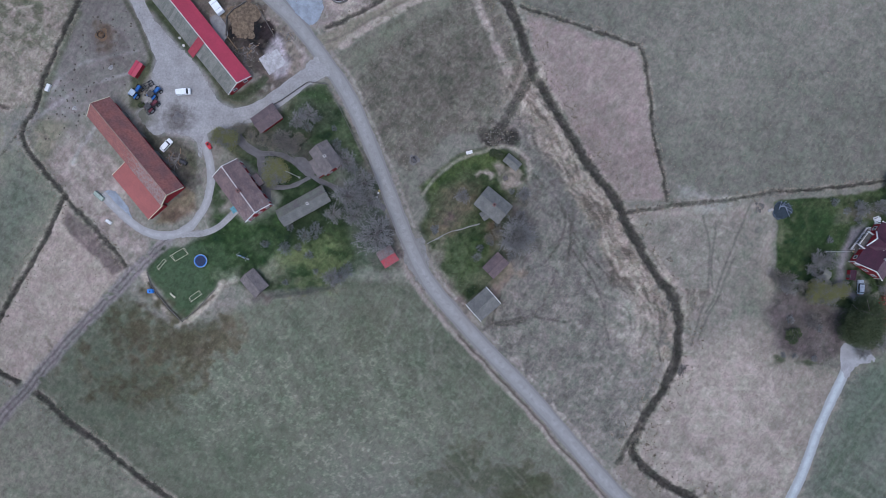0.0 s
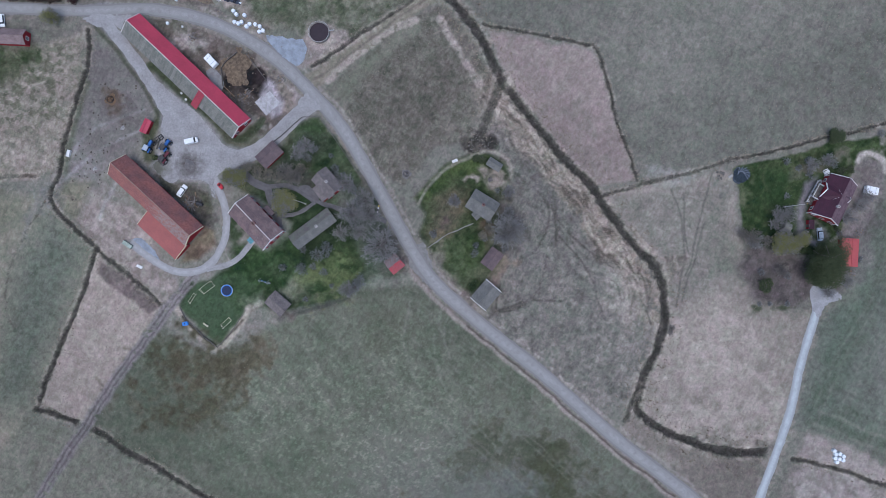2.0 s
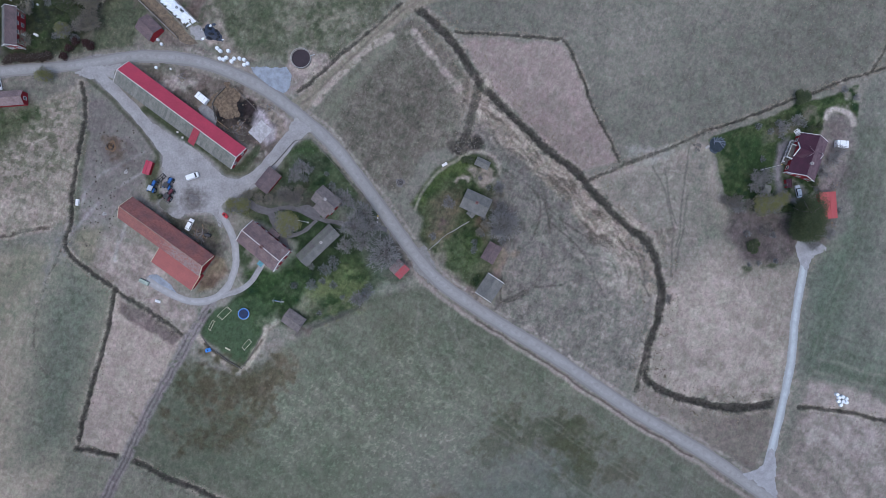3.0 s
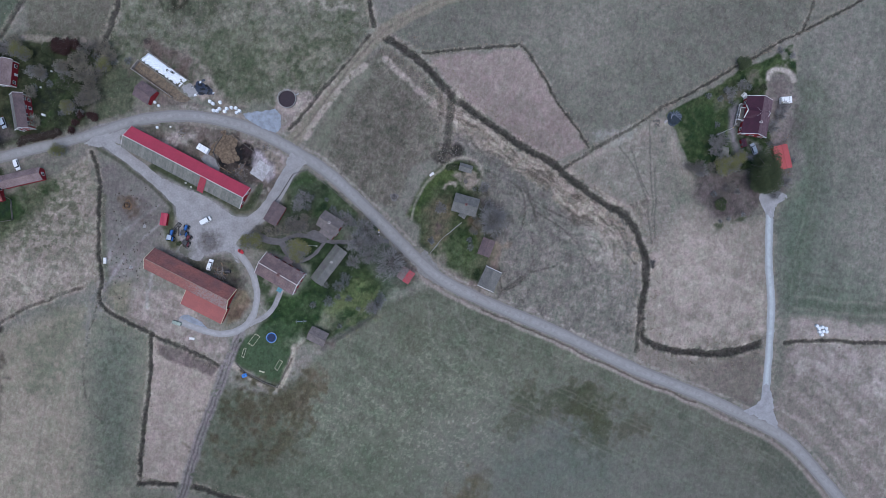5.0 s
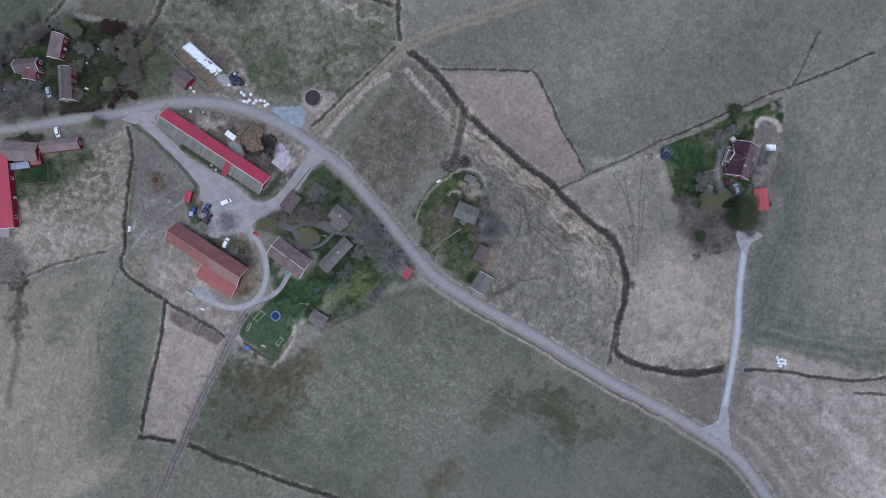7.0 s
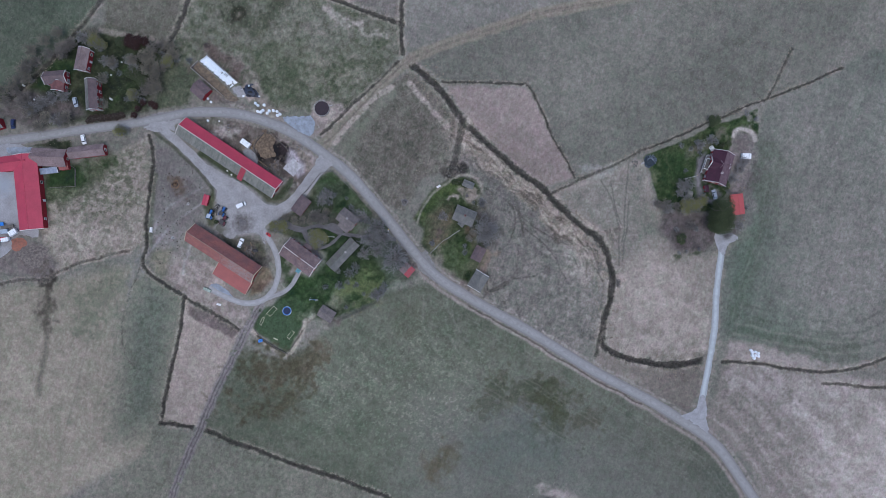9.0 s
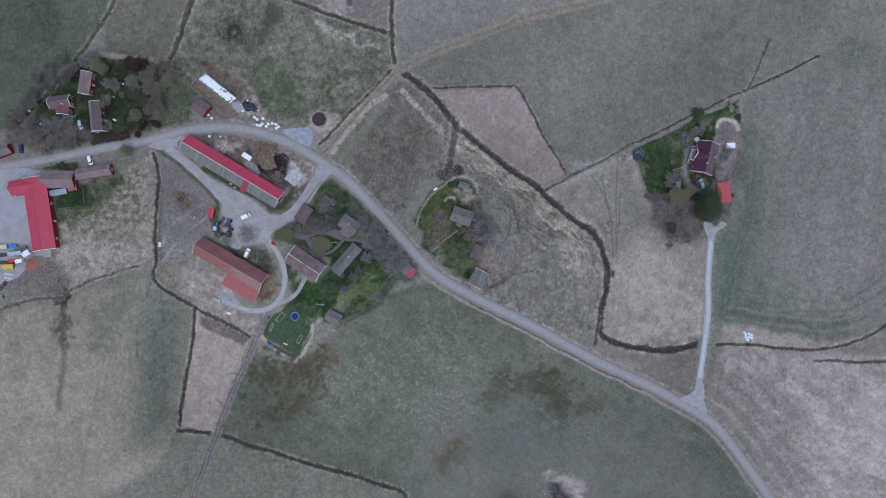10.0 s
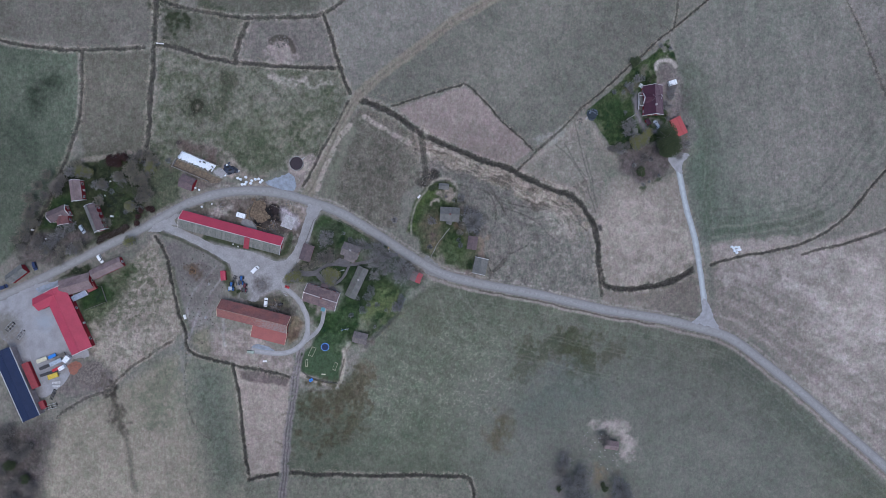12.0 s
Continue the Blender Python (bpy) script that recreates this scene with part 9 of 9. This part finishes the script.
stones("stone_heap", [(5.5, -137.5)], 6.0, 14, 5, "pale field stones round the old hut", 0.36, PALE_ROCK)
stones("stone_heap", [(96.3, 13.3)], 1.5, 12, 6, "pale stones beside the ditch corner")
stones("stone_heap", [(-4.0, 135.8)], 3.2, 24, 8, "stones round the bare knoll")

# ---- trees and shrubs ----
def bare_crown(rnd, r, tall, limbs, boughs, twigs, thick=0.16, slim=1.0):
    """Limbs that leave the trunk and divide into boughs, each with a spray of fine twigs."""
    wood, fine = bmesh.new(), bmesh.new()
    base = tall * 0.28
    tube(wood, (0, 0, 0), (0, 0, base), thick * 1.3, thick, 7)
    tube(wood, (0, 0, base), (rnd.uniform(-0.3, 0.3), rnd.uniform(-0.3, 0.3), tall * 0.8), thick, thick * 0.3, 6)
    for k in range(limbs):
        a, up = k * 2.4 + rnd.uniform(-0.3, 0.3), rnd.uniform(0.25, 0.95)
        start = Vector((0, 0, base * rnd.uniform(0.8, 2.0)))
        reach = r * rnd.uniform(0.55, 0.9) * (1.1 - 0.5 * up)
        mid = start + Vector((math.cos(a) * reach * 0.55, math.sin(a) * reach * 0.55, (tall - start.z) * 0.4 * up))
        tip = start + Vector((math.cos(a + 0.2) * reach, math.sin(a + 0.2) * reach, (tall - start.z) * up))
        tube(wood, start, mid, thick * 0.5, thick * 0.34, 5)
        tube(wood, mid, tip, thick * 0.34, thick * 0.12, 4)
        for j in range(boughs):
            f = rnd.random()
            p = mid.lerp(tip, f) if rnd.random() < 0.7 else start.lerp(mid, 0.4 + 0.6 * f)
            d = (Vector((rnd.gauss(0, 1), rnd.gauss(0, 1), rnd.gauss(0.35, 0.5))) + Vector((math.cos(a), math.sin(a), 0)) * 0.9).normalized()
            q = p + d * r * rnd.uniform(0.2, 0.36)
            tube(fine, p, q, 0.07 * slim, 0.03 * slim, 3)
            for _ in range(twigs):
                e = (d + Vector((rnd.gauss(0, 0.55), rnd.gauss(0, 0.55), rnd.gauss(0.1, 0.4)))).normalized()
                s = p.lerp(q, rnd.uniform(0.35, 1.0))
                tube(fine, s, s + e * r * rnd.uniform(0.07, 0.16), 0.045 * slim, 0.02 * slim, 3)
    return wood, fine


def leafy(rnd, r, tall, low, count, size, lumps=9):
    """Many small leaf clumps gathered in uneven lumps."""
    bm = bmesh.new()
    centres = [(Vector((math.cos(a) * r * q, math.sin(a) * r * q, low + (tall - low) * h)), r * s)
               for a, q, h, s in ((rnd.random() * 6.28, rnd.uniform(0.1, 0.65), rnd.uniform(0.15, 0.8), rnd.uniform(0.35, 0.6)) for _ in range(lumps))]
    for k in range(count):
        c, cr = centres[k % lumps]
        d = Vector((rnd.gauss(0, 1), rnd.gauss(0, 1), rnd.gauss(0, 1))).normalized() * cr * rnd.random() ** 0.4
        p = c + Vector((d.x, d.y, d.z * (tall - low) / (2.2 * r)))
        t = Matrix.Translation(p) @ Euler((rnd.uniform(-0.9, 0.9), rnd.uniform(-0.9, 0.9), rnd.random() * 6.28)).to_matrix().to_4x4()
        s = size * rnd.uniform(0.6, 1.3)
        vs = [bm.verts.new(t @ Vector(v)) for v in ((-s, 0, 0), (0, -s * 0.6, s * 0.25), (s, 0, 0), (0, s * 0.6, s * 0.25))]
        bm.faces.new(vs)
    return bm


def make_tree(kind, seed, label, name="tree"):
    rnd = random.Random(seed)
    ob = thing(name, 0, 0, 0, label, "tree" if name == "tree" else "shrub")
    if kind in ("bare", "dark", "bud", "brown"):
        wood, fine = bare_crown(rnd, 5.0, 7.5, 24, 9, 9, 0.2, 0.72)
        part("trunk", wood, BARK, ob)
        crown = part("crown", fine, {"dark": TWIG_DARK, "brown": TWIG_BROWN}.get(kind, TWIG), ob)
        if kind == "bud":
            part("foliage", leafy(rnd, 4.8, 7.0, 2.0, 4200, 0.2, 18), BUD, crown)
    elif kind == "shrub":
        wood, fine = bare_crown(rnd, 2.3, 2.2, 20, 7, 7, 0.05, 0.4)
        part("stems", wood, BARK, ob)
        part("crown", fine, TWIG_PALE, ob)
    elif kind in ("conifer", "copper", "bush", "hedge"):
        wood = bmesh.new()
        tall = {"conifer": 10.0, "copper": 4.0, "bush": 2.6, "hedge": 2.2}[kind]
        tube(wood, (0, 0, 0), (0, 0, tall * 0.85), 0.3 if kind == "conifer" else 0.12, 0.06, 7)
        for k in range(14):
            a, z = k * 2.4, tall * (0.2 + 0.045 * k)
            reach = 3.4 if kind == "conifer" else 1.6
            tube(wood, (0, 0, z), (math.cos(a) * reach, math.sin(a) * reach, z + 0.4), 0.09, 0.03, 4)
        part("trunk", wood, BARK, ob)
        bm = leafy(rnd, 5.0 if kind == "conifer" else 2.4, tall, 0.8 if kind == "conifer" else 0.1, {"conifer": 15000, "copper": 2400, "bush": 2200, "hedge": 2000}[kind], 0.17 if kind == "conifer" else 0.17, 16)
        part("crown", bm, {"copper": COPPER, "hedge": HEDGE}.get(kind, NEEDLE), ob)
    return ob


LABELS = {"bare": "bare grey-twigged deciduous tree", "dark": "bare dark brown twiggy tree", "bud": "tree with pale yellow-green spring buds",
          "shrub": "low leafless grey garden shrub", "conifer": "dense dark green pine", "copper": "shrub with withered copper-brown leaves", "bush": "dense dark green evergreen bush",
          "brown": "leafless olive-brown garden tree", "hedge": "clipped brown-green hedge shrub beside the road"}
NAMES = {"shrub": "shrub", "copper": "shrub", "bush": "shrub", "hedge": "hedge_shrub"}
REACH = {"bare": 5.0, "dark": 5.0, "bud": 5.0, "shrub": 2.3, "conifer": 5.4, "copper": 2.6, "bush": 2.6, "brown": 5.0, "hedge": 2.6}
MODELS, PLANT = {}, random.Random(99)


def plant(kind, pts, radius, group="", high=1.0):
    for i, (x, y) in enumerate(pts):
        s = radius / REACH[kind] * PLANT.uniform(0.92, 1.08)
        m = pose(x, y, 0, 0, 0, PLANT.random() * 360) @ Matrix.Diagonal((s, s, s * high * PLANT.uniform(0.9, 1.1), 1))
        key = (kind, (len(MODELS) + i) % 2)
        if key not in MODELS:
            ob = MODELS[key] = make_tree(kind, 7 + len(MODELS), LABELS[kind], NAMES.get(kind, "tree"))
            ob.matrix_world = m
        else:
            src = MODELS[key]
            keep = src.matrix_basis.copy()
            src.matrix_basis = Matrix()
            ob = copy_thing(src, m)
            src.matrix_basis = keep
        if group:
            ob["group"] = group


# round the farm
plant("bare", [(-31.2, 16.6)], 6.2, "trees of the farm garden")
plant("bare", [(-22.6, 4.6)], 8.2, "trees of the farm garden", 0.8)
plant("bare", [(-24.9, 15.3), (-26.5, 20.8)], 4.6, "trees of the farm garden")
plant("bare", [(-36.5, 11.2), (-37.2, -8.7)], 3.6, "trees of the farm garden", 0.6)
plant("dark", [(-49.7, 32.3), (-52.1, 34.4)], 4.0, "trees of the farm garden")
plant("bare", [(-44.4, 42.4), (-47.6, 40.6)], 3.6, "trees of the farm garden", 0.7)
plant("bud", [(-55.3, 25.8), (-53.3, 23.6), (-55.8, 22.8)], 3.9, "trees of the farm garden", 0.7)
plant("bud", [(-71.6, 35.2), (-68.7, 34.4)], 3.6, "trees of the farm garden")
plant("shrub", [(-47.9, 0.9), (-44.4, -1.6), (-50.3, 7.3), (-58.3, 2.0)], 1.9, "shrubs of the farm garden")
plant("shrub", [(-52.0, -10.2), (-36.5, 38.3), (-32.9, 31.2), (-30.6, 26.9), (-42.2, -6.6), (-42.2, 4.1)], 1.3, "shrubs of the farm garden")
plant("bush", [(-44.4, 36.2), (-46.2, 35.1), (-100.3, 49.5), (-97.5, 46.0)], 1.5, "evergreens of the farm garden")
plant("bare", [(-32.3, 27.6), (-30.0, 10.6)], 4.2, "trees of the farm garden", 0.8)
plant("shrub", [(-51.7, 0.4), (-45.5, 4.4), (-41.9, 6.7), (-34.4, -8.3), (-32.3, -6.2)], 2.9, "shrubs of the farm garden")
plant("shrub", [(-30.4, 25.2), (-35.7, 33.2), (-34.8, 30.6), (-44.6, 38.5), (-41.9, 41.2), (-46.3, 43.0)], 2.2, "shrubs of the farm garden")
plant("brown", [(-62.3, 35.9), (-58.7, 34.7), (-55.7, 33.1), (-65.9, 38.1), (-49.0, 32.0), (-47.2, 35.0)], 2.6, "trees of the farm garden", 0.7)
# round the eastern cottage
plant("brown", [(14.6, 5.8), (12.0, 3.7), (22.9, 14.9)], 2.2, "trees of the cottage garden", 0.7)
plant("shrub", [(9.3, 0.5), (8.5, -2.1), (19.0, -2.1), (22.6, 17.3), (-4.8, 6.7)], 1.8, "shrubs of the cottage garden")
plant("bare", [(19.7, 4.4), (20.9, 3.2)], 6.6, "trees of the cottage garden")
plant("bare", [(3.7, 16.5), (22.7, 17.4), (21.8, 10.3)], 2.8, "trees of the cottage garden")
plant("bush", [(15.4, 29.8), (13.3, 30.7)], 1.9, "evergreens of the cottage garden")
plant("shrub", [(-4.8, 5.9), (12.6, 2.3), (19.2, 18.3), (14.7, 8.5)], 1.4, "shrubs of the cottage garden")
# villa
plant("conifer", [(124.2, -19.2), (123.3, -22.9)], 7.0, "trees of the villa garden")
plant("conifer", [(136.9, 21.3)], 3.9, "trees of the villa garden", 0.6)
plant("bush", [(105.9, -25.7), (107.5, -26.0), (105.9, -27.3)], 2.4, "evergreens of the villa garden")
plant("bud", [(113.3, -10.8), (115.9, -14.0)], 4.0, "trees of the villa garden")
plant("bare", [(116.8, -2.8), (113.4, -2.6), (136.2, -6.4), (125.7, -27.0), (126.4, -31.1), (103.9, -11.0)], 3.4, "trees of the villa garden")
plant("dark", [(103.9, -9.2), (111.6, -22.0), (129.8, -26.3)], 3.0, "trees of the villa garden")
plant("shrub", [(126.5, 14.3), (126.7, 9.2), (123.0, 12.1), (117.7, 3.1), (135.4, 11.6), (156.4, 16.2), (153.1, 20.2), (119.3, 15.0), (105.4, -21.7), (114.3, -24.4), (133.8, -11.7), (139.4, -21.7)], 1.7, "shrubs of the villa garden")
plant("bush", [(140.7, 9.3), (138.1, 9.2), (133.3, -10.1), (137.2, 8.8)], 1.7, "evergreens of the villa garden")
plant("bare", [(115.3, -4.4), (112.0, -5.8), (132.9, 13.5), (127.1, 12.6), (132.7, -28.6), (129.9, -27.4), (141.7, -3.4), (144.2, -0.9)], 3.0, "trees of the villa garden", 0.8)
plant("dark", [(102.2, -9.3), (100.2, -7.5), (108.0, -11.1)], 2.4, "trees of the villa garden")
plant("bud", [(120.9, -12.1), (117.5, -13.9), (112.4, -13.9)], 3.4, "trees of the villa garden", 0.8)
plant("shrub", [(103.5, -32.6), (107.0, -33.0), (113.0, -33.6)], 1.3, "shrubs of the villa garden")
# hamlet in the north-west
plant("dark", [(-166.3, 130.3), (-162.6, 134.6), (-157.9, 138.5), (-153.0, 140.5), (-146.9, 142.3), (-141.1, 143.1), (-135.2, 143.9), (-140.7, 140.2), (-164.3, 124.1)], 3.6, "trees of the hamlet")
plant("bare", [(-129.4, 144.6), (-156.9, 121.6), (-151.0, 122.3), (-145.6, 121.9), (-161.4, 120.3), (-152.0, 111.6)], 4.2, "trees of the hamlet", 0.8)
plant("brown", [(-156.5, 114.5), (-147.7, 112.0), (-161.5, 112.0), (-123.9, 144.4)], 4.0, "trees of the hamlet", 0.8)
plant("bare", [(-123.2, 131.6), (-120.3, 129.5), (-112.2, 128.7), (-111.6, 124.8)], 3.4, "trees of the hamlet", 0.7)
plant("brown", [(-105.1, 127.6), (-105.1, 122.0), (-103.1, 117.2), (-99.3, 120.1), (-106.9, 112.1), (-103.6, 111.8), (-92.2, 128.8), (-92.2, 124.6)], 3.8, "trees of the hamlet")
plant("copper", [(-116.1, 106.8), (-112.8, 108.4), (-108.2, 105.5), (-118.4, 104.2), (-109.5, 106.9)], 1.9, "copper shrubs of the hamlet", 0.8)
plant("bud", [(-125.3, 141.4), (-122.7, 138.5), (-125.9, 98.7), (-115.3, 112.4), (-95.9, 122.0)], 3.6, "trees of the hamlet")
plant("brown", [(-119.6, 130.0), (-126.6, 123.5), (-110.4, 128.0)], 3.6, "trees of the hamlet")
plant("bush", [(-115.2, 139.3), (-113.0, 138.6), (-114.0, 136.8)], 2.2, "evergreens of the hamlet")
plant("copper", [(-109.7, 138.4), (-108.0, 136.8), (-105.6, 136.2), (-103.5, 135.0), (-111.0, 136.9), (-108.2, 134.3)], 2.7, "copper shrubs of the hamlet", 0.8)
plant("brown", [(-102.6, 126.8), (-103.8, 121.3)], 5.2, "trees of the hamlet")
plant("hedge", [(-139.3, 108.4), (-137.3, 108.3), (-135.4, 108.0), (-133.6, 107.6), (-131.7, 107.3), (-129.8, 107.0), (-128.0, 106.4), (-126.1, 106.1), (-124.0, 105.9)], 2.2, "roadside hedge of the hamlet")
plant("bush", [(-114.3, 123.1), (-111.8, 120.2), (-108.9, 118.2), (-112.3, 123.7), (-114.0, 138.2), (-99.4, 125.6), (-101.8, 124.6), (-110.4, 117.8)], 2.8, "evergreens of the hamlet")
plant("dark", [(-108.9, 112.6), (-102.4, 119.8), (-106.0, 115.1), (-95.8, 130.8), (-100.3, 130.3)], 3.4, "trees of the hamlet")
plant("brown", [(-153.2, 145.8), (-146.3, 147.9), (-139.4, 150.0), (-160.3, 138.5), (-159.0, 134.0), (-166.2, 133.8)], 3.8, "trees of the hamlet")
plant("dark", [(-138.2, 142.0), (-162.5, 125.8), (-172.0, 127.4), (-150.1, 111.4)], 3.6, "trees of the hamlet")
plant("brown", [(-162.8, 118.7), (-171.7, 132.5), (-129.7, 112.6), (-156.6, 141.1)], 3.6, "trees of the hamlet")
plant("shrub", [(-119.7, 128.6), (-125.5, 125.6), (-119.1, 124.6), (-158.6, 133.6), (-109.9, 117.8), (-114.4, 114.0), (-119.3, 112.2)], 2.0, "shrubs of the hamlet")
# wood at the machine hall, clump on the southern hillock
plant("dark", [(-237.6, 50.1), (-233.6, 43.6), (-246.8, 42.5), (-244.4, 33.6), (-240.4, 27.0), (-237.6, 57.3), (-250.7, 27.5), (-248.5, 54.6), (-255.9, 42.1), (-258.8, 26.2), (-229.6, 44.2), (-247.9, 21.7), (-232.5, 57.1), (-240.5, 70.2)], 4.6, "trees behind the machine hall")
plant("conifer", [(-241.6, 42.3), (-240.1, 32.2)], 3.0, "trees behind the machine hall")
plant("bare", [(-10.7, -134.2), (1.3, -150.3), (-3.7, -156.2), (-15.1, -136.7), (-16.4, -146.0), (0.8, -155.1)], 6.0, "trees on the hillock")
plant("bare", [(-13.8, -123.4), (-19.0, -133.1), (-22.3, -141.7)], 5.0, "trees on the hillock")
plant("dark", [(-18.4, -126.3), (9.5, -126.0)], 4.2, "trees on the hillock")
plant("bush", [(-5.4, -146.1), (-5.3, -148.4), (-24.7, -134.0)], 2.0, "evergreens on the hillock")
plant("dark", [(71.7, -38.2), (72.4, -36.8)], 1.6, "trees at the ditch", 0.5)
plant("shrub", [(-97.8, 127.0), (-102.3, 119.5), (-105.6, 113.0), (-112.7, 109.2), (-96.5, 122.5), (-86.5, 120.6), (-92.0, 122.8)], 2.2, "shrubs at the hamlet's edge")


# ---- countless grasses: one mesh of a kind ----
def tufts(name, places, mat, label, blades=5, tall=0.45, spread=0.35, seed=1, wide=0.07):
    rs = np.random.RandomState(seed)
    p = np.asarray(places, float)
    n = len(p)
    a = rs.rand(n, blades) * 6.283
    s = rs.uniform(0.5, 1.2, (n, 1)) * np.ones((1, blades))
    out = rs.uniform(0.4, 1.0, (n, blades)) * spread * s
    base = np.stack([p[:, None, 0] + np.cos(a) * out * 0.2, p[:, None, 1] + np.sin(a) * out * 0.2, np.repeat(p[:, 2:3], blades, 1) - 0.05], -1)
    tip = np.stack([p[:, None, 0] + np.cos(a) * out, p[:, None, 1] + np.sin(a) * out, p[:, None, 2] + tall * s * rs.uniform(0.4, 1, (n, blades))], -1)
    side = np.stack([-np.sin(a), np.cos(a), np.zeros_like(a)], -1) * wide * s[..., None]
    v = np.stack([base - side, base + side, tip], 2).reshape(-1, 3)
    me = bpy.data.meshes.new(name)
    me.vertices.add(len(v))
    me.vertices.foreach_set("co", v.astype(np.float32).ravel())
    me.loops.add(len(v))
    me.loops.foreach_set("vertex_index", np.arange(len(v), dtype=np.int32))
    me.polygons.add(len(v) // 3)
    me.polygons.foreach_set("loop_start", np.arange(0, len(v), 3, dtype=np.int32))
    me.update(calc_edges=True)
    me.materials.append(mat)
    tagged(new(name, me), label, "grass", kind="stuff")


def ground_z(x, y):
    x, y = to_sheet(x, y)
    i = np.clip(np.searchsorted(gy, y), 0, rows_n - 1)
    j = np.clip(np.searchsorted(gx, x), 0, cols_n - 1)
    return HEIGHT[i, j], ROAD_FREE[i, j]


def along(lines, off_low, off_high, per_metre, seed):
    rs, out = np.random.RandomState(seed), []
    for pts, half in lines:
        line = smooth_line(pts, 2.0)
        for (ax, ay), (bx, by) in zip(line, line[1:]):
            d = math.hypot(bx - ax, by - ay)
            if d < 0.01:
                continue
            for _ in range(rs.poisson(d * per_metre)):
                t, o = rs.rand(), half * rs.uniform(off_low, off_high) * (1 if rs.rand() < 0.5 else -1)
                x, y = ax + (bx - ax) * t - (by - ay) / d * o, ay + (by - ay) * t + (bx - ax) / d * o
                z, free = ground_z(x, y)
                if free > 0.9:
                    out.append((x, y, z))
    return out


ditch_lines = [(line, half) for line, half, _, dark in DITCHES if dark > 0.35]
tufts("bank_grass", along(ditch_lines, 0.9, 2.6, 2.2, 1), STRAW, "tufts of dry straw-coloured grass on ditch banks", 5, 0.5, 0.45, 1, 0.13)
tufts("ditch_sedge", along(ditch_lines, 0.0, 0.75, 2.0, 2), SEDGE, "dark sedge and weeds in the ditches", 5, 0.6, 0.4, 2)
tufts("verge_grass", along([(MAIN_ROAD, 1.0), (EAST_DRIVE, 0.75)], 3.0, 4.8, 3.0, 3), STRAW, "dry grass on the road verges", 4, 0.35, 0.4, 3, 0.11)
# rushes beside the main ditch, tussocks of the rough meadows
tufts("rushes", along(ditch_lines[:1], 1.6, 5.0, 0.35, 4), DEAD_STEM, "brown rushes along the main ditch", 6, 0.7, 0.55, 4)
tufts("pale_sedge", along(ditch_lines[:1], 1.3, 4.2, 3.0, 5), STRAW, "pale withered sedge along the main ditch", 6, 0.6, 0.55, 5, 0.14)
spots_rs = np.random.RandomState(6)
cells = np.argwhere(MEADOW & (ROAD_FREE > 0.99) & (HEIGHT > -0.02))
chosen = cells[spots_rs.choice(len(cells), 30000, replace=False)]
spread_x, spread_y = spots_rs.uniform(-0.35, 0.35, (2, len(chosen)))
places = np.stack([*to_world(gx[chosen[:, 1]] + spread_x, gy[chosen[:, 0]] + spread_y), np.zeros(len(chosen))], -1)
tufts("meadow_tussocks", places[:15000], STRAW, "pale tussocks of withered grass in the meadows", 4, 0.3, 0.34, 7)
tufts("meadow_stems", places[28800:], DEAD_STEM, "brown dead stems in the meadows", 4, 0.35, 0.34, 8)


# ---- small dung pats and bits of straw, trodden into the cattle ground ----
def scattered(name, rim, count, low, high, mat, label, seed):
    """Low lumps strewn inside an outline, all in one mesh."""
    rnd, bm = random.Random(seed), bmesh.new()
    xs, ys = [p[0] for p in rim], [p[1] for p in rim]
    placed = 0
    while placed < count:
        x, y = rnd.uniform(min(xs), max(xs)), rnd.uniform(min(ys), max(ys))
        inside = False
        for (ax, ay), (bx, by) in zip(rim, rim[1:] + rim[:1]):
            if (ay > y) != (by > y) and x < (bx - ax) * (y - ay) / (by - ay) + ax:
                inside = not inside
        if not inside:
            continue
        placed += 1
        r, squash, turn = rnd.uniform(low, high), rnd.uniform(0.6, 1.0), rnd.random() * 3.1
        hub = bm.verts.new((x, y, 0.14))
        ring = []
        for k in range(8):
            a, q = k * math.tau / 8, r * rnd.uniform(0.75, 1.15)
            u, v = q * math.cos(a), q * squash * math.sin(a)
            ring.append(bm.verts.new((x + u * math.cos(turn) - v * math.sin(turn), y + u * math.sin(turn) + v * math.cos(turn), -0.02)))
        for k in range(8):
            bm.faces.new((hub, ring[k], ring[(k + 1) % 8]))
    tagged(part(name, bm, mat, None), label, "dung", kind="stuff")


PADDOCK = [(-101.1, 75.7), (-97.8, 68.5), (-98.7, 61.3), (-104.1, 56.9), (-101.8, 50.6), (-108.6, 48.9), (-114.0, 45.3), (-123.0, 29.2), (-129.4, 33.7), (-126.7, 50.7), (-119.5, 63.2), (-113.2, 75.7)]
scattered("dung_pats", PADDOCK, 85, 0.16, 0.5, material("dark_cow_dung", (0.095, 0.08, 0.062), (0.06, 0.05, 0.04), 0.5, 0.9, 0.2), "dark dung pats strewn over the paddock", 41)
PIT_RIM = [(-75.2, 77.3), (-60.1, 79.1), (-47.6, 62.9), (-49.4, 54.0), (-56.5, 52.3), (-69.1, 61.2)]
scattered("straw_scraps", PIT_RIM, 60, 0.12, 0.35, STRAW, "pale scraps of straw round the manure pit", 42)
